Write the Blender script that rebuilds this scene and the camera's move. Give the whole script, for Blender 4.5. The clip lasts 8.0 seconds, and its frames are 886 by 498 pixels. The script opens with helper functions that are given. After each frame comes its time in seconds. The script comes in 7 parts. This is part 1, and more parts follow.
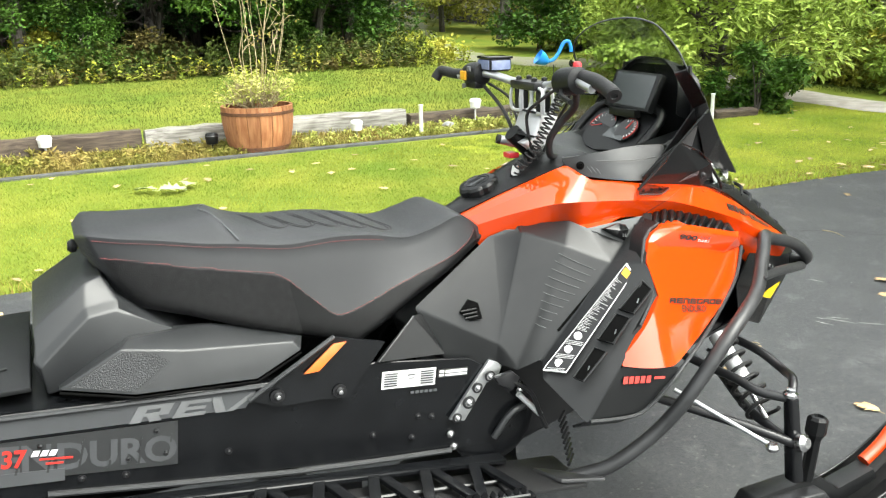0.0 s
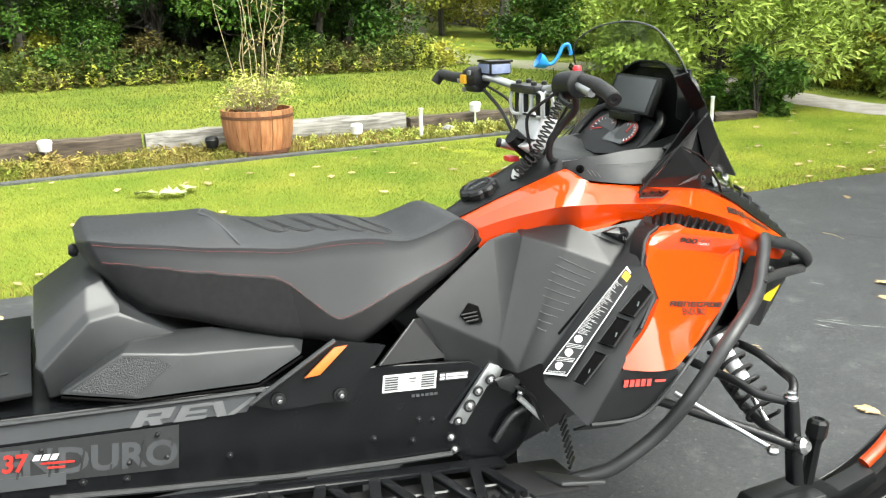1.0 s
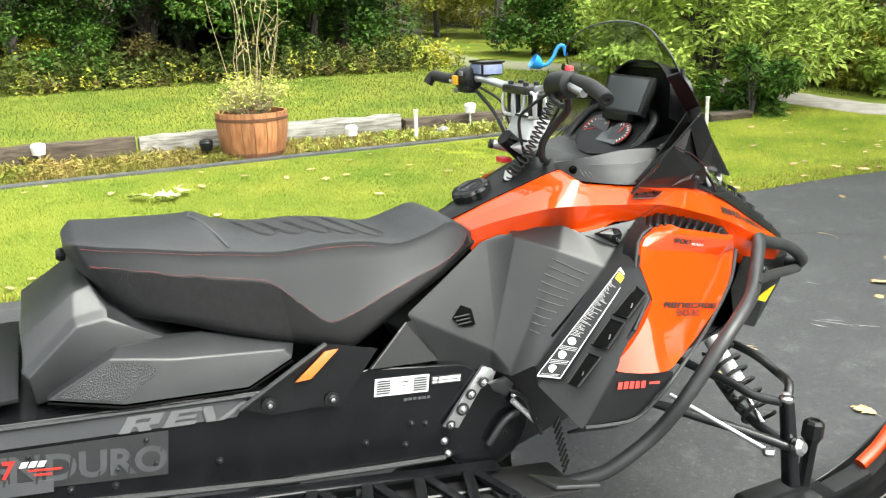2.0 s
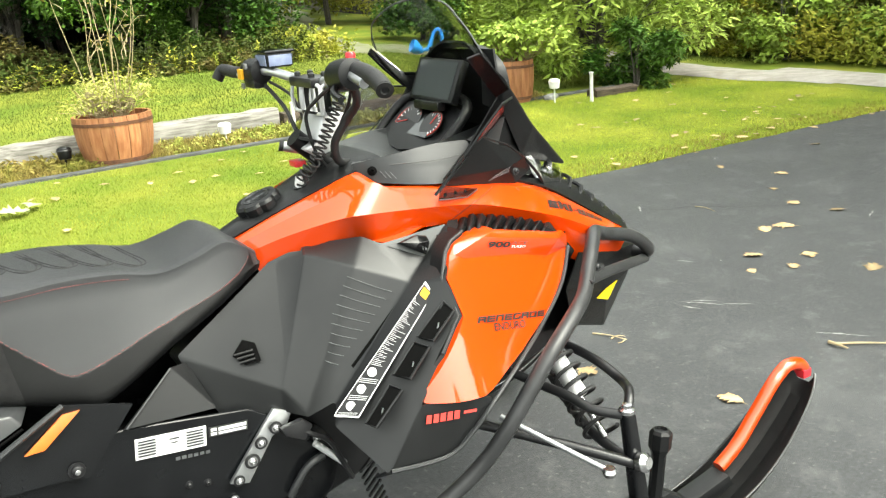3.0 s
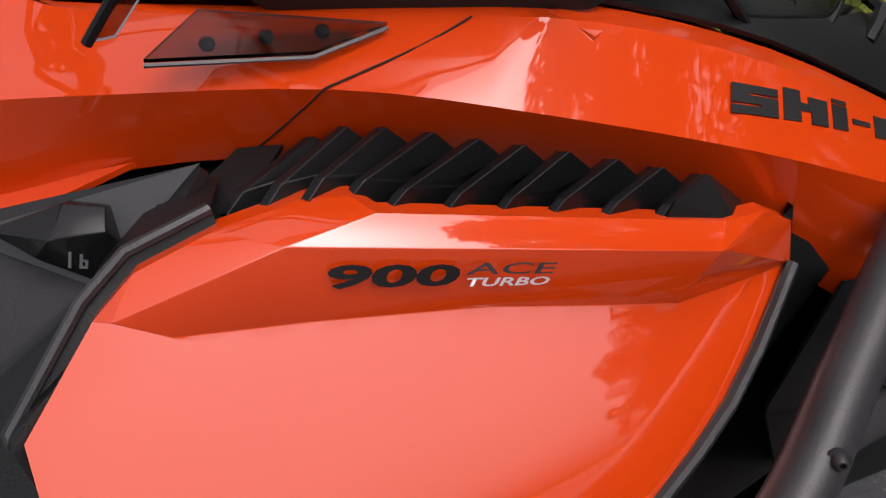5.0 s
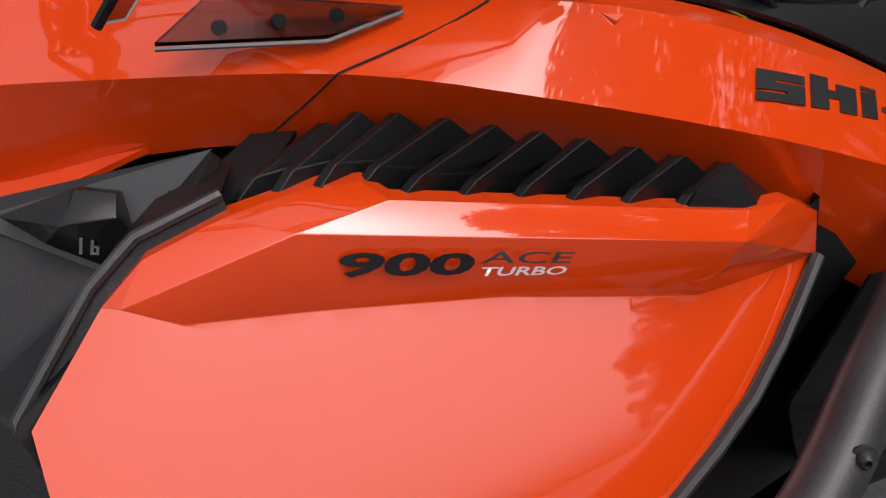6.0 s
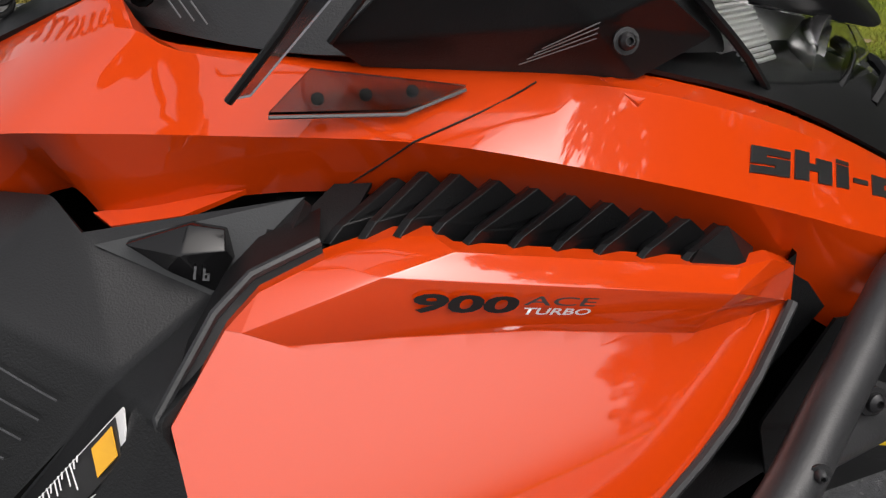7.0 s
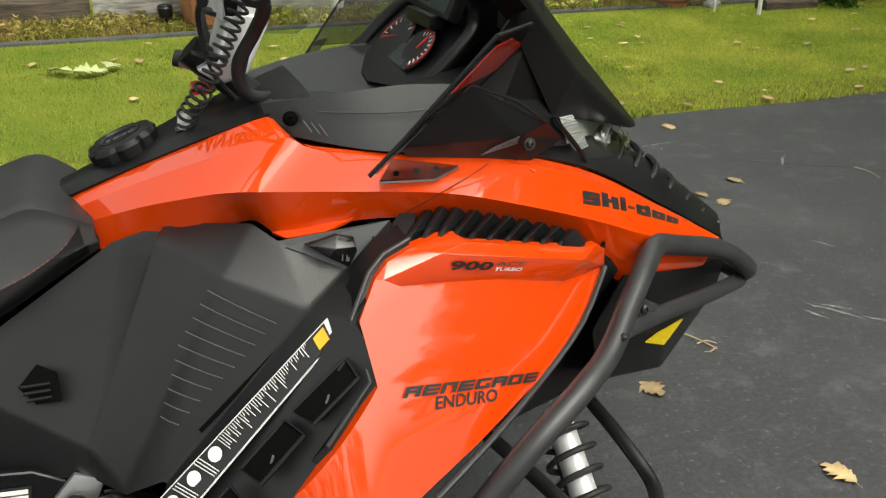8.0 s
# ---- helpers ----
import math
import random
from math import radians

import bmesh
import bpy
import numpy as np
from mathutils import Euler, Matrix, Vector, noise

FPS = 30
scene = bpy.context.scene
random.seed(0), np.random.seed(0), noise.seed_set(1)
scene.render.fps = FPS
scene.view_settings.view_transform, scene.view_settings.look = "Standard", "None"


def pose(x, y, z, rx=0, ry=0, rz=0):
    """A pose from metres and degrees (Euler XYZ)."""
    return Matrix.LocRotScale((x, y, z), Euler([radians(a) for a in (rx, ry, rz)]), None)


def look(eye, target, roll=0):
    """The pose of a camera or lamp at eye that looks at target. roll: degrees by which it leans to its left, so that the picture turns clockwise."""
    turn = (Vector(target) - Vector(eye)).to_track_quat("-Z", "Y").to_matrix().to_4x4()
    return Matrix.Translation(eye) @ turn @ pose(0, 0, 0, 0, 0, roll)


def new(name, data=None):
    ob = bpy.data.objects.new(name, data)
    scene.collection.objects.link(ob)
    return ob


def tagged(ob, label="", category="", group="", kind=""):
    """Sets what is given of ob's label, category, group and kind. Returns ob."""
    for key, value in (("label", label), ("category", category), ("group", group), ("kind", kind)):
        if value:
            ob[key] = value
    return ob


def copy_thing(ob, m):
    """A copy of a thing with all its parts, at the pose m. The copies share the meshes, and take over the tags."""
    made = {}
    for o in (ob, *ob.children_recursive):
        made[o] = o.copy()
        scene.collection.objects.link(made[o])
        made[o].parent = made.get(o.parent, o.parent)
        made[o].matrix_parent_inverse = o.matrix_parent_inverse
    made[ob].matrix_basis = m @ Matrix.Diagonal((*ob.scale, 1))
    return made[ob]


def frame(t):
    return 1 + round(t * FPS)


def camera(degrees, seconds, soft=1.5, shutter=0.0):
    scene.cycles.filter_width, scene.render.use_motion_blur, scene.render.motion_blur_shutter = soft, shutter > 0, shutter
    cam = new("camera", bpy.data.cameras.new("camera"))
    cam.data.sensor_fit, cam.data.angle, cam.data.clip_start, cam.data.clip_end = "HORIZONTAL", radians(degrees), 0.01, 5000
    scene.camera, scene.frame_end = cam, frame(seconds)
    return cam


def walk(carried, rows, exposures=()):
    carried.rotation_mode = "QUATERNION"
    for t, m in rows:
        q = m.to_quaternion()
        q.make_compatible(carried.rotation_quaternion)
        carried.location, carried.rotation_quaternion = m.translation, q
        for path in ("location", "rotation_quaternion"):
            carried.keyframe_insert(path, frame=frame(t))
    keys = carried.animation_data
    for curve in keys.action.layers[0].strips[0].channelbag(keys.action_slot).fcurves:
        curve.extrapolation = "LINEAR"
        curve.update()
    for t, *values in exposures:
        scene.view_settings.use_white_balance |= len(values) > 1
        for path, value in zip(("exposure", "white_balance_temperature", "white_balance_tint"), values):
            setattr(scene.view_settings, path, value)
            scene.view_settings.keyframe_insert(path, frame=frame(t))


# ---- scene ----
cam = camera(55.0, 8.0, soft=1.25)
PATH = [
    (0, (-1.606, -1.999, 1.447), (-0.797, -0.255, 0.896), -1.3),
    (0.5, (-1.607, -2.0, 1.446), (-0.797, -0.255, 0.9), -1.3),
    (1, (-1.608, -2.001, 1.449), (-0.798, -0.255, 0.905), -1.4),
    (2.5, (-1.548, -1.966, 1.444), (-0.714, -0.23, 0.905), -2.2),
    (2.7, (-1.446, -1.937, 1.44), (-0.547, -0.238, 0.888), -3.2),
    (3, (-1.191, -1.867, 1.417), (-0.213, -0.222, 0.835), -4.2),
    (3.3, (-0.941, -1.744, 1.431), (0.027, -0.113, 0.797), -4.7),
    (3.5, (-0.783, -1.593, 1.394), (0.172, 0.043, 0.754), -4.9),
    (3.7, (-0.606, -1.357, 1.333), (0.335, 0.284, 0.685), -4.5),
    (4, (-0.344, -1.01, 1.225), (0.488, 0.648, 0.477), -2.9),
    (4.5, (-0.148, -0.755, 1.067), (0.127, 1.041, 0.231), -6.3),
    (6, (-0.133, -0.731, 1.045), (-0.033, 1.075, 0.192), -7.6),
    (6.5, (-0.148, -0.757, 1.06), (-0.053, 1.053, 0.216), -6.9),
    (7, (-0.183, -0.803, 1.128), (-0.03, 0.979, 0.234), -3.9),
    (7.5, (-0.352, -1.004, 1.277), (0.093, 0.726, 0.379), -0.1),
    (8, (-0.551, -1.331, 1.36), (0.095, 0.377, 0.545), 0.4),
]
EXPOSURES = [(0, 2.4, 6600, 3), (2.5, 2.42, 6650, 3), (3, 2.52, 6900, 0), (3.5, 2.12, 6900, 0), (4, 1.15, 6800, 10), (4.5, 0.66, 6600, 20), (6, 0.63, 6600, 20), (6.5, 0.66, 6600, 18), (7, 0.70, 6650, 13), (7.5, 0.98, 6900, 5), (8, 1.23, 7000, 4)]
walk(cam, [(t, look(eye, target, roll)) for t, eye, target, roll in PATH], EXPOSURES)

# ---- daylight: bright overcast ----
world = bpy.data.worlds.new("overcast_sky")
scene.world = world
world.use_nodes = True
wn, wl = world.node_tree.nodes, world.node_tree.links
sky = wn.new("ShaderNodeTexSky")
sky.sky_type, sky.sun_disc = "NISHITA", False
sky.sun_elevation, sky.sun_rotation = radians(55), radians(140)
sky.air_density, sky.dust_density = 1.0, 4.0
cloud = wn.new("ShaderNodeHueSaturation")
cloud.inputs["Saturation"].default_value = 0.14
wl.new(sky.outputs[0], cloud.inputs["Color"])
wl.new(cloud.outputs[0], wn["Background"].inputs["Color"])
wn["Background"].inputs["Strength"].default_value = 0.15

sun_data = bpy.data.lights.new("sun", "SUN")
sun_data.energy, sun_data.angle, sun_data.color = 0.5, radians(50), (1.0, 0.95, 0.87)
sun = new("sun", sun_data)
sun.matrix_world = look((4, -4.8, 9), (0, 0, 0))


# ---- materials ----
def material(name, colour, rough=0.5, metal=0.0, second=None, scale=8.0, detail=6.0, bump=0.0, bump_scale=60.0,
             coat=0.0, vary=0.0, gloss_vary=0.0, stretch=None, spec=None):
    """A procedural surface: two colours mixed by noise, a fine grain, relief and optional clear coat."""
    m = bpy.data.materials.new(name)
    m.use_nodes = True
    n, l = m.node_tree.nodes, m.node_tree.links
    b = n["Principled BSDF"]
    b.inputs["Metallic"].default_value = metal
    b.inputs["Roughness"].default_value = rough
    b.inputs["Coat Weight"].default_value = coat
    b.inputs["Coat Roughness"].default_value = 0.03
    if spec is not None:
        b.inputs["Specular IOR Level"].default_value = spec
    tc = n.new("ShaderNodeTexCoord")
    src = tc.outputs["Object"]
    if stretch:
        mp = n.new("ShaderNodeMapping")
        mp.inputs["Scale"].default_value = stretch
        l.new(src, mp.inputs["Vector"])
        src = mp.outputs[0]
    big = n.new("ShaderNodeTexNoise")
    big.inputs["Scale"].default_value, big.inputs["Detail"].default_value = scale, detail
    l.new(src, big.inputs["Vector"])
    ramp = n.new("ShaderNodeValToRGB")
    ramp.color_ramp.elements[0].position, ramp.color_ramp.elements[1].position = 0.35, 0.68
    ramp.color_ramp.elements[0].color = (*colour, 1)
    ramp.color_ramp.elements[1].color = (*(second or colour), 1)
    l.new(big.outputs["Fac"], ramp.inputs["Fac"])
    col = ramp.outputs["Color"]
    if vary:
        info, geo = n.new("ShaderNodeObjectInfo"), n.new("ShaderNodeNewGeometry")
        add = n.new("ShaderNodeMath")
        add.operation = "ADD"
        l.new(info.outputs["Random"], add.inputs[0])
        l.new(geo.outputs["Random Per Island"], add.inputs[1])
        fr = n.new("ShaderNodeMath")
        fr.operation = "FRACT"
        l.new(add.outputs[0], fr.inputs[0])
        mr = n.new("ShaderNodeMapRange")
        mr.inputs["To Min"].default_value, mr.inputs["To Max"].default_value = 1 - vary, 1 + vary
        l.new(fr.outputs[0], mr.inputs["Value"])
        hs = n.new("ShaderNodeHueSaturation")
        l.new(mr.outputs[0], hs.inputs["Value"])
        l.new(col, hs.inputs["Color"])
        col = hs.outputs[0]
    l.new(col, b.inputs["Base Color"])
    if gloss_vary:
        gr = n.new("ShaderNodeMapRange")
        gr.inputs["To Min"].default_value, gr.inputs["To Max"].default_value = max(0, rough - gloss_vary), min(1, rough + gloss_vary)
        l.new(big.outputs["Fac"], gr.inputs["Value"])
        l.new(gr.outputs[0], b.inputs["Roughness"])
    if bump:
        fine = n.new("ShaderNodeTexNoise")
        fine.inputs["Scale"].default_value, fine.inputs["Detail"].default_value = bump_scale, 5
        l.new(src, fine.inputs["Vector"])
        bp = n.new("ShaderNodeBump")
        bp.inputs["Strength"].default_value, bp.inputs["Distance"].default_value = bump, 0.004
        l.new(fine.outputs["Fac"], bp.inputs["Height"])
        l.new(bp.outputs[0], b.inputs["Normal"])
    return m


def glass(name, colour, rough=0.02, ior=1.3):
    m = bpy.data.materials.new(name)
    m.use_nodes = True
    b = m.node_tree.nodes["Principled BSDF"]
    b.inputs["Base Color"].default_value = (*colour, 1)
    b.inputs["Roughness"].default_value = rough
    b.inputs["Transmission Weight"].default_value = 1.0
    b.inputs["IOR"].default_value = ior
    return m


ORANGE = material("orange_gloss_plastic", (0.59, 0.046, 0.0020), 0.34, second=(0.56, 0.043, 0.0020), scale=3, coat=1.0, bump=0.004, bump_scale=10, spec=0.1)
ORANGE.node_tree.nodes["Principled BSDF"].inputs["Coat IOR"].default_value = 1.72
BLACK_PLASTIC = material("moulded_black_plastic", (0.0045, 0.0048, 0.0052), 0.38, second=(0.0072, 0.0075, 0.0080), scale=12, bump=0.12, bump_scale=700, gloss_vary=0.07, spec=0.27)
GRAIN_GREY = material("grained_grey_plastic", (0.020, 0.021, 0.0225), 0.42, second=(0.028, 0.029, 0.031), scale=40, bump=0.9, bump_scale=330, spec=0.5)
# Grey lightened for the latch plate: the sky's sheen sits in its base.
PLATE_GREY = material("pale_grey_plastic", (0.030, 0.032, 0.033), 0.40, second=(0.040, 0.042, 0.043), scale=12, bump=0.12, bump_scale=700, gloss_vary=0.05, spec=0.55)
COWL_PLASTIC = material("satin_black_cowl", (0.0065, 0.0069, 0.0074), 0.36, second=(0.0098, 0.0102, 0.0108), scale=12, bump=0.14, bump_scale=650, gloss_vary=0.08, spec=0.42)
GREY_PLASTIC = material("moulded_grey_plastic", (0.015, 0.016, 0.017), 0.38, second=(0.021, 0.022, 0.0235), scale=10, bump=0.15, bump_scale=600, gloss_vary=0.07, spec=0.5)
GLOSS_BLACK = material("gloss_black_plastic", (0.006, 0.006, 0.0065), 0.13, scale=4, second=(0.008, 0.008, 0.0085), gloss_vary=0.05, spec=0.35)
TUNNEL_PAINT = material("black_powder_coat", (0.0045, 0.0048, 0.0055), 0.24, second=(0.0065, 0.007, 0.008), scale=14, bump=0.05, bump_scale=300, gloss_vary=0.1, spec=0.25)
TUBE_PAINT = material("satin_black_tube", (0.020, 0.0205, 0.0215), 0.36, second=(0.028, 0.0285, 0.030), scale=20, bump=0.08, bump_scale=400, spec=0.4, gloss_vary=0.06)
VINYL = material("black_vinyl", (0.015, 0.0157, 0.0175), 0.44, second=(0.020, 0.0207, 0.0225), scale=9, bump=0.22, bump_scale=900, gloss_vary=0.07, spec=0.48)
GRIP_VINYL = material("woven_grip_vinyl", (0.012, 0.012, 0.013), 0.5, second=(0.020, 0.020, 0.0215), scale=60, bump=0.7, bump_scale=620, spec=0.35)
FLANK_VINYL = material("smooth_black_flank_vinyl", (0.006, 0.0062, 0.0066), 0.48, second=(0.008, 0.0083, 0.009), scale=9, bump=0.2, bump_scale=900, spec=0.35)
RED_THREAD = material("dark_red_thread", (0.16, 0.035, 0.035), 0.7, second=(0.045, 0.018, 0.018), scale=60)
ALUMINIUM = material("cast_aluminium", (0.55, 0.56, 0.57), 0.38, 0.9, second=(0.42, 0.43, 0.44), scale=18, bump=0.15, bump_scale=250, gloss_vary=0.1)
CHROME = material("zinc_steel", (0.62, 0.62, 0.63), 0.25, 1.0, second=(0.5, 0.5, 0.5), scale=30)
# Gloss-free near-black: the dark inside vents, scoop and channel put into colour.
VOID = material("dark_opening", (0.002, 0.002, 0.002), 0.9, second=(0.003, 0.003, 0.003), scale=20, spec=0.05)
DARK_STEEL = material("dark_steel", (0.010, 0.010, 0.011), 0.34, 0.1, second=(0.016, 0.016, 0.0175), scale=25, bump=0.1, bump_scale=300)
RUBBER = material("black_rubber", (0.010, 0.010, 0.0105), 0.55, second=(0.016, 0.016, 0.0165), scale=25, bump=0.2, bump_scale=400, spec=0.35)
WHITE_DECAL = material("white_decal", (0.72, 0.72, 0.715), 0.4, second=(0.65, 0.65, 0.645), scale=15)
BLACK_DECAL = material("black_decal", (0.012, 0.012, 0.013), 0.35, second=(0.018, 0.018, 0.018), scale=15)
ALU_DULL = material("dull_silver_shock", (0.66, 0.66, 0.67), 0.32, 0.4, second=(0.58, 0.58, 0.59), scale=18)
GREY_DECAL = material("grey_decal", (0.060, 0.062, 0.066), 0.4, second=(0.048, 0.05, 0.053), scale=9)
LIGHT_DECAL = material("light_grey_decal", (0.13, 0.132, 0.136), 0.4, second=(0.105, 0.107, 0.11), scale=9)
DARK_DECAL = material("charcoal_decal", (0.020, 0.021, 0.022), 0.4, second=(0.026, 0.027, 0.028), scale=9)
RED_DECAL = material("red_decal", (0.50, 0.03, 0.02), 0.4, second=(0.42, 0.025, 0.02), scale=15)
YELLOW = material("yellow_reflector", (0.62, 0.46, 0.01), 0.35, second=(0.5, 0.36, 0.01), scale=260, detail=1)
AMBER = material("amber_decal", (0.80, 0.42, 0.02), 0.35, second=(0.7, 0.35, 0.02), scale=30)
ORANGE_TRIM = material("orange_trim", (0.62, 0.13, 0.01), 0.35, second=(0.5, 0.09, 0.01), scale=30)
SCREEN = material("dark_screen", (0.05, 0.056, 0.058), 0.12, second=(0.06, 0.066, 0.068), scale=2)
RED_LENS = material("red_button", (0.6, 0.02, 0.03), 0.3, second=(0.5, 0.02, 0.03), scale=20)
PALE_BLUE = material("pale_blue_label", (0.10, 0.13, 0.24), 0.4, second=(0.24, 0.27, 0.36), scale=25)
BLUE_PLASTIC = material("blue_plastic", (0.02, 0.22, 0.68), 0.35, second=(0.03, 0.28, 0.75), scale=8)
# Red of the hood mirrored in the smoked deflector, painted as a colour.
RED_REFLECTION = material("painted_red_reflection", (0.42, 0.018, 0.008), 0.2, second=(0.36, 0.014, 0.007), scale=6, coat=0.6)
WINDSHIELD_TINT = glass("smoked_polycarbonate", (0.62, 0.66, 0.6))
FLAP_TINT = glass("smoked_flap", (0.30, 0.29, 0.30))
LENS_CLEAR = glass("clear_lens", (0.93, 0.95, 0.92))
ASPHALT = material("sealed_asphalt", (0.020, 0.0212, 0.0232), 0.58, second=(0.049, 0.051, 0.054), scale=70, detail=4, bump=0.7, bump_scale=230, gloss_vary=0.14)


def wear(m):
    """Broad pale worn patches, cloudy stains and single bright stones in the asphalt."""
    n, l = m.node_tree.nodes, m.node_tree.links
    b = n["Principled BSDF"]
    old = b.inputs["Base Color"].links[0].from_socket
    tc = n.new("ShaderNodeTexCoord")
    for scale, lo, hi, colour, most in ((1.1, .50, .72, (0.100, 0.102, 0.103), .36), (7.0, .54, .68, (0.125, 0.127, 0.128), .40), (4.0, .58, .70, (0.020, 0.021, 0.024), .65), (46, .58, .66, (0.17, 0.17, 0.165), .55)):
        t, r, mix = n.new("ShaderNodeTexNoise"), n.new("ShaderNodeMapRange"), n.new("ShaderNodeMix")
        t.inputs["Scale"].default_value, t.inputs["Detail"].default_value, t.inputs["Roughness"].default_value = scale, 9, .68
        r.inputs["From Min"].default_value, r.inputs["From Max"].default_value, r.inputs["To Max"].default_value = lo, hi, most
        mix.data_type = "RGBA"
        mix.inputs["B"].default_value = (*colour, 1)
        l.new(tc.outputs["Object"], t.inputs["Vector"])
        l.new(t.outputs["Fac"], r.inputs["Value"])
        l.new(r.outputs[0], mix.inputs["Factor"])
        l.new(old, mix.inputs["A"])
        old = mix.outputs["Result"]
    v, pick, near, both_on, mix = n.new("ShaderNodeTexVoronoi"), n.new("ShaderNodeMath"), n.new("ShaderNodeMath"), n.new("ShaderNodeMath"), n.new("ShaderNodeMix")
    v.inputs["Scale"].default_value = 34
    pick.operation, near.operation, both_on.operation = "GREATER_THAN", "LESS_THAN", "MULTIPLY"
    pick.inputs[1].default_value, near.inputs[1].default_value = .965, .22
    l.new(tc.outputs["Object"], v.inputs["Vector"])
    l.new(v.outputs["Color"], pick.inputs[0])
    l.new(v.outputs["Distance"], near.inputs[0])
    l.new(pick.outputs[0], both_on.inputs[0])
    l.new(near.outputs[0], both_on.inputs[1])
    mix.data_type = "RGBA"
    mix.inputs["B"].default_value = (0.34, 0.33, 0.31, 1)
    l.new(both_on.outputs[0], mix.inputs["Factor"])
    l.new(old, mix.inputs["A"])
    l.new(mix.outputs["Result"], b.inputs["Base Color"])


wear(ASPHALT)
CRACK = material("asphalt_crack", (0.012, 0.012, 0.013), 0.8, second=(0.02, 0.02, 0.02), scale=20)
LAWN = material("lawn_soil", (0.098, 0.145, 0.018), 0.95, second=(0.185, 0.20, 0.030), scale=1.3, detail=12, bump=1.0, bump_scale=40, spec=0.1)
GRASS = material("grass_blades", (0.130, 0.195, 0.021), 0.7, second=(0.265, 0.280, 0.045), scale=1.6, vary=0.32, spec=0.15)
# Right-hand lawn: a yellower tone, plus its stronger light put into the colour.
LIT_GRASS = material("lit_grass_blades", (0.275, 0.350, 0.038), 0.7, second=(0.45, 0.475, 0.072), scale=1.3, vary=0.28, spec=0.15)
FOREST_FLOOR = material("shaded_leaf_litter", (0.022, 0.018, 0.009), 0.95, second=(0.045, 0.045, 0.015), scale=2.0, detail=10, bump=1, bump_scale=30, spec=0.1)
# Far blades are darkened: the far lawn's duller light sits in this colour.
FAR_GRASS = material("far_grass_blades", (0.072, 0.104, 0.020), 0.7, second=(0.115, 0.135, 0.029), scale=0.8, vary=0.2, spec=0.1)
DRY_GRASS = material("dry_weeds", (0.26, 0.195, 0.062), 0.8, second=(0.15, 0.175, 0.027), scale=2.5, vary=0.45, spec=0.15)
TRACK_SOIL = material("grassy_gravel", (0.17, 0.165, 0.115), 0.9, second=(0.12, 0.145, 0.045), scale=1.5, detail=12, bump=1.0, bump_scale=60)
GRAVEL = material("pale_gravel", (0.23, 0.21, 0.185), 0.9, second=(0.33, 0.31, 0.28), scale=6, detail=12, bump=1.0, bump_scale=60)
TIMBER = material("weathered_timber", (0.034, 0.024, 0.016), 0.85, second=(0.10, 0.075, 0.052), scale=5, bump=0.8, bump_scale=30, stretch=(1, 9, 9))
PALE_TIMBER = material("whitewashed_timber", (0.29, 0.28, 0.25), 0.8, second=(0.11, 0.10, 0.085), scale=5, bump=0.7, bump_scale=30, stretch=(1, 9, 9))
BARREL_WOOD = material("red_brown_barrel_stave", (0.27, 0.10, 0.040), 0.7, second=(0.42, 0.19, 0.085), scale=7, bump=0.7, bump_scale=60, stretch=(5, 5, 0.6), vary=0.22)
HOOP = material("rusty_hoop", (0.16, 0.07, 0.035), 0.7, 0.4, second=(0.10, 0.045, 0.03), scale=20)
SOIL = material("dark_soil", (0.05, 0.035, 0.02), 0.95, second=(0.09, 0.065, 0.04), scale=20, bump=1, bump_scale=80)
EDGING = material("grey_edging", (0.04, 0.042, 0.04), 0.85, second=(0.075, 0.078, 0.072), scale=7, bump=0.4, bump_scale=90)
WHITE_PAINT = material("white_lamp_plastic", (0.72, 0.72, 0.70), 0.5, second=(0.55, 0.54, 0.5), scale=12)
BARK = material("grey_bark", (0.045, 0.038, 0.03), 0.9, second=(0.11, 0.10, 0.085), scale=9, bump=1, bump_scale=25, stretch=(4, 4, 0.8))
# Leaves inside the wood: its deep shade is darkened into their colour.
LEAF_SHADED = material("shaded_green_leaves", (0.012, 0.032, 0.008), 0.55, second=(0.03, 0.070, 0.014), scale=0.8, vary=0.5, spec=0.12)
LEAF_MID = material("mid_green_leaves", (0.035, 0.088, 0.012), 0.5, second=(0.085, 0.155, 0.024), scale=0.9, vary=0.45, spec=0.12)
# Olive weeds at the wood's edge, with shade in the colour too.
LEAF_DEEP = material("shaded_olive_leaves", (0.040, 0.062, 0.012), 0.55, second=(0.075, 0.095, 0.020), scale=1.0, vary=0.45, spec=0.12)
LEAF_LIGHT = material("light_green_leaves", (0.235, 0.335, 0.055), 0.6, second=(0.36, 0.445, 0.095), scale=1.1, vary=0.4, spec=0.12)
LEAF_YELLOW = material("yellow_autumn_leaves", (0.36, 0.34, 0.05), 0.55, second=(0.21, 0.27, 0.04), scale=1.3, vary=0.4, spec=0.12)
LEAF_RUST = material("rust_leaves", (0.12, 0.09, 0.03), 0.6, second=(0.10, 0.115, 0.03), scale=1.5, vary=0.4, spec=0.12)
PALE_WEED = material("pale_straw_weeds", (0.44, 0.42, 0.12), 0.7, second=(0.28, 0.34, 0.07), scale=2.0, vary=0.35, spec=0.12)
FALLEN_LEAF = material("fallen_oak_leaf", (0.46, 0.36, 0.18), 0.7, second=(0.30, 0.19, 0.09), scale=14, vary=0.5)
PALE_LEAF = material("pale_green_leaf", (0.40, 0.43, 0.22), 0.6, second=(0.27, 0.33, 0.12), scale=9, vary=0.2)
TWIG = material("dry_twig", (0.28, 0.22, 0.12), 0.8, second=(0.40, 0.33, 0.2), scale=20)
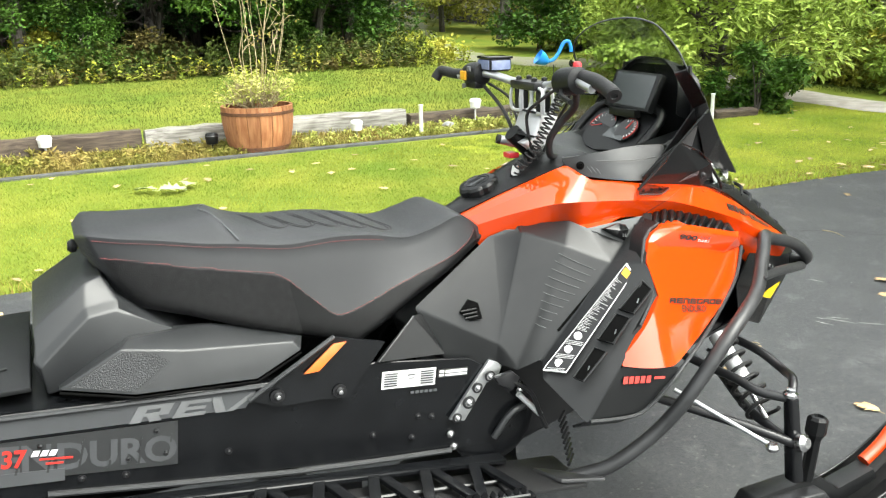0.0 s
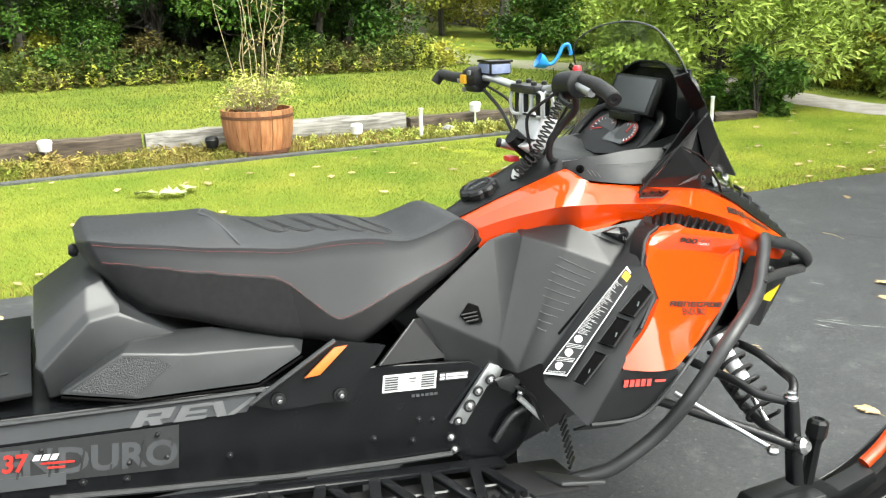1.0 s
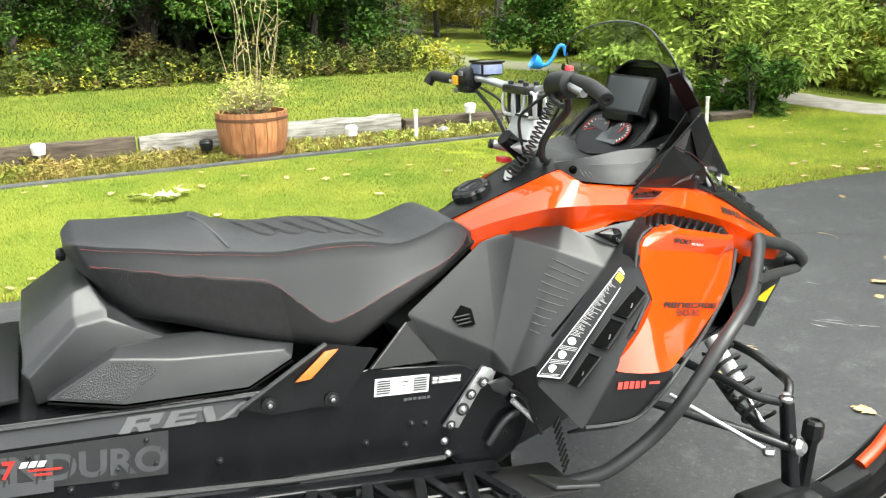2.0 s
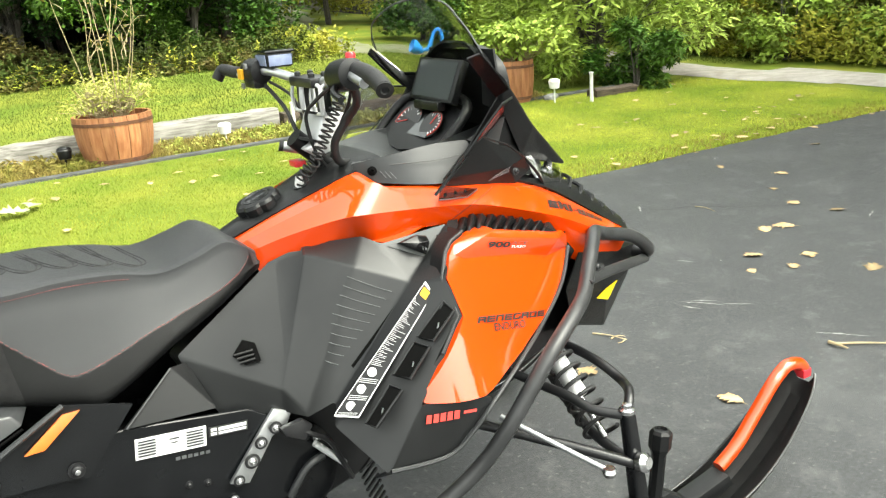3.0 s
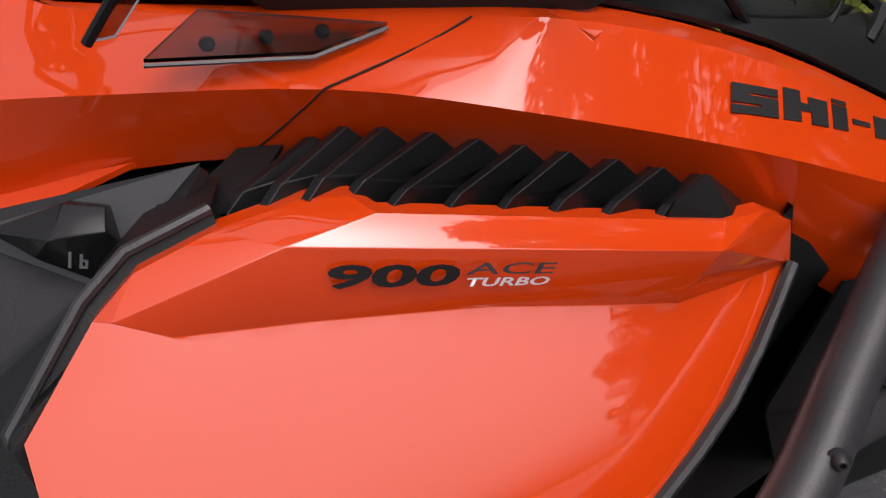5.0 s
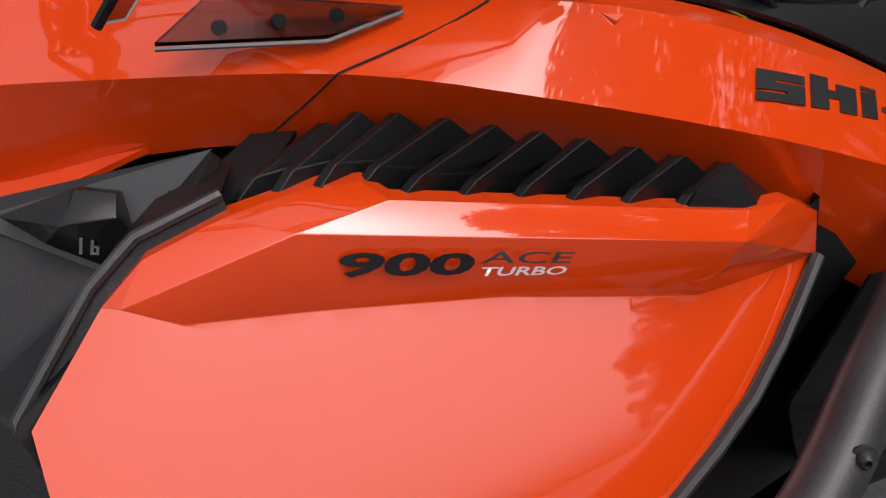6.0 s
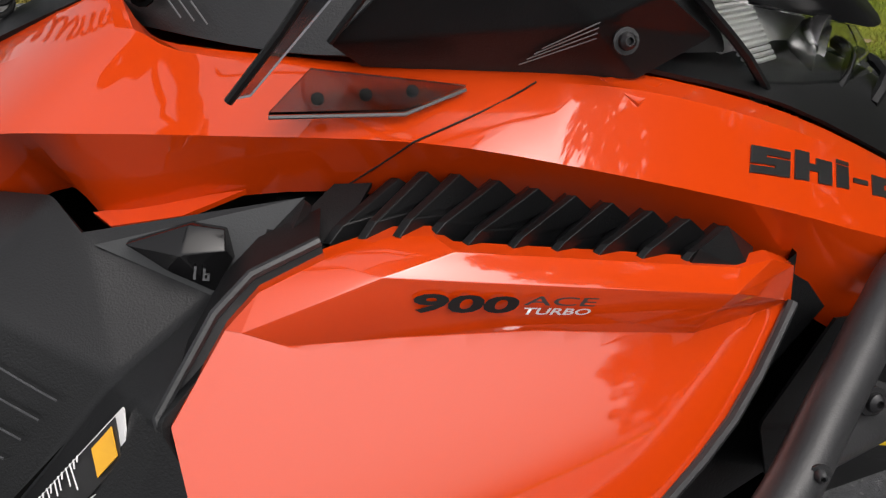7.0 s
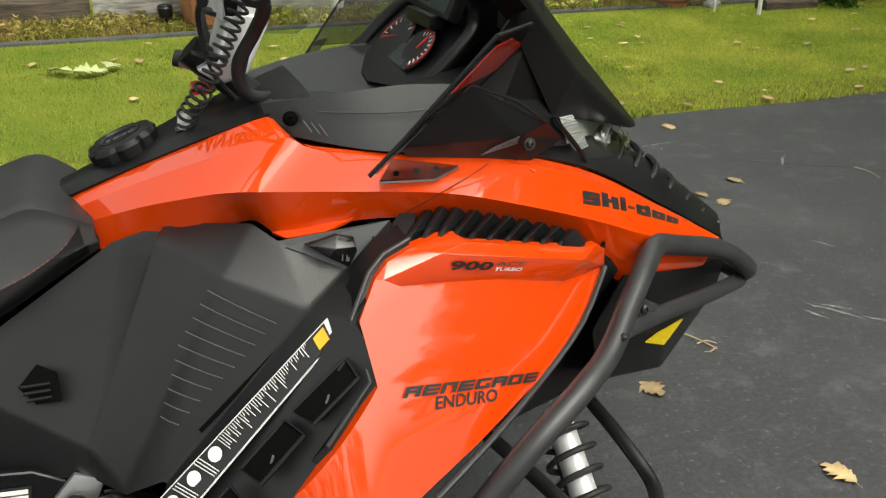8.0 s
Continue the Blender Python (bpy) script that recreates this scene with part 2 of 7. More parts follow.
PUTTY = material("pale_scuff", (0.13, 0.13, 0.128), 0.8, second=(0.30, 0.30, 0.29), scale=30)


# ---- mesh helpers ----
def finish(bm, name, smooth=40.0):
    me = bpy.data.meshes.new(name)
    bmesh.ops.recalc_face_normals(bm, faces=bm.faces[:])
    bm.to_mesh(me)
    bm.free()
    if smooth:
        me.shade_smooth()
        me.set_sharp_from_angle(angle=radians(smooth))
    return me


def part(name, bm, mat, parent=None, label="", smooth=40.0):
    """Links a bmesh (or a mesh) as one object under a thing or a part."""
    me = bm if isinstance(bm, bpy.types.Mesh) else finish(bm, name, smooth)
    me.materials.clear()
    me.materials.append(mat)
    ob = new(name, me)
    ob.parent = parent
    return tagged(ob, label)


def thing(name, label, category, group="", at=(0, 0, 0)):
    ob = new(name)
    ob.empty_display_size = 0.1
    ob.location = at
    return tagged(ob, label, category, group)


def bevel(bm, width, segments=2, angle=30):
    edges = [e for e in bm.edges if e.is_manifold and e.calc_face_angle(0) > radians(angle)]
    if edges:
        bmesh.ops.bevel(bm, geom=edges, offset=width, segments=segments, profile=0.6, affect="EDGES", clamp_overlap=True)
    return bm


def box(x0, x1, y0, y1, z0, z1, r=0.0, segments=2):
    bm = bmesh.new()
    bmesh.ops.create_cube(bm, size=1)
    for v in bm.verts:
        v.co = ((x0 + x1) / 2 + v.co.x * (x1 - x0), (y0 + y1) / 2 + v.co.y * (y1 - y0), (z0 + z1) / 2 + v.co.z * (z1 - z0))
    return bevel(bm, r, segments) if r else bm


def mirrored(bm):
    """A copy on the other side of the centre line."""
    other = bm.copy()
    for v in other.verts:
        v.co.y = -v.co.y
    bmesh.ops.reverse_faces(other, faces=other.faces[:])
    return other


def spline(points, n):
    """Points along a smooth curve through the given ones, n to a span."""
    p = [Vector(q) for q in points]
    out = []
    for i in range(len(p) - 1):
        a, b, c, d = p[max(i - 1, 0)], p[i], p[i + 1], p[min(i + 2, len(p) - 1)]
        for k in range(n):
            t = k / n
            out.append(0.5 * (2 * b + (c - a) * t + (2 * a - 5 * b + 4 * c - d) * t * t + (3 * b - a - 3 * c + d) * t ** 3))
    return out + [p[-1]]


def tube(points, radius, n=6, sides=12, bm=None, radii=None):
    """A round tube swept along a smooth curve."""
    path = spline(points, n) if n > 1 else [Vector(q) for q in points]
    bm = bm or bmesh.new()
    rings, side = [], None
    for i, q in enumerate(path):
        d = (path[min(i + 1, len(path) - 1)] - path[max(i - 1, 0)]).normalized()
        side = (side - d * side.dot(d)).normalized() if side else d.orthogonal().normalized()
        up = d.cross(side)
        r = radius if radii is None else radii[0] + (radii[1] - radii[0]) * i / (len(path) - 1)
        rings.append([bm.verts.new(q + r * (math.cos(a) * side + math.sin(a) * up)) for a in (2 * math.pi * k / sides for k in range(sides))])
    for a, b in zip(rings, rings[1:]):
        for k in range(sides):
            bm.faces.new((a[k], a[(k + 1) % sides], b[(k + 1) % sides], b[k]))
    bm.faces.new(rings[0][::-1])
    bm.faces.new(rings[-1])
    return bm


def rod(a, b, radius, sides=14, r=0.0):
    bm = tube([a, b], radius, 1, sides)
    return bevel(bm, r, 2, 50) if r else bm


def coil(a, b, radius, wire, turns, sides=7, steps=12):
    """A coil spring between two points."""
    a, b = Vector(a), Vector(b)
    d = (b - a).normalized()
    s = d.orthogonal().normalized()
    u = d.cross(s)
    pts = []
    for i in range(int(turns * steps) + 1):
        w = 2 * math.pi * i / steps
        pts.append(a + (b - a) * (i / (turns * steps)) + radius * (math.cos(w) * s + math.sin(w) * u))
    return tube(pts, wire, 1, sides)


def loft(lines, n=4, thick=0.004, across=1):
    """A curved sheet through polylines of equal counts, with thickness."""
    rows = [spline(l, n) for l in lines]
    if across > 1:
        cols = [spline(c, across) for c in zip(*rows)]
        rows = list(zip(*cols))
    bm = bmesh.new()
    grid = [[bm.verts.new(q) for q in r] for r in rows]
    for a, b in zip(grid, grid[1:]):
        for k in range(len(a) - 1):
            if (a[k].co - b[k].co).length + (a[k + 1].co - b[k + 1].co).length > 1e-5:
                bm.faces.new((a[k], a[k + 1], b[k + 1], b[k]))
    bmesh.ops.remove_doubles(bm, verts=bm.verts[:], dist=1e-5)
    bmesh.ops.recalc_face_normals(bm, faces=bm.faces[:])
    return shell(bm, thick)


def shell(bm, thick):
    if thick:
        bmesh.ops.solidify(bm, geom=bm.faces[:], thickness=thick)
    return bm


def panel(outline, depth, thick=0.006, step=0.03, r=0.0):
    """A sheet with that outline in x and z whose y is depth(x, z), cut fine enough to follow it, with thickness to the inside."""
    bm = bmesh.new()
    f = bm.faces.new([bm.verts.new((x, 0, z)) for x, z in outline])
    for axis, lo, hi in ((0, min(p[0] for p in outline), max(p[0] for p in outline)), (2, min(p[1] for p in outline), max(p[1] for p in outline))):
        c = lo + step
        while c < hi:
            no = (1, 0, 0) if axis == 0 else (0, 0, 1)
            bmesh.ops.bisect_plane(bm, geom=bm.verts[:] + bm.edges[:] + bm.faces[:], plane_co=(c, 0, c), plane_no=no)
            c += step
    bmesh.ops.triangulate(bm, faces=[f for f in bm.faces if len(f.verts) > 4])
    for v in bm.verts:
        v.co.y = depth(v.co.x, v.co.z)
    outer = [e for e in bm.edges if e.is_boundary]
    got = bmesh.ops.extrude_edge_only(bm, edges=outer)
    for v in [g for g in got["geom"] if isinstance(g, bmesh.types.BMVert)]:
        v.co.y += thick
    return bm


def prism(profile, y0, y1, r=0.0, segments=2):
    """An x-z outline extruded from y0 to y1."""
    bm = bmesh.new()
    a = [bm.verts.new((x, y0, z)) for x, z in profile]
    b = [bm.verts.new((x, y1, z)) for x, z in profile]
    bm.faces.new(a), bm.faces.new(b[::-1])
    for k in range(len(a)):
        bm.faces.new((a[k], b[k], b[(k + 1) % len(a)], a[(k + 1) % len(a)]))
    bmesh.ops.recalc_face_normals(bm, faces=bm.faces[:])
    return bevel(bm, r, segments) if r else bm


def slab(corners, thick, r=0.0):
    """A flat plate with the given corners, thickened behind its face."""
    bm = bmesh.new()
    p = [Vector(c) for c in corners]
    no = (p[1] - p[0]).cross(p[2] - p[0]).normalized()
    a = [bm.verts.new(q) for q in p]
    b = [bm.verts.new(q - no * thick) for q in p]
    bm.faces.new(a), bm.faces.new(b[::-1])
    for k in range(len(a)):
        bm.faces.new((a[k], b[k], b[(k + 1) % len(a)], a[(k + 1) % len(a)]))
    bmesh.ops.recalc_face_normals(bm, faces=bm.faces[:])
    return bevel(bm, r) if r else bm


def lathe(profile, centre=(0, 0, 0), axis=(0, 0, 1), sides=24):
    """A turned body from (radius, height) pairs."""
    bm = bmesh.new()
    q = Vector((0, 0, 1)).rotation_difference(Vector(axis))
    rings = []
    for r, h in profile:
        rings.append([bm.verts.new(Vector(centre) + q @ Vector((r * math.cos(2 * math.pi * k / sides), r * math.sin(2 * math.pi * k / sides), h))) for k in range(sides)])
    for a, b in zip(rings, rings[1:]):
        for k in range(sides):
            bm.faces.new((a[k], a[(k + 1) % sides], b[(k + 1) % sides], b[k]))
    bm.faces.new(rings[0][::-1]), bm.faces.new(rings[-1])
    bmesh.ops.remove_doubles(bm, verts=bm.verts[:], dist=1e-6)
    return bm


def joined(*bms):
    out = bmesh.new()
    for b in bms:
        me = bpy.data.meshes.new("piece")
        b.to_mesh(me)
        b.free()
        out.from_mesh(me)
        bpy.data.meshes.remove(me)
    return out


def bolt(at, axis, radius=0.011):
    """A button-head bolt on a washer."""
    bm = lathe([(radius * 1.5, 0), (radius * 1.5, 0.002), (radius, 0.0022), (radius * 0.95, 0.006), (radius * 0.55, 0.0085), (radius * 0.4, 0.0085), (radius * 0.38, 0.005)], at, axis, 12)
    return bm


def letters(text, size, at, right, up, thick=0.0006, shear=0.0, stretch=1.0, bold=0.0):
    """Text with the built-in font, laid on a plane."""
    cu = bpy.data.curves.new("text", "FONT")
    cu.body, cu.size, cu.extrude, cu.shear, cu.resolution_u, cu.offset = text, size, thick, shear, 3, bold * size
    ob = bpy.data.objects.new("text", cu)
    scene.collection.objects.link(ob)
    me = bpy.data.meshes.new_from_object(ob.evaluated_get(bpy.context.evaluated_depsgraph_get()))
    bpy.data.objects.remove(ob)
    right, up = Vector(right).normalized(), Vector(up).normalized()
    up = (up - right * up.dot(right)).normalized()
    no = right.cross(up)
    me.transform(Matrix.Translation(at) @ Matrix((right, up, no)).transposed().to_4x4() @ Matrix.Diagonal((stretch, 1, 1, 1)))
    return me


def bars(at, right, up, spec, thick=0.0008):
    """Plain slanted blocks that stand for a row of lettering: (start, width, low, high, slant) for each block."""
    right, up = Vector(right).normalized(), Vector(up).normalized()
    up = (up - right * up.dot(right)).normalized()
    no = right.cross(up)
    out = bmesh.new()
    for s, w, lo, hi, sl in spec:
        q = [Vector(at) + right * (s + sl * lo + dx) + up * v for dx, v in ((0, lo), (w, lo))] + [Vector(at) + right * (s + sl * hi + dx) + up * hi for dx in (w, 0)]
        a = [out.verts.new(p + no * thick) for p in q]
        b = [out.verts.new(p) for p in q]
        out.faces.new(a), out.faces.new(b[::-1])
        for k in range(4):
            out.faces.new((a[k], b[k], b[(k + 1) % 4], a[(k + 1) % 4]))
    return out


def blocks(name, at, right, up, spec, mat, parent, label="", fit=None):
    """Plain blocks in place of lettering, each a part of its own."""
    for one in spec:
        bm = bars(at, right, up, [one])
        if fit:
            for v in bm.verts:
                v.co.y = fit(v.co.x, v.co.z) - (0.0012 if v.co.y < -0.0004 or v.index < 4 else 0.0)
        part(name, bm, mat, parent, label)


def strokes(code, x0, x1, lo, hi, sw, sh):
    """Upright and level bars of one plain sign as (x0, x1, low, high) cells that do not overlap."""
    mid, out = (lo + hi) / 2, []
    top = hi - (sh if "a" in code else 0)
    foot = lo + (sh if "d" in code else 0)
    up, down = (mid + sh / 2, mid - sh / 2) if "g" in code else (mid, mid)
    for ch, cell in (("a", (x0, x1, hi - sh, hi)), ("d", (x0, x1, lo, lo + sh)), ("g", (x0, x1, mid - sh / 2, mid + sh / 2)), ("f", (x0, x0 + sw, up, top)), ("e", (x0, x0 + sw, foot, down)),
                     ("b", (x1 - sw, x1, up, top)), ("c", (x1 - sw, x1, foot, down))):
        if ch in code:
            out.append(cell)
    return out


def fitted(text, width, height, at, right, up, shear=0.0, bold=0.0):
    """Flat text stretched to a width and a height, its lower left corner at the given place."""
    me = letters(text, 1.0, (0, 0, 0), (1, 0, 0), (0, 1, 0), 0.0, 0.0, 1.0, bold)
    xs, ys = [v.co.x for v in me.vertices], [v.co.y for v in me.vertices]
    right, up = Vector(right).normalized(), Vector(up).normalized()
    for v in me.vertices:
        h = (v.co.y - min(ys)) / (max(ys) - min(ys)) * height
        v.co = Vector(at) + right * ((v.co.x - min(xs)) / (max(xs) - min(xs)) * width + shear * h) + up * h
    return me


def quads(name, verts, faces, mat, parent=None, smooth=False):
    """A large mesh from arrays."""
    me = bpy.data.meshes.new(name)
    me.from_pydata(verts, [], faces)
    me.materials.append(mat)
    if smooth:
        me.shade_smooth()
    ob = new(name, me)
    ob.parent = parent
    return ob


# ---- ground ----
EDGE = 2.95          # where the driveway meets the lawn


def rise(x, y):
    """Height of the land."""
    z = 0.03 * min(max(y - EDGE, 0), 9.5) + 0.05 * max(0, y - 12.5)
    z += 0.02 * math.sin(x * 0.5) * min(max(y - 4, 0) / 6, 1)
    return z


def sheet(xs, ys, height):
    bm = bmesh.new()
    g = [[bm.verts.new((x, y, height(x, y))) for x in xs] for y in ys]
    for a, b in zip(g, g[1:]):
        for k in range(len(xs) - 1):
            bm.faces.new((a[k], a[k + 1], b[k + 1], b[k]))
    return bm


gx = [-400, -150, -60, -30] + [i * 1.0 for i in range(-20, 31)] + [45, 80, 180, 400]
gy = [-400, -150, -60, -30, -15, -5, 0, 2.0, 2.8, 2.9] + [3.0 + i * 0.5 for i in range(0, 20)] + [13 + i * 1.5 for i in range(20)] + [50, 90, 200, 400]
ground = part("ground", sheet(gx, gy, lambda x, y: rise(x, y) + 0.012 if y > 2.95 else (-0.02 if y > 2.85 else -0.08)), LAWN)
tagged(ground, "green mown lawn rolling up to the woods", "lawn", kind="structure")


def edge_wave(x):
    return EDGE + 0.05 * noise.noise((x * 1.3, 0, 0)) + 0.025 * noise.noise((x * 5.0, 3, 0))


bm = bmesh.new()
ex = [-60, -30, -12] + [-6 + 0.12 * i for i in range(150)] + [13, 20, 40, 60]
near = [bm.verts.new((x, -60, 0)) for x in ex]
mid = [bm.verts.new((x, -6, 0)) for x in ex]
far = [bm.verts.new((x, edge_wave(x), 0)) for x in ex]
low = [bm.verts.new((x, edge_wave(x) + 0.03, -0.05)) for x in ex]
for a, b in ((near, mid), (mid, far), (far, low)):
    for k in range(len(ex) - 1):
        bm.faces.new((a[k], a[k + 1], b[k + 1], b[k]))
driveway = part("driveway", bm, ASPHALT)
tagged(driveway, "dark sealed asphalt driveway strewn with fallen leaves", "driveway", kind="structure")

# floor of the wood: leaf litter with the trees' shade put into its colour
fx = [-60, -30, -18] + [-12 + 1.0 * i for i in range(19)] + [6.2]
tagged(part("forest_floor", sheet(fx, [14.2 + 1.5 * i for i in range(18)] + [60, 120], lambda x, y: rise(x, y) + 0.03 - (0.04 if y < 14.5 else 0)), FOREST_FLOOR), "leaf litter under the trees, their shade in its colour", "forest floor", kind="structure")
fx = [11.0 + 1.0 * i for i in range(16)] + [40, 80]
tagged(part("forest_floor", sheet(fx, [-3, 0, 3, 6, 9, 12, 15, 18, 21, 25, 30, 40, 60, 120], lambda x, y: rise(x, y) + 0.03 - (0.04 if x < 11.5 else 0)), FOREST_FLOOR), "leaf litter under the trees, their shade in its colour", "forest floor", kind="structure")

# gravel lane past the lawn, and a track that climbs into the woods
def ribbon(points, width, lift, wave=0.12):
    bm = bmesh.new()
    path = spline(points, 10)
    rows = []
    for i, q in enumerate(path):
        d = (path[min(i + 1, len(path) - 1)] - path[max(i - 1, 0)]).normalized()
        s = Vector((-d.y, d.x, 0))
        row = []
        for k in (-1, -0.5, 0, 0.5, 1):
            p = q + s * k * (width / 2 + (wave * noise.noise(q * 1.7 + Vector((k, 0, 0))) if abs(k) == 1 else 0))
            row.append(bm.verts.new((p.x, p.y, rise(p.x, p.y) + lift - (0.03 if abs(k) == 1 else 0))))
        rows.append(row)
    for a, b in zip(rows, rows[1:]):
        for k in range(4):
            bm.faces.new((a[k], a[k + 1], b[k + 1], b[k]))
    return bm


lane = tagged(part("gravel_lane", ribbon([(8.6, -30, 0), (8.4, 2.5, 0), (8.35, 4.4, 0), (7.9, 6.2, 0), (8.3, 8.5, 0), (10, 11, 0)], 1.0, 0.05), GRAVEL),
              "pale gravel lane beyond the lawn", "gravel lane", kind="structure")
tagged(part("woodland_track", ribbon([(8.6, 11.6, 0), (7.2, 13.2, 0), (6.5, 14.8, 0), (6.9, 17.5, 0), (8.4, 22, 0), (10.2, 27, 0), (12.5, 36, 0)], 1.5, 0.05, 0.3), TRACK_SOIL),
                   "grassy gravel track climbing into the woods", "track", kind="structure")

# landscape edging strip between lawn and planting bed
bm = bmesh.new()
pts = [(x, 6.0 + 0.10 * noise.noise((x * 0.6, 7, 0)) + 0.02 * (x + 2), 0) for x in [-7 + 0.3 * i for i in range(45)]]
rows = []
for x, y, _ in pts:
    z = rise(x, y)
    rows.append([bm.verts.new((x, y + dy, z + dz)) for dy, dz in ((-0.05, 0), (-0.045, 0.03), (-0.015, 0.045), (0.035, 0.035), (0.05, 0))])
for a, b in zip(rows, rows[1:]):
    for k in range(4):
        bm.faces.new((a[k], a[k + 1], b[k + 1], b[k]))
tagged(part("edging_strip", bm, EDGING), "grey landscape edging along the planting bed", "edging", kind="structure")


# ---- plants ----
def blades(name, mat, n, area, size, seed, lean=0.5, mask=None):
    """A patch of upright grass blades."""
    rng = np.random.default_rng(seed)
    (x0, x1), (y0, y1) = area
    x, y = rng.uniform(x0, x1, n), rng.uniform(y0, y1, n)
    keep = np.array([mask(a, b) for a, b in zip(x, y)]) if mask else np.ones(n, bool)
    x, y = x[keep], y[keep]
    n = len(x)
    z = np.array([rise(a, b) for a, b in zip(x, y)])
    h = size * rng.uniform(0.5, 1.3, n)
    w = size * rng.uniform(0.06, 0.14, n)
    az, ln = rng.uniform(0, 6.283, n), rng.uniform(0, lean, n) * h
    la = rng.uniform(0, 6.283, n)
    v = np.empty((n, 3, 3))
    v[:, 0] = np.stack([x - w * np.cos(az), y - w * np.sin(az), z], 1)
    v[:, 1] = np.stack([x + w * np.cos(az), y + w * np.sin(az), z], 1)
    v[:, 2] = np.stack([x + ln * np.cos(la), y + ln * np.sin(la), z + h], 1)
    f = np.arange(n * 3).reshape(-1, 3)
    ob = quads(name, v.reshape(-1, 3).tolist(), f.tolist(), mat)
    return ob


def on_lawn(x, y):
    if y < edge_wave(x) - 0.01:
        return False
    if 5.95 < y < 6.12 and x < 6:
        return False
    if abs(x - 8.2) < 0.55 and y < 9:
        return False
    return True


# Ragged split between the plain blades and those with brighter light in their colour.
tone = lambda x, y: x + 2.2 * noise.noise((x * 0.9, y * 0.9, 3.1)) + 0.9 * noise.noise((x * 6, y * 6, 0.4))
tagged(blades("grass", LIT_GRASS, 190000, ((0.8, 7.6), (2.92, 6.0)), 0.028, 5, 1.1, lambda x, y: on_lawn(x, y) and tone(x, y) > 2.3), "yellow-green mown grass of the lawn, brighter light in its colour", "grass", kind="stuff")
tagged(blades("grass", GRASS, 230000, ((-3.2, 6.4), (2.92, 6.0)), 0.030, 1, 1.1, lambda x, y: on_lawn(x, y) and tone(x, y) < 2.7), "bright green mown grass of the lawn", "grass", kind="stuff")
tagged(blades("grass", FAR_GRASS, 130000, ((-6, 11), (6.5, 13.5)), 0.045, 2, 1.1, on_lawn), "mown grass of the far lawn, duller light put into its green", "grass", kind="stuff")
tagged(blades("bed_weeds", DRY_GRASS, 30000, ((-6, 5.2), (6.08, 6.85)), 0.075, 3, 1.2), "yellowing weeds in the planting bed", "weeds", kind="stuff")
tagged(blades("edge_grass", DRY_GRASS, 9000, ((-3.5, 9), (2.9, 3.25)), 0.04, 4, 1.2, lambda x, y: y > edge_wave(x) - 0.02), "thin yellowed grass at the driveway's edge", "grass", kind="stuff")


def leaf_cloud(rng, centres, radii, n, length, width, droop=0.3):
    """Folded leaves scattered through clumps."""
    k = rng.integers(0, len(centres), n)
    d = rng.normal(size=(n, 3))
    d /= np.linalg.norm(d, axis=1)[:, None]
    p = np.array(centres)[k] + d * (np.array(radii)[k] * rng.uniform(0.35, 1.05, n) ** 0.6)[:, None] * np.array([1, 1, 0.75])
    a = rng.normal(size=(n, 3)) * np.array([1, 1, 0.45]) - np.array([0, 0, droop]) + 0.5 * d
    a /= np.linalg.norm(a, axis=1)[:, None]
    s = np.cross(a, rng.normal(size=(n, 3)) * 0.5 + np.array([0, 0, 1.0]))
    s /= np.linalg.norm(s, axis=1)[:, None] + 1e-6
    L, W = (length * rng.uniform(0.6, 1.3, n))[:, None], (width * rng.uniform(0.7, 1.2, n))[:, None]
    up = np.cross(s, a)
    v = np.stack([p, p + a * L * 0.45 + s * W + up * W * 0.3, p + a * L, p + a * L * 0.45 - s * W + up * W * 0.3], 1)
    return v.reshape(-1, 3), np.arange(n * 4).reshape(-1, 4)


def limb(bm, a, b, r0, r1, rng, wob=0.06):
    a, b = Vector(a), Vector(b)
    mids = [a.lerp(b, t) + Vector(rng.normal(size=3).tolist()) * wob * (b - a).length * 0.5 for t in (0.33, 0.66)]
    tube([a, *mids, b], r0, 3, 7, bm, (r0, r1))


def plant(name, label, category, at, height, spread, low, n, length, width, leaf, seed, trunk=0.06, clumps=26, stems=1, group=""):
    """A tree or shrub: tapered stems with limbs and a crown of many leaves."""
    rng = np.random.default_rng(seed)
    t = thing(name, label, category, group)
    bm = bmesh.new()
    centres, radii = [], []
    tips = []
    for s in range(stems):
        a = rng.uniform(0, 6.283)
        off = 0.0 if stems == 1 else rng.uniform(0.05, 0.25) * spread
        top = (math.cos(a) * off * 1.5, math.sin(a) * off * 1.5, height * rng.uniform(0.7, 0.95))
        limb(bm, (math.cos(a) * off * 0.3, math.sin(a) * off * 0.3, -0.05), top, trunk, trunk * 0.25, rng)
        tips.append(Vector(top))
    for k in range(clumps):
        z = low + (height - low) * rng.uniform(0, 1) ** 0.9
        f = (z - low) / (height - low)
        r = spread * (0.35 + 0.75 * math.sin(math.pi * min(0.95, 0.25 + 0.7 * f))) * rng.uniform(0.35, 1.0)
        a = rng.uniform(0, 6.283)
        c = Vector((math.cos(a) * r, math.sin(a) * r, z))
        tip = tips[int(rng.integers(0, len(tips)))]
        base = tip * max(0.15, min(0.9, (z - 0.25 * height * rng.uniform(0.4, 1)) / max(tip.z, 0.1)))
        limb(bm, base, c, trunk * 0.3, trunk * 0.06, rng, 0.12)
        centres.append(tuple(c)), radii.append(spread * rng.uniform(0.22, 0.42))
    part("trunk", bm, BARK, t)
    v, f = leaf_cloud(rng, centres, radii, n, length, width)
    quads("crown", v.tolist(), f.tolist(), leaf, t)
    t.location = (at[0], at[1], rise(at[0], at[1]) - 0.02)
    return t


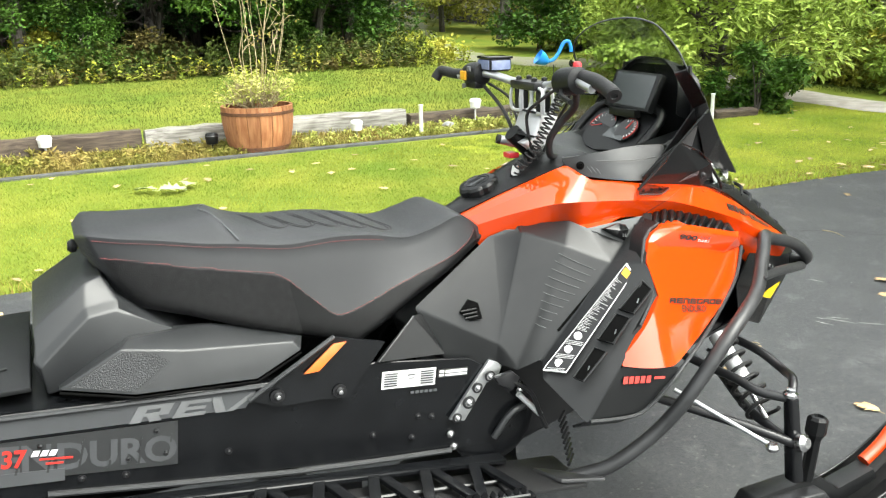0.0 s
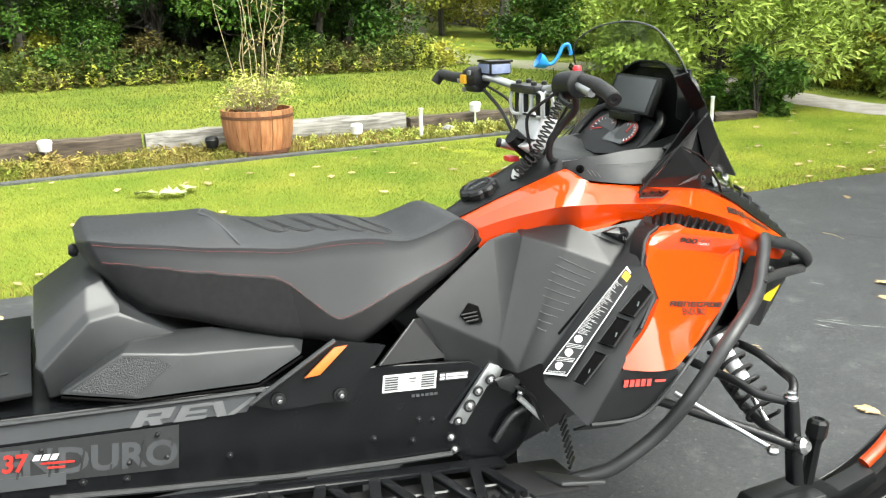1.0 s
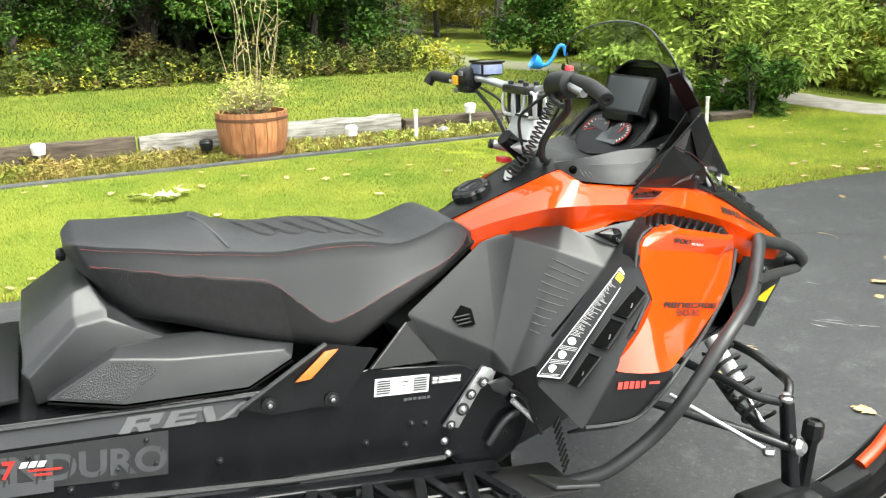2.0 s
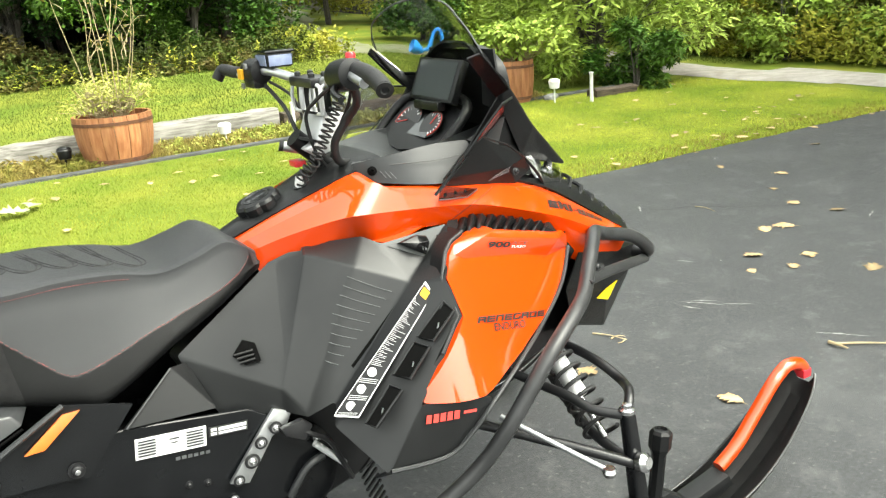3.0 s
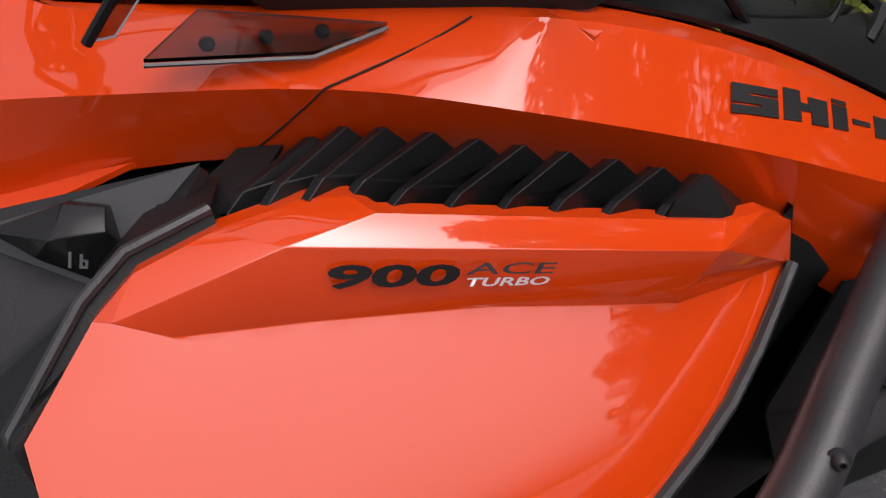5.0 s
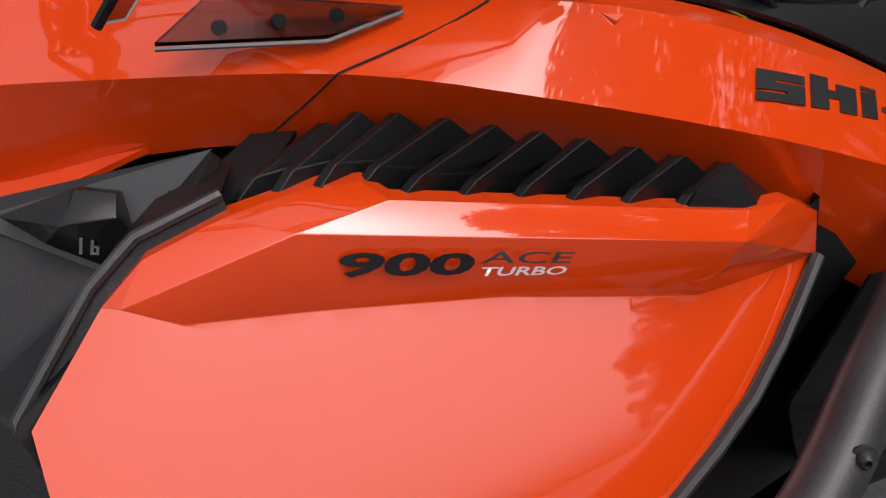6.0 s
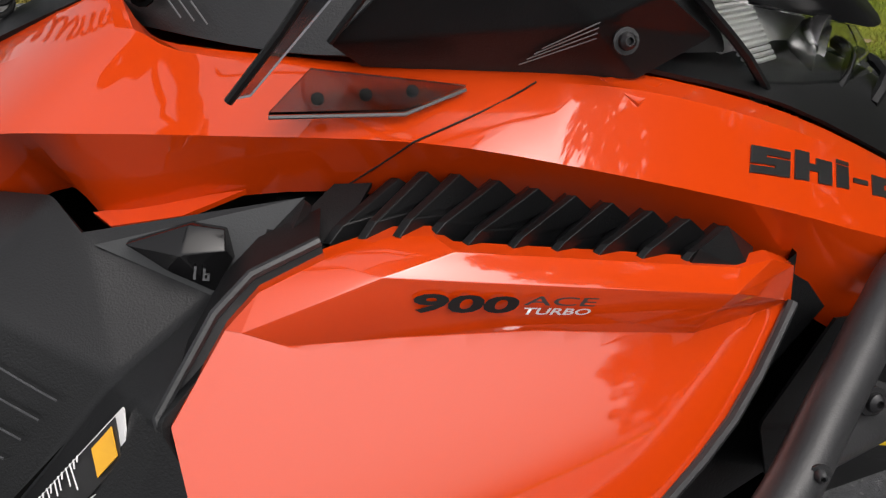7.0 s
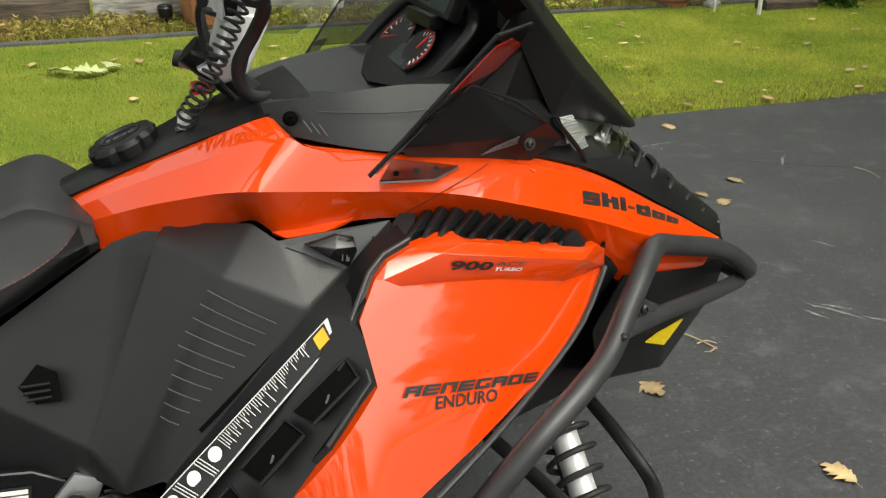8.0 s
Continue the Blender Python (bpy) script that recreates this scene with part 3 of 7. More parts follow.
def again(ob, x, y, turn, size=1.0):
    c = copy_thing(ob, pose(x, y, rise(x, y) - 0.02, 0, 0, turn))
    c.scale = (size, size, size)
    return c


WOODS = "trees of the wood"
maple = plant("maple_tree", "leafy green maple at the wood's edge", "tree", (-4.0, 15.5), 7.5, 2.3, 1.5, 17000, 0.12, 0.045, LEAF_MID, 11, 0.11, 44, 1, WOODS)
dark_maple = plant("maple_tree", "green maple in the wood, deep shade in its leaf colour", "tree", (-1.2, 17.5), 8.5, 2.6, 1.7, 17000, 0.13, 0.05, LEAF_SHADED, 12, 0.13, 46, 1, WOODS)
ash_tree = plant("ash_tree", "green ash sapling at the wood's edge", "tree", (2.2, 14.6), 5.0, 1.8, 0.7, 11000, 0.11, 0.035, LEAF_MID, 13, 0.06, 36, 2, WOODS)
pale_maple = plant("maple_tree", "pale yellow-green maple at the wood's sunny edge", "tree", (9.2, 21.0), 6.5, 2.2, 0.6, 13000, 0.13, 0.045, LEAF_YELLOW, 14, 0.09, 44, 1, WOODS)
rng = np.random.default_rng(5)
for x, y, k, s in ((-7, 15.5, 1, 1), (-9.5, 16.5, 0, 1.1), (0.4, 15.4, 0, 0.9), (1.6, 17, 1, 1.0), (3.6, 15.2, 0, 0.75), (4.4, 16.8, 1, 0.9), (-2.6, 14.4, 2, 0.7), (-5.5, 18, 1, 1.1),
                   (-3.2, 20, 1, 1.2), (0.6, 20.5, 1, 1.2), (3.2, 20, 1, 1.1), (5.4, 19.5, 0, 1.1), (6.2, 24, 1, 1.3), (-7.5, 22, 1, 1.3), (-12, 18, 1, 1.2), (9.5, 32, 3, 1.1), (13, 33, 3, 1.2), (11.6, 24.5, 3, 0.9), (5.6, 28, 3, 1.0), (16, 29, 3, 1.2),
                   (10.8, 20, 3, 0.7), (12.8, 18.5, 3, 0.9), (13.5, 24, 3, 1.2), (15, 17, 3, 1.0), (14.5, 13.5, 0, 1.0), (12.5, 11.5, 3, 0.8), (14, 9.5, 0, 0.9), (13, 7.2, 3, 0.8), (14.5, 5.2, 0, 0.9),
                   (12.6, 3.2, 0, 0.75), (15.5, 2.0, 1, 1.0), (17, 8, 1, 1.2), (18, 12, 1, 1.3), (17, 24, 0, 1.3), (7.5, 36, 3, 1.3), (4.5, 33, 1, 1.3), (19, 5, 1, 1.2), (17, -1, 0, 1.2)):
    again((maple, dark_maple, ash_tree, pale_maple)[k], x, y, rng.uniform(0, 360), s * rng.uniform(0.9, 1.1))
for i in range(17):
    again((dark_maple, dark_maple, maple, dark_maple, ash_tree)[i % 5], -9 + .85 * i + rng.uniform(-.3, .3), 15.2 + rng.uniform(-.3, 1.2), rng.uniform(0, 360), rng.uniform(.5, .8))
# trees behind the viewer, mirrored in the glossy panels
for x, y, k, s in ((14.5, -4.8, 0, 1.15), (17, -5.2, 1, 1.3), (13.5, -2.5, 1, 1.1), (12.4, -4.0, 1, 1.0), (12.2, -2.6, 1, 1.0), (16, -3.4, 1, 1.3), (15.2, -5.4, 2, 1.4), (12.6, -4.6, 2, 1.2), (19, -6.6, 1, 1.3), (32, -17, 1, 1.3), (32, -19.5, 1, 1.15), (31, -21.8, 1, 0.9), (36, -18, 1, 1.6), (37, -21, 1, 1.4), (10, -35, 1, 1.15), (12.5, -33, 0, 1.1), (0, -37, 1, 1.0), (-4, -36, 0, 0.9), (-14, -33, 0, 1.0), (-18, -30, 1, 1.0), (11.0, -1.5, 1, 0.75), (11.5, -4.2, 0, 0.8), (13.5, 1.0, 1, 0.8), (39, -26, 0, 0.7), (16, -34, 1, 0.8), (4, -38, 0, 0.9), (-8, -36, 1, 0.9), (-22, -28, 1, 1.0), (-26, -10, 0, 1.0), (-24, 4, 1, 1.1), (-18, 12, 0, 1.1)):
    again((maple, dark_maple, ash_tree)[k], x, y, rng.uniform(0, 360), s)

# tall oak whose crown hangs over the driveway, mirrored in the paint
rng = np.random.default_rng(77)
oak = thing("oak_tree", "tall oak with a high crown beside the driveway", "tree")
bm = bmesh.new()
limb(bm, (0, 0, -0.1), (-.4, 1.6, 5.2), 0.30, 0.20, rng, 0.04)
limb(bm, (-.4, 1.6, 5.1), (-1.6, 3.2, 8.2), 0.18, 0.06, rng, 0.05)
centres, radii = [], []
for k in range(40):
    c = Vector((-1.3 + rng.uniform(-1.9, 2.8), 3.2 + rng.uniform(-3.0, 2.6), 7.6 + rng.uniform(-1.6, 1.6)))
    limb(bm, Vector((-.4, 1.6, 5.2)).lerp(Vector((-1.6, 3.2, 8.2)), rng.uniform(0.1, 1)), c, 0.05, 0.01, rng, 0.1)
    centres.append(tuple(c)), radii.append(rng.uniform(0.6, 1.1))
part("trunk", bm, BARK, oak)
v, f = leaf_cloud(rng, centres, radii, 15000, 0.20, 0.075)
quads("crown", v.tolist(), f.tolist(), LEAF_MID, oak)
oak.location = (9.5, -4.6, 0)

# bare trunks that stand clear of the leaves
for x, y, h, r, lean in ((-1.75, 14.8, 6, 0.13, 0.2), (0.3, 16.5, 6, 0.07, -0.1), (9.6, 18.2, 6, 0.16, 0.25), (-4.9, 15.6, 6, 0.09, 0.1), (-6.2, 16.4, 7, 0.12, 0.2), (-3.4, 17.0, 7, 0.08, -0.2), (-2.6, 18.5, 7, 0.1, 0.1), (-0.6, 18.0, 7, 0.09, -0.1), (1.3, 17.8, 7, 0.1, 0.2), (2.6, 18.6, 7, 0.08, 0.1), (-7.6, 18, 7, 0.11, 0), (3.8, 17.4, 7, 0.07, 0.2)):
    t = thing("bare_trunk", "grey bare tree trunk at the wood's edge", "tree trunk")
    bm = bmesh.new()
    limb(bm, (0, 0, -0.1), (lean, 0.1, h), r, r * 0.55, rng, 0.03)
    part("trunk", bm, BARK, t)
    t.location = (x, y, rise(x, y))

def weeds(name, label, x0, x1, y_at, depth, height, stalks, leaf, seed, length=0.07, width=0.014):
    """A ragged belt of tall weeds: thin stalks set with narrow leaves, of uneven height."""
    rng = np.random.default_rng(seed)
    x = rng.uniform(x0, x1, stalks)
    y = np.array([y_at(a) for a in x]) + rng.uniform(-depth, depth, stalks)
    h = height * rng.uniform(.35, 1.0, stalks) * np.array([.65 + .5 * abs(noise.noise((a * .9, seed, 0))) * 1.6 for a in x])
    k = np.repeat(np.arange(stalks), 16)
    f = rng.uniform(.1, 1.0, len(k))
    lean = rng.normal(size=(stalks, 2)) * .16
    p = np.stack([x[k] + lean[k, 0] * h[k] * f, y[k] + lean[k, 1] * h[k] * f, np.array([rise(a, b) for a, b in zip(x, y)])[k] + h[k] * f], 1)
    a = rng.normal(size=(len(k), 3)) * np.array([1, 1, .5]) + np.array([0, 0, .25])
    a /= np.linalg.norm(a, axis=1)[:, None]
    side = np.cross(a, rng.normal(size=(len(k), 3)))
    side /= np.linalg.norm(side, axis=1)[:, None] + 1e-6
    L, W = length * rng.uniform(.5, 1.4, len(k))[:, None], width * rng.uniform(.6, 1.3, len(k))[:, None]
    v = np.stack([p, p + a * L * .5 + side * W, p + a * L, p + a * L * .5 - side * W], 1).reshape(-1, 3)
    tagged(quads(name, v.tolist(), np.arange(len(v)).reshape(-1, 4).tolist(), leaf), label, "weeds", kind="stuff")


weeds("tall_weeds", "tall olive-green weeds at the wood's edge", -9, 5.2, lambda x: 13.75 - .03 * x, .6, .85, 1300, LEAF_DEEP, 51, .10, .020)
weeds("tall_weeds", "yellowing goldenrod and weeds at the wood's edge", -9, 5.4, lambda x: 13.35 - .03 * x, .4, .55, 300, LEAF_YELLOW, 52, .08, .014)
weeds("tall_weeds", "rusty brown bracken at the wood's edge", -9, 5.4, lambda x: 13.5 - .03 * x, .45, .42, 420, LEAF_RUST, 53, .10, .020)
weeds("tall_weeds", "yellow-green weeds beside the climbing track", 5.2, 6.2, lambda x: 15.5, 2.2, .7, 500, LEAF_YELLOW, 54, .10, .02)
weeds("tall_weeds", "mixed yellow-green weeds beyond the gravel lane", 9.3, 11.2, lambda x: 6.0, 4.5, .8, 2400, LEAF_YELLOW, 55, .09, .018)
weeds("bed_greens", "low green weeds along the timbers", .75, 3.9, lambda x: 6.45, .32, .14, 240, PALE_WEED, 56, .05, .012)
weeds("bed_greens", "dry yellow-brown weeds along the timbers", -4, .1, lambda x: 6.45, .32, .16, 520, DRY_GRASS, 57, .06, .009)

SHRUBS = "shrubs along the wood"
shrub_a = plant("shrub", "green leafy undergrowth at the lawn's edge", "shrub", (-3.0, 15.2), 1.15, 0.85, 0.08, 5200, 0.08, 0.026, LEAF_MID, 21, 0.018, 22, 4, SHRUBS)
shrub_b = plant("shrub", "yellow-green undergrowth at the lawn's edge", "shrub", (-1.4, 15.1), 0.8, 0.8, 0.06, 5000, 0.075, 0.022, LEAF_YELLOW, 22, 0.014, 20, 4, SHRUBS)
shrub_c = plant("shrub", "rust-coloured ferny undergrowth at the lawn's edge", "shrub", (0.2, 14.3), 0.65, 0.7, 0.05, 2600, 0.10, 0.025, LEAF_RUST, 23, 0.012, 18, 4, SHRUBS)
shrub_d = plant("shrub", "light green weedy bush beside the gravel lane", "shrub", (9.6, 6.2), 1.2, 0.8, 0.06, 3600, 0.10, 0.03, LEAF_LIGHT, 24, 0.016, 22, 4, SHRUBS)
for i in range(10):
    x = -7.5 + 1.3 * i + rng.uniform(-0.4, 0.4)
    again((shrub_a, shrub_a, shrub_c, shrub_a, shrub_b, shrub_a, shrub_c)[i % 7], x, 14.2 - 0.03 * x + rng.uniform(-0.3, 0.4), rng.uniform(0, 360), rng.uniform(0.5, 0.85))
for i in range(16):
    x = -8.5 + 0.95 * i
    again((dark_maple, maple)[i % 3 == 0], x, 25.5 + rng.uniform(-1, 1.5), rng.uniform(0, 360), rng.uniform(1.0, 1.3))
shrub_e = plant("shrub", "undergrowth beneath the trees, shade in its leaf colour", "shrub", (-2.0, 17.8), 1.3, 0.9, 0.08, 2600, 0.12, 0.04, LEAF_SHADED, 25, 0.018, 20, 4, SHRUBS)
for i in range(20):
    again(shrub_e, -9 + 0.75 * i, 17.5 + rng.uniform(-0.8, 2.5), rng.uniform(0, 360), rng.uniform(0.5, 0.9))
for i in range(12):
    again((shrub_a, shrub_e)[i % 2], 3.6 + rng.uniform(-0.8, 2.2), 16 + 0.9 * i, rng.uniform(0, 360), rng.uniform(1.0, 1.6))
for i in range(18):
    f = i / 17
    again((shrub_d, shrub_b, shrub_d, shrub_d, shrub_c)[i % 5], 9.7 + 1.0 * f + rng.uniform(-0.3, 0.5), 10 - 8.5 * f, rng.uniform(0, 360), rng.uniform(0.7, 1.15))
for i in range(9):
    again((shrub_a, shrub_d, shrub_b)[i % 3], 8.8 + 0.9 * i, 15.5 - 0.6 * i + rng.uniform(-0.6, 0.6), rng.uniform(0, 360), rng.uniform(0.9, 1.4))
for i in range(8):
    again((shrub_b, shrub_c, shrub_a)[i % 3], 5.0 + 0.25 * rng.uniform(-1, 1), 14.2 + 1.2 * i, rng.uniform(0, 360), rng.uniform(0.35, 0.6))

willow = plant("willow_bush", "large light green willow bush beside the lawn", "bush", (6.9, 7.3), 3.6, 1.5, 0.35, 26000, 0.14, 0.021, LEAF_LIGHT, 31, 0.05, 60, 5)
plant("bush", "low green bush at the bed's end", "bush", (6.35, 5.9), 0.75, 0.55, 0.05, 3600, 0.10, 0.02, LEAF_MID, 32, 0.014, 20, 4)
plant("willow_bush", "tall light green willow bush behind the lawn", "bush", (8.8, 9.6), 3.6, 1.6, 0.3, 18000, 0.14, 0.022, LEAF_LIGHT, 33, 0.05, 50, 5)


# ---- planting bed: timbers, barrels, lamps ----
def timber(x0, x1, y, h, mat, label, seed, z=0.0, yaw=0.0):
    rng = np.random.default_rng(seed)
    bm = bmesh.new()
    n = max(3, int((x1 - x0) / 0.12))
    rows = []
    for i in range(n + 1):
        x = x0 + (x1 - x0) * i / n
        zb = rise(x, y) + z
        j = rng.normal(size=8) * 0.006
        rows.append([bm.verts.new((x, y - 0.08 + j[0], zb - 0.02)), bm.verts.new((x, y - 0.085 + j[1], zb + h * 0.85 + j[2])), bm.verts.new((x, y - 0.06 + j[3], zb + h + j[4])),
                     bm.verts.new((x, y + 0.06 + j[5], zb + h + j[6])), bm.verts.new((x, y + 0.085, zb + h * 0.85)), bm.verts.new((x, y + 0.08, zb - 0.02))])
    for a, b in zip(rows, rows[1:]):
        for k in range(5):
            bm.faces.new((a[k], a[k + 1], b[k + 1], b[k]))
    bm.faces.new(rows[0]), bm.faces.new(rows[-1][::-1])
    ob = part("landscape_timber", bm, mat)
    return tagged(ob, label, "timber", "timbers edging the bed")


timber(-6.0, -0.75, 6.9, 0.22, TIMBER, "dark weathered timber along the planting bed", 1)
timber(-4.2, -1.2, 7.1, 0.14, TIMBER, "dark weathered timber lying behind the bed", 2, 0.02)
timber(-0.72, 2.05, 6.85, 0.22, PALE_TIMBER, "pale whitewashed timber along the planting bed", 3)
timber(2.08, 3.9, 6.8, 0.17, TIMBER, "dark weathered timber along the planting bed", 4)
timber(5.5, 6.15, 5.75, 0.10, TIMBER, "dark weathered timber at the bed's end", 5)


def half_barrel(at, r_top, r_bot, h, staves, label):
    t = thing("barrel_planter", label, "planter", "wooden barrel planters")
    for k in range(staves):
        a0, a1 = 2 * math.pi * k / staves + 0.008, 2 * math.pi * (k + 1) / staves - 0.008
        bm = bmesh.new()
        rows = []
        for i in range(7):
            f = i / 6
            r = r_bot + (r_top - r_bot) * f + 0.02 * math.sin(math.pi * f)
            ring = []
            for rr, aa in ((r, a0), (r + 0.002, (a0 + a1) / 2), (r, a1), (r - 0.022, a1), (r - 0.022, a0)):
                ring.append(bm.verts.new((rr * math.cos(aa), rr * math.sin(aa), f * h)))
            rows.append(ring)
        for a, b in zip(rows, rows[1:]):
            for q in range(5):
                bm.faces.new((a[q], a[(q + 1) % 5], b[(q + 1) % 5], b[q]))
        bm.faces.new(rows[0][::-1]), bm.faces.new(rows[-1])
        part("stave", bm, BARREL_WOOD, t, smooth=30)
    for f in (0.12, 0.86):
        r = r_bot + (r_top - r_bot) * f + 0.02 * math.sin(math.pi * f) + 0.004
        part("hoop", lathe([(r - 0.002, 0), (r + 0.003, 0.001), (r + 0.004, 0.03), (r - 0.002, 0.031), (r - 0.006, 0.015)], (0, 0, f * h - 0.015), sides=40), HOOP, t, "rusty iron hoop")
    part("soil", lathe([(0.001, h * 0.86), (r_top * 0.6, h * 0.88), (r_top - 0.022, h * 0.85)], sides=24), SOIL, t)
    t.location = at
    return t


BX, BY = 0.30, 6.35
barrel = half_barrel((BX, BY, rise(BX, BY)), 0.345, 0.28, 0.45, 18, "half-barrel planter of red-brown wooden staves")
half_barrel((4.75, 6.25, rise(4.75, 6.25)), 0.235, 0.195, 0.48, 14, "small red-brown wooden barrel planter in the bed")


def potted(name, label, at, stems, height, n, length, width, leaf, seed, spread, low):
    rng = np.random.default_rng(seed)
    t = thing(name, label, "plant")
    centres, radii = [], []
    for k in range(stems):
        bm = bmesh.new()
        a, r = rng.uniform(0, 6.283), rng.uniform(0.02, 0.2)
        h = height * rng.uniform(0.6, 1)
        b = Vector((math.cos(a) * r * 0.6, math.sin(a) * r * 0.6, 0))
        e = Vector((math.cos(a) * (r + spread * 0.5), math.sin(a) * (r + spread * 0.5), h))
        limb(bm, b, e, 0.005, 0.0015, rng, 0.08)
        for q in range(4):
            f = rng.uniform(0.35, 0.95)
            c = b.lerp(e, f)
            d = c + Vector((rng.normal() * 0.12, rng.normal() * 0.12, rng.uniform(0.05, 0.25)))
            limb(bm, c, d, 0.004, 0.0015, rng, 0.08)
            centres.append(tuple(d)), radii.append(0.08)
        part("stem", bm, TWIG, t)
    v, f = leaf_cloud(rng, centres, radii, n, length, width)
    quads("leaves", v.tolist(), f.tolist(), leaf, t)
    t.location = at
    return t


potted("dead_shrub", "tall bare yellowed shrub growing in the barrel", (BX, BY, rise(BX, BY) + 0.39), 10, 1.9, 200, 0.045, 0.012, DRY_GRASS, 41, 0.40, 0.5)
potted("barrel_weeds", "yellow-green weeds filling the barrel", (BX, BY, rise(BX, BY) + 0.39), 46, 0.17, 1100, 0.06, 0.009, PALE_WEED, 42, 0.16, 0.0)
potted("trailing_plant", "yellow-green plant spilling over the small barrel", (4.85, 6.3, rise(4.75, 6.35) + 0.42), 56, 0.30, 3200, 0.085, 0.03, LEAF_LIGHT, 43, 0.50, 0.0)


def path_lamp(at, h, label, dark=False):
    t = thing("path_lamp", label, "garden lamp", "solar lamps in the bed")
    part("stake", rod((0, 0, -0.02), (0, 0, h), 0.009), BLACK_PLASTIC if dark else WHITE_PAINT, t)
    part("head", lathe([(0.02, h - 0.03), (0.055, h - 0.02), (0.065, h + 0.05), (0.06, h + 0.075), (0.03, h + 0.085)], sides=20), BLACK_PLASTIC if dark else WHITE_PAINT, t)
    part("cap", lathe([(0.066, h + 0.05), (0.07, h + 0.055), (0.05, h + 0.082), (0.01, h + 0.09)], sides=20), DARK_STEEL if dark else WHITE_PAINT, t)
    t.location = (at[0], at[1], rise(*at))
    return t


path_lamp((-1.62, 6.72), 0.17, "white plastic solar lamp in the bed")
path_lamp((1.35, 6.45), 0.12, "white plastic solar lamp before the timber")
path_lamp((2.85, 6.65), 0.22, "white plastic solar lamp behind the timber")
path_lamp((-0.15, 6.4), 0.12, "dark plastic solar lamp beside the barrel", True)
path_lamp((4.95, 5.75), 0.2, "white plastic solar lamp near the small barrel")
for x, y, h in ((2.0, 6.25, 0.33), (5.28, 5.5, 0.33)):
    ob = part("white_stake", joined(rod((0, 0, -0.03), (0, 0, h), 0.02, 12), lathe([(0.026, h), (0.026, h + 0.012), (0.004, h + 0.016)], sides=12)), WHITE_PAINT)
    ob.location = (x, y, rise(x, y))
    tagged(ob, "white painted stake standing in the bed", "stake", "white stakes")

# blue toy on a stake beyond the bed
t = thing("blue_spinner", "blue plastic garden ornament on a thin stake", "ornament")
bx, by = 3.95, 6.75
part("stake", rod((0, 0, -0.03), (0, 0, 0.62), 0.005, 8), DARK_STEEL, t)
part("cup", lathe([(0.012, 0), (0.05, 0.03), (0.085, 0.11), (0.09, 0.15), (0.085, 0.15), (0.045, 0.035), (0.004, 0.01)], (-0.06, 0.02, 0.64), (-0.8, 0.2, 0.5), 18), BLUE_PLASTIC, t)
part("arm", tube([(-0.06, 0.02, 0.66), (0.0, 0, 0.68), (0.06, -0.02, 0.76), (0.11, -0.03, 0.86), (0.17, -0.05, 0.88), (0.2, -0.06, 0.8), (0.2, -0.06, 0.76)], 0.022, 5, 10), BLUE_PLASTIC, t)
t.location = (bx, by, rise(bx, by))

# fieldstones behind the bed
for k, (x, y, s) in enumerate(((2.45, 6.5, 0.09), (5.1, 6.0, 0.08), (9.6, 4.2, 0.12), (5.2, 6.1, 0.06))):
    bm = bmesh.new()
    bmesh.ops.create_icosphere(bm, subdivisions=3, radius=s)
    for v in bm.verts:
        v.co *= 1 + 0.3 * noise.noise(v.co * 9 + Vector((k, 0, 0)))
        v.co.z *= 0.7
    ob = part("stone", bm, PUTTY)
    ob.location = (x, y, rise(x, y) + s * 0.4)
    tagged(ob, "pale rounded fieldstone lying in the bed", "stone", "stones")


# ---- litter on the driveway and lawn ----
def oak_leaf(seed):
    rng = np.random.default_rng(seed)
    bm = bmesh.new()
    left, right = [], []
    lobes = [0.012, 0.05, 0.03, 0.075, 0.04, 0.085, 0.045, 0.06, 0.02, 0.028, 0.004]
    n = len(lobes)
    mid = []
    for i, w in enumerate(lobes):
        f = i / (n - 1)
        z = 0.018 * math.sin(f * 3.1) + rng.normal() * 0.004
        mid.append(bm.verts.new((f * 0.2 - 0.1, 0.01 * math.sin(f * 4), z)))
        left.append(bm.verts.new((f * 0.2 - 0.1 + 0.02 * (i % 2), w * rng.uniform(0.7, 1.1), z + rng.uniform(0.0, 0.022))))
        right.append(bm.verts.new((f * 0.2 - 0.1 + 0.02 * (i % 2), -w * rng.uniform(0.7, 1.1), z + rng.uniform(0.0, 0.022))))
    for s in (left, right):
        for i in range(n - 1):
            bm.faces.new((mid[i], mid[i + 1], s[i + 1], s[i]))
    tube([(-0.1, 0, 0.002), (-0.15, 0.012, 0.004)], 0.0018, 1, 5, bm)
    return finish(bm, "fallen_leaf", 60)


leaf_meshes = [oak_leaf(k) for k in range(5)]
for me in leaf_meshes:
    me.materials.append(FALLEN_LEAF)
FIXED = ((2.71, 1.14, .9), (2.83, 1.11, 1.1), (2.29, .88, 1.0), (2.49, .70, .9), (2.29, .64, .7), (2.53, .38, .95), (2.09, .73, .6), (.97, -.09, .85), (.74, .39, .85), (3.91, 1.95, .9), (3.51, 1.70, .7), (3.29, 1.39, .9), (3.32, 1.11, .8),
         (2.13, 1.80, .8), (2.37, 2.70, .95), (5.6, 2.9, .8), (4.95, 2.42, .7), (4.74, 2.97, .9), (3.82, 2.41, .7), (1.89, 1.57, .8), (1.86, 1.69, .7), (-1.95, 2.6, .8), (-1.75, 2.25, .6), (-1.62, 2.9, .8), (3.3, 2.98, .9), (2.7, 3.0, .8), (4.1, 3.02, .8), (5.2, 3.05, .9))
rng = np.random.default_rng(9)
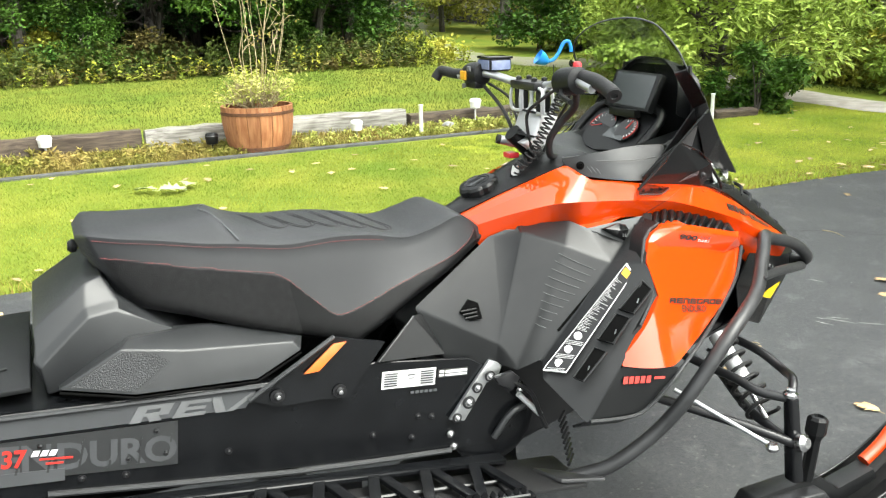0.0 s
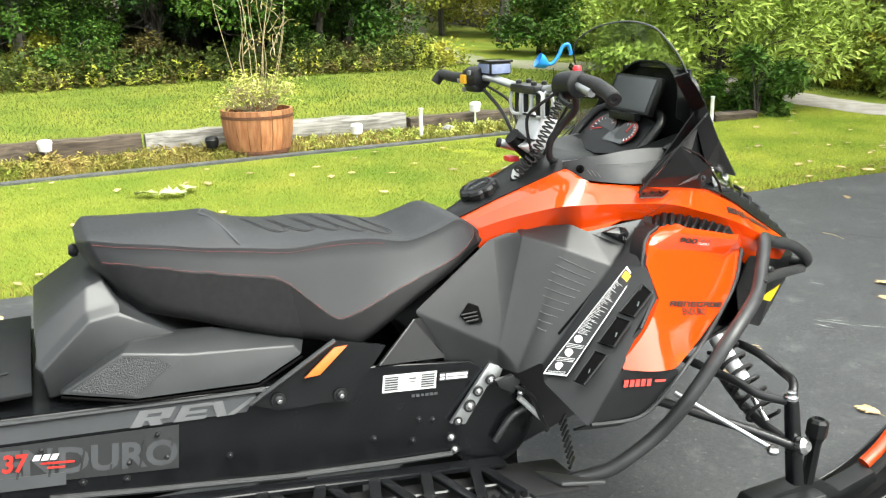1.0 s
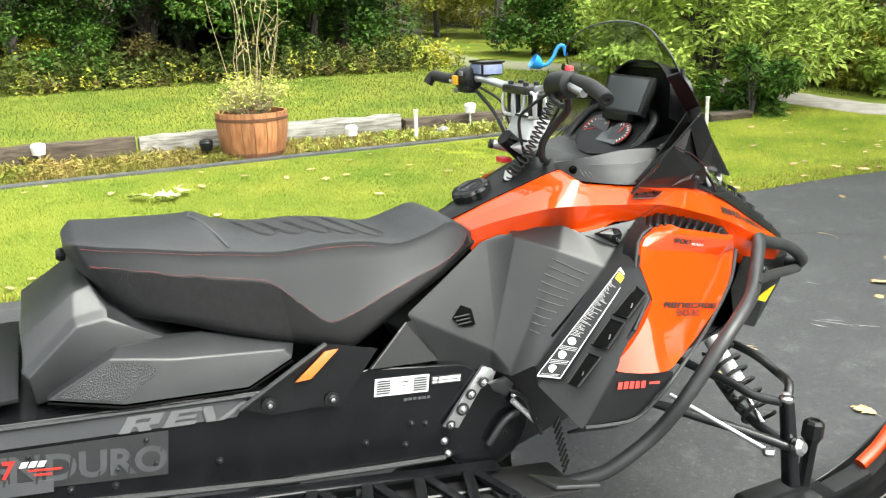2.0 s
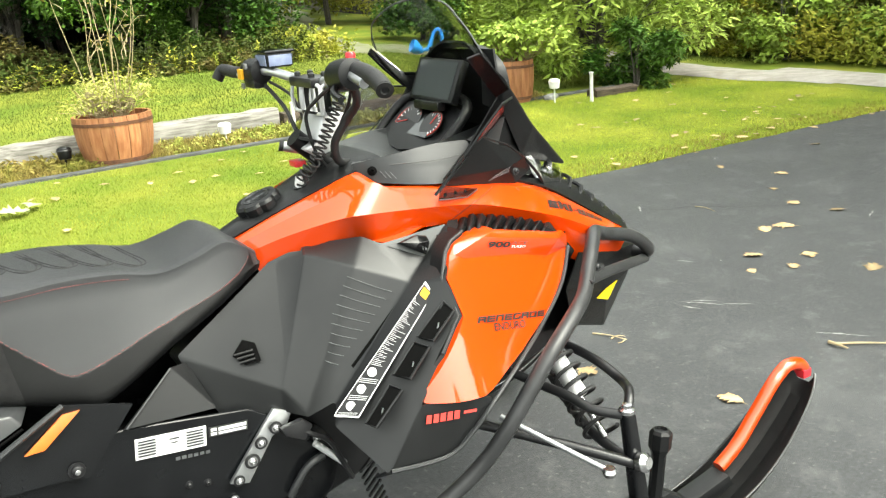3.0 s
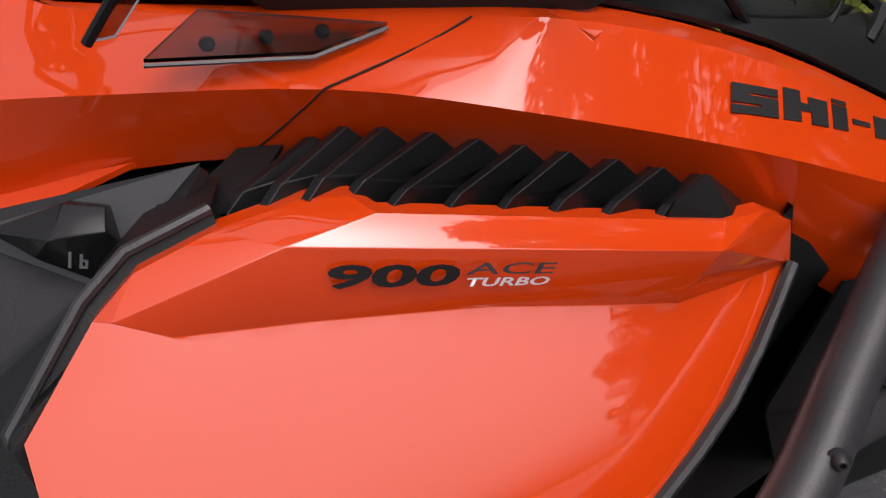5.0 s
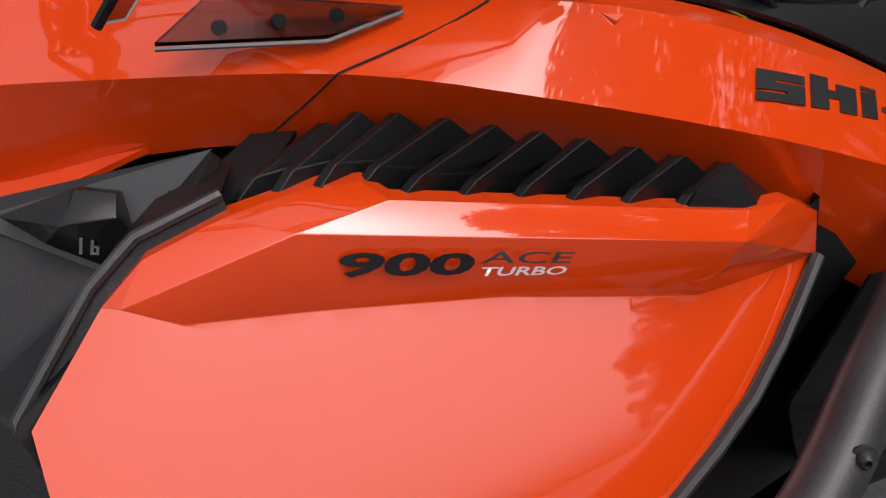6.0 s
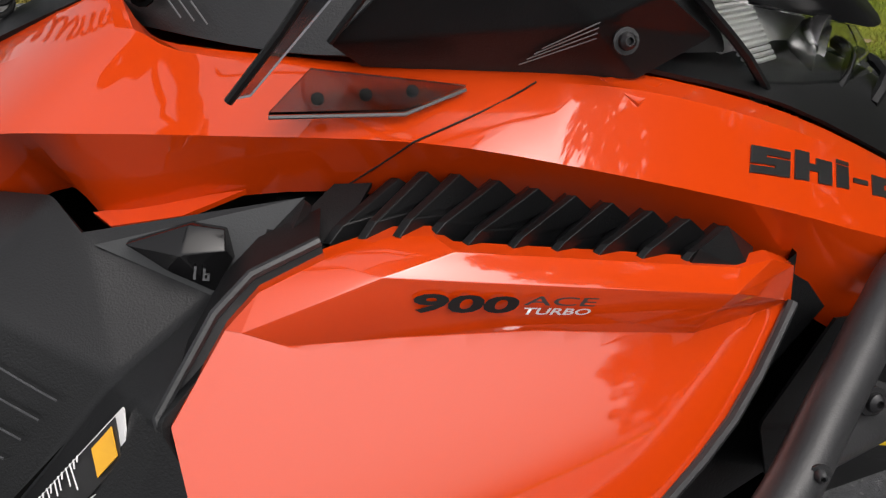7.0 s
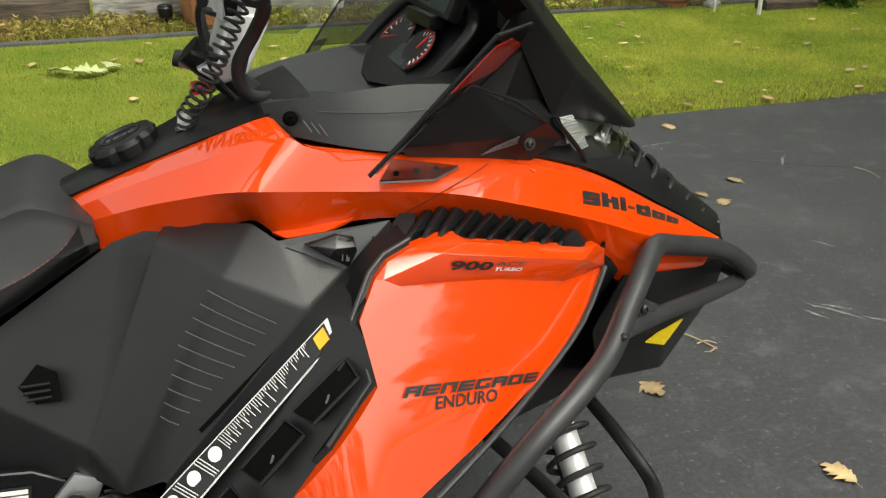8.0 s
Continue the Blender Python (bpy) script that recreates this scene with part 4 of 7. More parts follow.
spots = list(FIXED) + [(rng.uniform(-3, 8), rng.uniform(3.05, 5.9), rng.uniform(0.5, 0.95)) for _ in range(90)] + [(rng.uniform(4.5, 9), rng.uniform(-1, 2.9), rng.uniform(0.5, 0.8)) for _ in range(16)] + [(rng.uniform(-3, 9), rng.uniform(2.9, 3.2), rng.uniform(0.35, 0.75)) for _ in range(46)]
for k, (x, y, s) in enumerate(spots):
    ob = new("fallen_leaf", leaf_meshes[k % 5])
    ob.location = (x, y, (rise(x, y) + 0.03 if y > EDGE else 0.0) + 0.002)
    ob.rotation_euler = (rng.uniform(-0.12, 0.12), rng.uniform(-0.12, 0.12), rng.uniform(0, 6.28))
    s *= 0.52
    ob.scale = (s * 1.0, s * 1.3, s * 0.5)
    tagged(ob, "curled yellow-brown oak leaf on the lawn" if y > EDGE else "curled yellow-brown oak leaf on the asphalt", "leaf", "fallen leaves")
for k, (x, y, a, s) in enumerate(((-0.76, 4.82, 0.4, 1.45), (-0.95, 4.92, 2.4, 1.25), (-0.62, 4.95, 1.2, 1.1))):
    big = leaf_meshes[k].copy()
    big.materials.clear()
    big.materials.append(PALE_LEAF)
    ob = new("fallen_leaf", big)
    ob.location, ob.rotation_euler, ob.scale = (x, y, rise(x, y) + 0.045), (0.16, 0.12, a), (s * .8, s * .9, s * .7)
    tagged(ob, "large pale green curled leaf lying on the lawn", "leaf", "fallen leaves")


def twig(points, r, x, y, yaw):
    ob = part("twig", tube(points, r, 4, 7, None, (r, r * 0.4)), TWIG)
    ob.location, ob.rotation_euler = (x, y, r), (0, 0, yaw)
    tagged(ob, "dry broken twig on the asphalt", "twig", "twigs")


twig([(0, 0, 0), (.08, -.07, .004), (.17, -.15, .002)], .006, 1.62, -.04, 0)
twig([(0, 0, 0), (-.01, -.035, .006), (.0, -.08, .0)], .008, 1.615, -.02, 0)
twig([(0, 0, 0), (.03, -.07, .006), (.06, -.14, 0)], .004, 1.0, .65, 0)
twig([(0, 0, 0), (.035, .0, .004), (.06, -.02, 0)], .0035, 1.02, .56, 0)
twig([(0, 0, 0), (-.035, -.02, .004), (-.05, -.01, 0)], .0035, 1.06, .52, 0)
twig([(0, 0, 0), (.01, -.08, .004), (-.01, -.17, 0)], .003, 2.83, 1.76, 0)


# cracks and pale scuffs in the asphalt
def streak(name, label, mat, x, y, length, yaw, seed, width, lift):
    rng = np.random.default_rng(seed)
    bm = bmesh.new()
    n = 22
    px0 = np.cumsum(np.full(n, length / n))
    wob = np.cumsum(rng.normal(size=n)) * length * 0.012
    left = [bm.verts.new((float(a), float(b + width * rng.uniform(.2, 1) * math.sin(math.pi * (i + .3) / n)), lift)) for i, (a, b) in enumerate(zip(px0, wob))]
    right = [bm.verts.new((float(a), float(b - width * rng.uniform(.2, 1) * math.sin(math.pi * (i + .3) / n)), lift)) for i, (a, b) in enumerate(zip(px0, wob))]
    for i in range(n - 1):
        bm.faces.new((left[i], left[i + 1], right[i + 1], right[i]))
    ob = part(name, bm, mat, driveway)
    ob.location, ob.rotation_euler = (x, y, 0), (0, 0, yaw)


for k, (x, y, l, a) in enumerate(((1.2, 1.4, 1.5, 2.2), (2.3, 0.2, 1.2, 0.4), (3.4, 1.2, 1.6, 2.6), (0.9, 2.3, 1.4, 0.2), (2.9, -0.9, 1.6, 1.0), (4.6, 0.4, 1.9, 0.7))):
    streak("crack", "", CRACK, x, y, l, a, 60 + k, 0.004, 0.0022)
for k, (x, y, l, a) in enumerate(((1.53, .68, .22, -.95), (1.57, .65, .12, -.8), (1.64, .53, .14, -.7), (1.50, .64, .10, -1.2), (1.66, .10, .22, -.85), (2.5, 1.9, 0.2, 0.9), (2.0, 1.0, 0.1, 2.0), (1.9, 2.4, 0.35, 0.1), (3.3, 0.9, 0.16, 0.4))):
    streak("scuff", "", PUTTY, x, y, l, a, 80 + k, 0.009, 0.0026)


# ---- the snowmobile: x forward, y to its left, on the driveway ----
sled = thing("snowmobile", "orange and black snowmobile parked on the asphalt driveway", "snowmobile")


def both(name, bm, mat, label="", parent=None, smooth=40.0):
    """A part on the right side and its twin on the left."""
    other = mirrored(bm)
    return part(name, bm, mat, parent or sled, label, smooth), part(name, other, mat, parent or sled, label, smooth)


def facets(points, faces, thick=0.0, r=0.004):
    """A faceted moulding from named corners."""
    bm = bmesh.new()
    v = {k: bm.verts.new(p) for k, p in points.items()}
    for f in faces:
        bm.faces.new([v[k] for k in f.split()])
    bmesh.ops.recalc_face_normals(bm, faces=bm.faces[:])
    if r:
        inner = [e for e in bm.edges if len(e.link_faces) == 2 and e.calc_face_angle(0) > radians(8)]
        bmesh.ops.bevel(bm, geom=inner, offset=r, segments=3, profile=0.5, affect="EDGES", clamp_overlap=True)
    return shell(bm, thick)


# tunnel: side plates and top
TUN = ((-2.12, 0.735), (-1.76, 0.700), (-1.23, 0.655), (-0.98, 0.652), (-0.74, 0.614), (-0.66, 0.56), (-0.62, 0.36), (-0.807, 0.380), (-1.684, 0.500), (-2.12, 0.55))
both("tunnel_side", prism(TUN, -0.262, -0.272, 0.002, 1), TUNNEL_PAINT)
part("tunnel_top", slab([(-2.12, -0.262, 0.733), (-1.23, -0.262, 0.653), (-1.23, 0.262, 0.653), (-2.12, 0.262, 0.733)], 0.006), TUNNEL_PAINT, sled)
both("tunnel_rail", tube([(-2.1, -0.276, 0.724), (-1.76, -0.276, 0.693), (-1.245, -0.276, 0.652)], 0.006, 2, 8), GREY_PLASTIC)
both("tunnel_rail", tube([(-1.70, -0.276, 0.512), (-1.2, -0.278, 0.428), (-0.80, -0.28, 0.382)], 0.007, 2, 8), GREY_PLASTIC)

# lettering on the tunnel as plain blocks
d1 = Vector((1, 0, -0.088)).normalized()
both("decal_band", slab([(-2.1, -0.2745, 0.679), (-1.291, -0.2745, 0.609), (-1.263, -0.2745, 0.647), (-2.1, -0.2745, 0.716)], 0.001), GREY_DECAL)
rev = [(0, .022, 0, .036, .55), (.022, .050, .027, .036, .55), (.050, .022, .012, .027, .55), (.022, .028, .012, .019, .55), (.040, .024, 0, .012, -.4),
       (.086, .020, 0, .036, .55), (.106, .046, 0, .008, .55), (.106, .040, .014, .021, .55), (.106, .046, .028, .036, .55), (.176, .022, 0, .036, -.25), (.198, .016, 0, .036, 1.5)]
blocks("decal_block", (-1.531, -0.2765, 0.629), d1, (0, 0, 1), rev, LIGHT_DECAL, sled, "light grey lettering block")
part("decal_field", slab([(-1.98, -0.2745, 0.590), (-1.445, -0.2745, 0.513), (-1.434, -0.2745, 0.613), (-1.98, -0.2745, 0.662)], 0.001), DARK_DECAL, sled)
d2 = Vector((.332, 0, -.054)).normalized()
part("model_word", fitted("ENDURO", .338, .061, (-1.780, -0.2762, 0.577), d2, (.12, 0, .99), 0.0, 0.032), GREY_DECAL, sled, "grey stencilled word", 0)
for k, (lo, hi) in enumerate(((-.002, .014), (-.002, .064), (-.002, .064), (-.002, .014), (-.002, .064), (.045, .064))):
    part("stencil_gap", bars((-1.780, -0.2768, 0.577), d2, (.12, 0, .99), [(.028 + .0575 * k, .0045, lo, hi, .12)], 0.0004), DARK_DECAL, sled)
part("length_number", fitted("137", .060, .040, (-1.790, -0.2780, 0.592), d2, (0, 0, 1), 0.2, 0.03), RED_DECAL, sled, "red number decal", 0)
blocks("decal_block", (-1.722, -0.278, 0.598), d2, (0, 0, 1), [(0, .012, .006, .018, .4), (.016, .012, .006, .018, .4), (.032, .012, .006, .018, .4)], WHITE_DECAL, sled, "small white lettering block")
blocks("decal_block", (-1.705, -0.278, 0.592), d2, (0, 0, 1), [(0, .062, .0, .004, 0), (.012, .032, -.010, -.006, 0)], RED_DECAL, sled, "red stripe")
part("decal_field", slab([(-1.98, -0.277, 0.575), (-1.665, -0.277, 0.536), (-1.662, -0.277, 0.563), (-1.98, -0.277, 0.605)], 0.001), GREY_DECAL, sled)
for x, z in ((-1.48, .601), (-1.466, .545), (-1.542, .551), (-1.336, .514), (-.883, .492), (-.846, .483), (-1.634, .529), (-1.0, .47), (-0.9, .44), (-1.55, .515), (-1.70, .62)):
    both("rivet", bolt((x, -0.272, z), (0, -1, 0), 0.0055), DARK_STEEL)

# white information labels
lr, lu = Vector((0.99, 0, -0.115)).normalized(), Vector((0.115, 0, 0.99))


def label_plate(x, z, w, h, mat, y=-0.2745):
    o = Vector((x, y, z))
    return slab([o, o + lr * w, o + lr * w + lu * h, o + lu * h], 0.0012)


part("information_label", label_plate(-0.974, 0.582, 0.139, 0.044, WHITE_DECAL), WHITE_DECAL, sled, "white printed information label")
grid = []
for k in range(6):
    grid += [(0.005, .034, .006 + k * .006, .009 + k * .006, 0), (0.099, .034, .006 + k * .006, .009 + k * .006, 0)]
grid += [(.065, .02, .03, .033, 0), (.068, .014, .022, .024, 0)]
tagged(part("label_print", bars((-0.974, -0.2758, 0.582), lr, lu, grid), DARK_DECAL, sled), kind="stuff")
part("information_label", label_plate(-0.829, 0.581, 0.082, 0.022, BLACK_DECAL), BLACK_DECAL, sled, "black printed information label")
tagged(part("label_print", bars((-0.829, -0.2758, 0.581), lr, lu, [(.004, .012, .004, .010, 0), (.02, .058, .012, .019, 0), (.02, .058, .004, .009, 0), (.004, .012, .013, .019, 0)]), WHITE_DECAL, sled), kind="stuff")
tagged(part("label_print", bars((-0.90, -0.274, 0.555), lr, lu, [(.0 + .012 * k, .009, 0, .007, 0) for k in range(6)]), GREY_DECAL, sled), kind="stuff")

# running boards: outer rail, inner angle and open truss
for side in (1, -1):
    rb = part("running_board", prism([(-1.95, 0.505), (-0.66, 0.318), (-0.66, 0.300), (-1.95, 0.487)], -0.435 * side, -0.462 * side, 0.004, 1), TUNNEL_PAINT, sled, "black serrated running board")
    part("inner_rail", prism([(-1.95, 0.525), (-0.66, 0.338), (-0.66, 0.324), (-1.95, 0.511)], -0.275 * side, -0.315 * side, 0.003, 1), TUNNEL_PAINT, rb)
    for k in range(19):
        x = -1.92 + 0.066 * k
        z = 0.50 - (x + 1.95) * 0.145
        a, b = (0.03, -0.012) if k % 2 else (-0.012, 0.03)
        q = [(x + a, -0.31 * side, z + 0.008), (x + a + 0.028, -0.31 * side, z + 0.004), (x + b + 0.028, -0.437 * side, z - 0.006), (x + b, -0.437 * side, z - 0.002)]
        part("truss_bar", slab(q if side > 0 else q[::-1], 0.012, 0.002), TUNNEL_PAINT, rb)
    bm = bmesh.new()
    for k in range(60):
        x = -1.93 + 0.021 * k
        z = 0.506 - (x + 1.95) * 0.145
        t3 = [bm.verts.new(c) for c in ((x, -0.437 * side, z), (x + 0.014, -0.437 * side, z - 0.002), (x + 0.007, -0.439 * side, z + 0.011))]
        b3 = [bm.verts.new(c) for c in ((x, -0.46 * side, z), (x + 0.014, -0.46 * side, z - 0.002), (x + 0.007, -0.458 * side, z + 0.011))]
        bm.faces.new(t3), bm.faces.new(b3[::-1])
        for j in range(3):
            bm.faces.new((t3[j], b3[j], b3[(j + 1) % 3], t3[(j + 1) % 3]))
    tagged(part("teeth", bm, DARK_STEEL, rb), kind="stuff")
    part("board_pan", prism([(-1.95, 0.487), (-0.66, 0.300), (-0.66, 0.292), (-1.95, 0.479)], -0.30 * side, -0.44 * side), RUBBER, rb)
    part("board_lip", tube([(-1.95, -0.463 * side, 0.508), (-0.68, -0.463 * side, 0.323)], 0.004, 1, 6), GREY_PLASTIC, rb)
    part("board_lip", tube([(-1.95, -0.372 * side, 0.500), (-0.68, -0.372 * side, 0.315)], 0.005, 1, 6), DARK_STEEL, rb)
    part("foot_rest", prism([(-0.72, 0.322), (-0.50, 0.290), (-0.50, 0.280), (-0.72, 0.312)], -0.28 * side, -0.44 * side, 0.003), RUBBER, rb)

# rubber drive track on the ground under the tunnel
bm = bmesh.new()
loop = spline([(x, 0, z) for x, z in ((-2.0, 0.16), (-1.95, 0.05), (-1.8, 0.03), (-1.0, 0.03), (-0.85, 0.05), (-0.60, 0.18), (-0.56, 0.26), (-0.64, 0.33), (-1.2, 0.40), (-1.9, 0.40), (-2.02, 0.30), (-2.0, 0.16))], 5)
rows = [[bm.verts.new((q.x, y, q.z)) for y in (-0.19, 0.19)] for q in loop[:-1]]
for a, b in zip(rows, rows[1:] + rows[:1]):
    bm.faces.new((a[0], a[1], b[1], b[0]))
bm = shell(bm, 0.012)
part("track", bm, RUBBER, sled, "black rubber drive track")
for k in range(12):
    part("track_lug", box(-1.86 + 0.075 * k, -1.845 + 0.075 * k, -0.17, 0.17, -0.004, 0.024, 0.003), RUBBER, sled)
both("slide_rail", box(-1.95, -0.9, -0.15, -0.12, 0.05, 0.14, 0.01), DARK_STEEL)
for x in (-1.85, -1.5, -1.15):
    both("idler_wheel", lathe([(0.03, -0.012), (0.085, -0.012), (0.095, -0.006), (0.095, 0.006), (0.085, 0.012), (0.03, 0.012)], (x, -0.1, 0.135), (0, 1, 0), 20), RUBBER)

# dark chassis behind the panels
part("chassis", facets(dict(a=(-.80, -.14, .62), b=(-.55, -.16, .80), c=(.15, -.15, .74), d=(.42, -.06, .64), e=(.30, -.10, .46), f=(-.2, -.22, .42), g=(-.62, -.22, .30),
                            A=(-.80, .14, .62), B=(-.55, .16, .80), C=(.15, .15, .74), D=(.42, .06, .64), E=(.30, .10, .46), F=(-.2, .22, .42), G=(-.62, .22, .30)),
                       ["a b c d e f g", "G F E D C B A", "a A B b", "b B C c", "c C D d", "d D E e", "e E F f", "f F G g", "g G A a"], 0, 0.01), DARK_STEEL, sled, "dark frame behind the panels")

# ---- seat ----
def seat_section(x, w, zt, xb, wl, zb, crown):
    """Half a cross-section from the middle of the top to the lower edge, leaning from x above to xb below."""
    m = (x + xb) / 2
    return [(x, 0, zt + crown), (x, -w * 0.5, zt + crown * 0.85), (x, -w * 0.95, zt + 0.001), (x, -w, zt - 0.008), (m, -(w + wl) / 2 - 0.004, (zt + zb) / 2 - 0.01), (xb, -wl, zb + 0.02), (xb, -wl + 0.012, zb), (xb, 0, zb)]


SEAT = [(-1.580, 0.062, 0.988, -1.558, 0.055, 0.925, 0.004), (-1.560, 0.118, 0.999, -1.520, 0.112, 0.872, 0.004), (-1.540, 0.130, 0.998, -1.482, 0.150, 0.840, 0.006), (-1.495, 0.144, 0.991, -1.440, 0.172, 0.826, 0.012),
        (-1.420, 0.160, 0.982, -1.370, 0.190, 0.806, 0.020), (-1.330, 0.168, 0.966, -1.295, 0.201, 0.778, 0.034), (-1.285, 0.169, 0.960, -1.250, 0.205, 0.762, 0.040), (-1.235, 0.170, 0.952, -1.20, 0.207, 0.744, 0.024),
        (-1.140, 0.169, 0.937, -1.12, 0.210, 0.718, 0.018), (-1.030, 0.157, 0.936, -1.045, 0.212, 0.697, 0.008), (-0.930, 0.143, 0.924, -0.985, 0.211, 0.688, 0.002), (-0.840, 0.138, 0.905, -0.845, 0.188, 0.757, 0.004),
        (-0.760, 0.136, 0.921, -0.745, 0.166, 0.800, 0.008), (-0.700, 0.128, 0.938, -0.690, 0.145, 0.824, 0.006), (-0.655, 0.117, 0.918, -0.645, 0.126, 0.845, 0.004), (-0.622, 0.098, 0.892, -0.618, 0.106, 0.852, 0.002)]
sections = [seat_section(*s) for s in SEAT]
lines = [[s[k] for s in sections] for k in range(8)]


def strip(k0, k1, fine=5, across=3):
    """Rows of points over a band of the seat, from one section line to another."""
    rows = [spline(l, fine) for l in lines[k0:k1 + 1]]
    cols = [spline(c, across) for c in zip(*rows)]
    return [list(r) for r in zip(*cols)]


def grid_mesh(rows):
    bm = bmesh.new()
    g = [[bm.verts.new(q) for q in r] for r in rows]
    for a, b in zip(g, g[1:]):
        for k in range(len(a) - 1):
            bm.faces.new((a[k], a[k + 1], b[k + 1], b[k]))
    return bm


TOP, FLANK, UNDER = strip(0, 3), strip(3, 6), strip(6, 7)
half = joined(grid_mesh(TOP), grid_mesh(FLANK), grid_mesh(UNDER))
whole = joined(half.copy(), mirrored(half))
half.free()
bmesh.ops.remove_doubles(whole, verts=whole.verts[:], dist=0.0008)
ends = [e for e in whole.edges if e.is_boundary]
bmesh.ops.holes_fill(whole, edges=ends, sides=0)
seat = part("seat", whole, VINYL, sled, "black vinyl seat with dark red stitching", 38)
FX = [p.x for p in FLANK[0]]


def on_flank(x, f, lift=0.001):
    """A place on the seat's flank: f runs from the top seam (0) to the lower edge (1)."""
    i = max(0, min(len(FX) - 2, sum(1 for v in FX if v <= x) - 1))
    t = min(1, max(0, (x - FX[i]) / (FX[i + 1] - FX[i])))
    r = min(len(FLANK) - 1.001, max(0, f * (len(FLANK) - 1)))
    j, g = int(r), r - int(r)
    p = FLANK[j][i].lerp(FLANK[j][i + 1], t).lerp(FLANK[j + 1][i].lerp(FLANK[j + 1][i + 1], t), g)
    return p + Vector((0, -lift, 0))


def dashes(fn, x0, x1, n, r):
    bm = bmesh.new()
    for k in range(n):
        tube([fn(x0 + (x1 - x0) * k / n), fn(x0 + (x1 - x0) * (k + 0.7) / n)], r, 1, 5, bm)
    return bm


SEAM = spline([(-1.60, 0, .957), (-1.534, 0, .951), (-1.459, 0, .939), (-1.348, 0, .915), (-1.23, 0, .889), (-1.170, 0, .871), (-1.109, 0, .815), (-1.062, 0, .770), (-1.030, 0, .760), (-.974, 0, .771), (-.897, 0, .795), (-.815, 0, .820), (-.726, 0, .845), (-.668, 0, .872), (-.640, 0, .900)], 6)


def low_seam(x):
    """How far down the flank, below x on the top seam, the lower seam runs."""
    for k in range(101):
        q = on_flank(x, k / 100)
        i = max(0, min(len(SEAM) - 2, sum(1 for v in SEAM if v.x <= q.x) - 1))
        a, b = SEAM[i], SEAM[i + 1]
        if q.z <= a.z + (b.z - a.z) * (q.x - a.x) / (b.x - a.x):
            return k / 100
    return 1.0


both("stitching", dashes(lambda x: on_flank(x, 0.015), -1.55, -0.9, 90, 0.0010), RED_THREAD, "dark red stitching", seat)
both("stitching", dashes(lambda x: on_flank(x, low_seam(x)), -1.55, -0.645, 130, 0.0011), RED_THREAD, "dark red stitching", seat)
for x0, x1, n, mat, label in ((-1.548, -1.16, 40, GRIP_VINYL, "finely woven black grip vinyl"), (-1.16, -.64, 60, FLANK_VINYL, "smooth black vinyl flank")):
    bm = bmesh.new()
    rows = []
    for i in range(n + 1):
        x = x0 + (x1 - x0) * i / n
        a = low_seam(x) + 0.012
        rows.append([bm.verts.new(on_flank(x, a + (0.93 - a) * k / 8, 0.0016)) for k in range(9)])
    for a, b in zip(rows, rows[1:]):
        for k in range(8):
            bm.faces.new((a[k], a[k + 1], b[k + 1], b[k]))
    both("flank_panel", shell(bm, 0.0008), mat, label, seat)


def on_top(x, y):
    i = max(0, min(len(FX) - 2, sum(1 for v in FX if v <= x) - 1))
    t = (x - FX[i]) / (FX[i + 1] - FX[i])
    col = [r[i].lerp(r[i + 1], t) for r in TOP]
    for a, b in zip(col, col[1:]):
        if -a.y <= abs(y) <= -b.y:
            return a.z + (b.z - a.z) * (abs(y) + a.y) / max(1e-6, (a.y - b.y))
    return col[-1].z


emb = bmesh.new()
for k in range(5):
    x = -1.235 + 0.066 * k
    pts = [(x, .13), (x + .03, .03), (x + .065, -.06), (x + .095, -.085), (x + .115, -.05), (x + .10, .04), (x + .085, .12)]
    for gap in (0, .010):
        tube([(a + gap, b * (1 - gap * 8), on_top(a + gap, b) + 0.0003) for a, b in pts], 0.0015, 4, 5, emb)
tagged(part("embossing", emb, RUBBER, seat, "embossed pattern"), kind="stuff")
part("cross_seam", tube([(-1.308 + .36 * abs(y), y, on_top(-1.308 + .36 * abs(y), y) + 0.0008) for y in (-0.16, -0.11, -0.05, 0, 0.05, 0.11, 0.16)], 0.0022, 3, 6), GREY_DECAL, seat, "pale edge of the rear pad")
part("rear_latch", lathe([(0.004, 0), (0.014, 0.004), (0.016, 0.014), (0.01, 0.022)], (-1.574, -0.03, 0.958), (-1, 0, 0.1), 12), BLACK_PLASTIC, seat)

# ---- grey side boxes under the seat and tail moulding ----
BOX = dict(a=(-1.65, -.26, .726), b=(-1.51, -.225, .794), c=(-1.337, -.19, .783), d=(-1.14, -.2, .727), e=(-1.15, -.24, .706), f=(-1.257, -.264, .668), g=(-1.511, -.285, .695), h=(-1.528, -.262, .789), i=(-1.399, -.262, .762), j=(-1.165, -.236, .728), k=(-1.50, -.15, .79), l=(-1.13, -.15, .72), m=(-1.65, -.2, .715))
both("side_box", facets(BOX, ["a h b", "b h i c", "c i j d", "a g i h", "i g f e j", "d j e", "b c d l k", "a b k m"], 0.004, 0.005), GREY_PLASTIC, "grey plastic side storage box")
ba, bg, bi, bh = (Vector(BOX[k]) for k in "agih")
mid = (ba + bg + bi + bh) / 4
both("side_box_texture", slab([mid.lerp(q, .86) + Vector((0, -.0035, 0)) for q in (ba, bg, bg.lerp(bi, .8), bh.lerp(bi, .55), bh)][::-1], 0.0015), GRAIN_GREY, "grained inset")
both("side_box_seam", tube([Vector(BOX[k]) + Vector((0, -.004, -.006)) for k in "agfe"], 0.003, 1, 6), VOID)
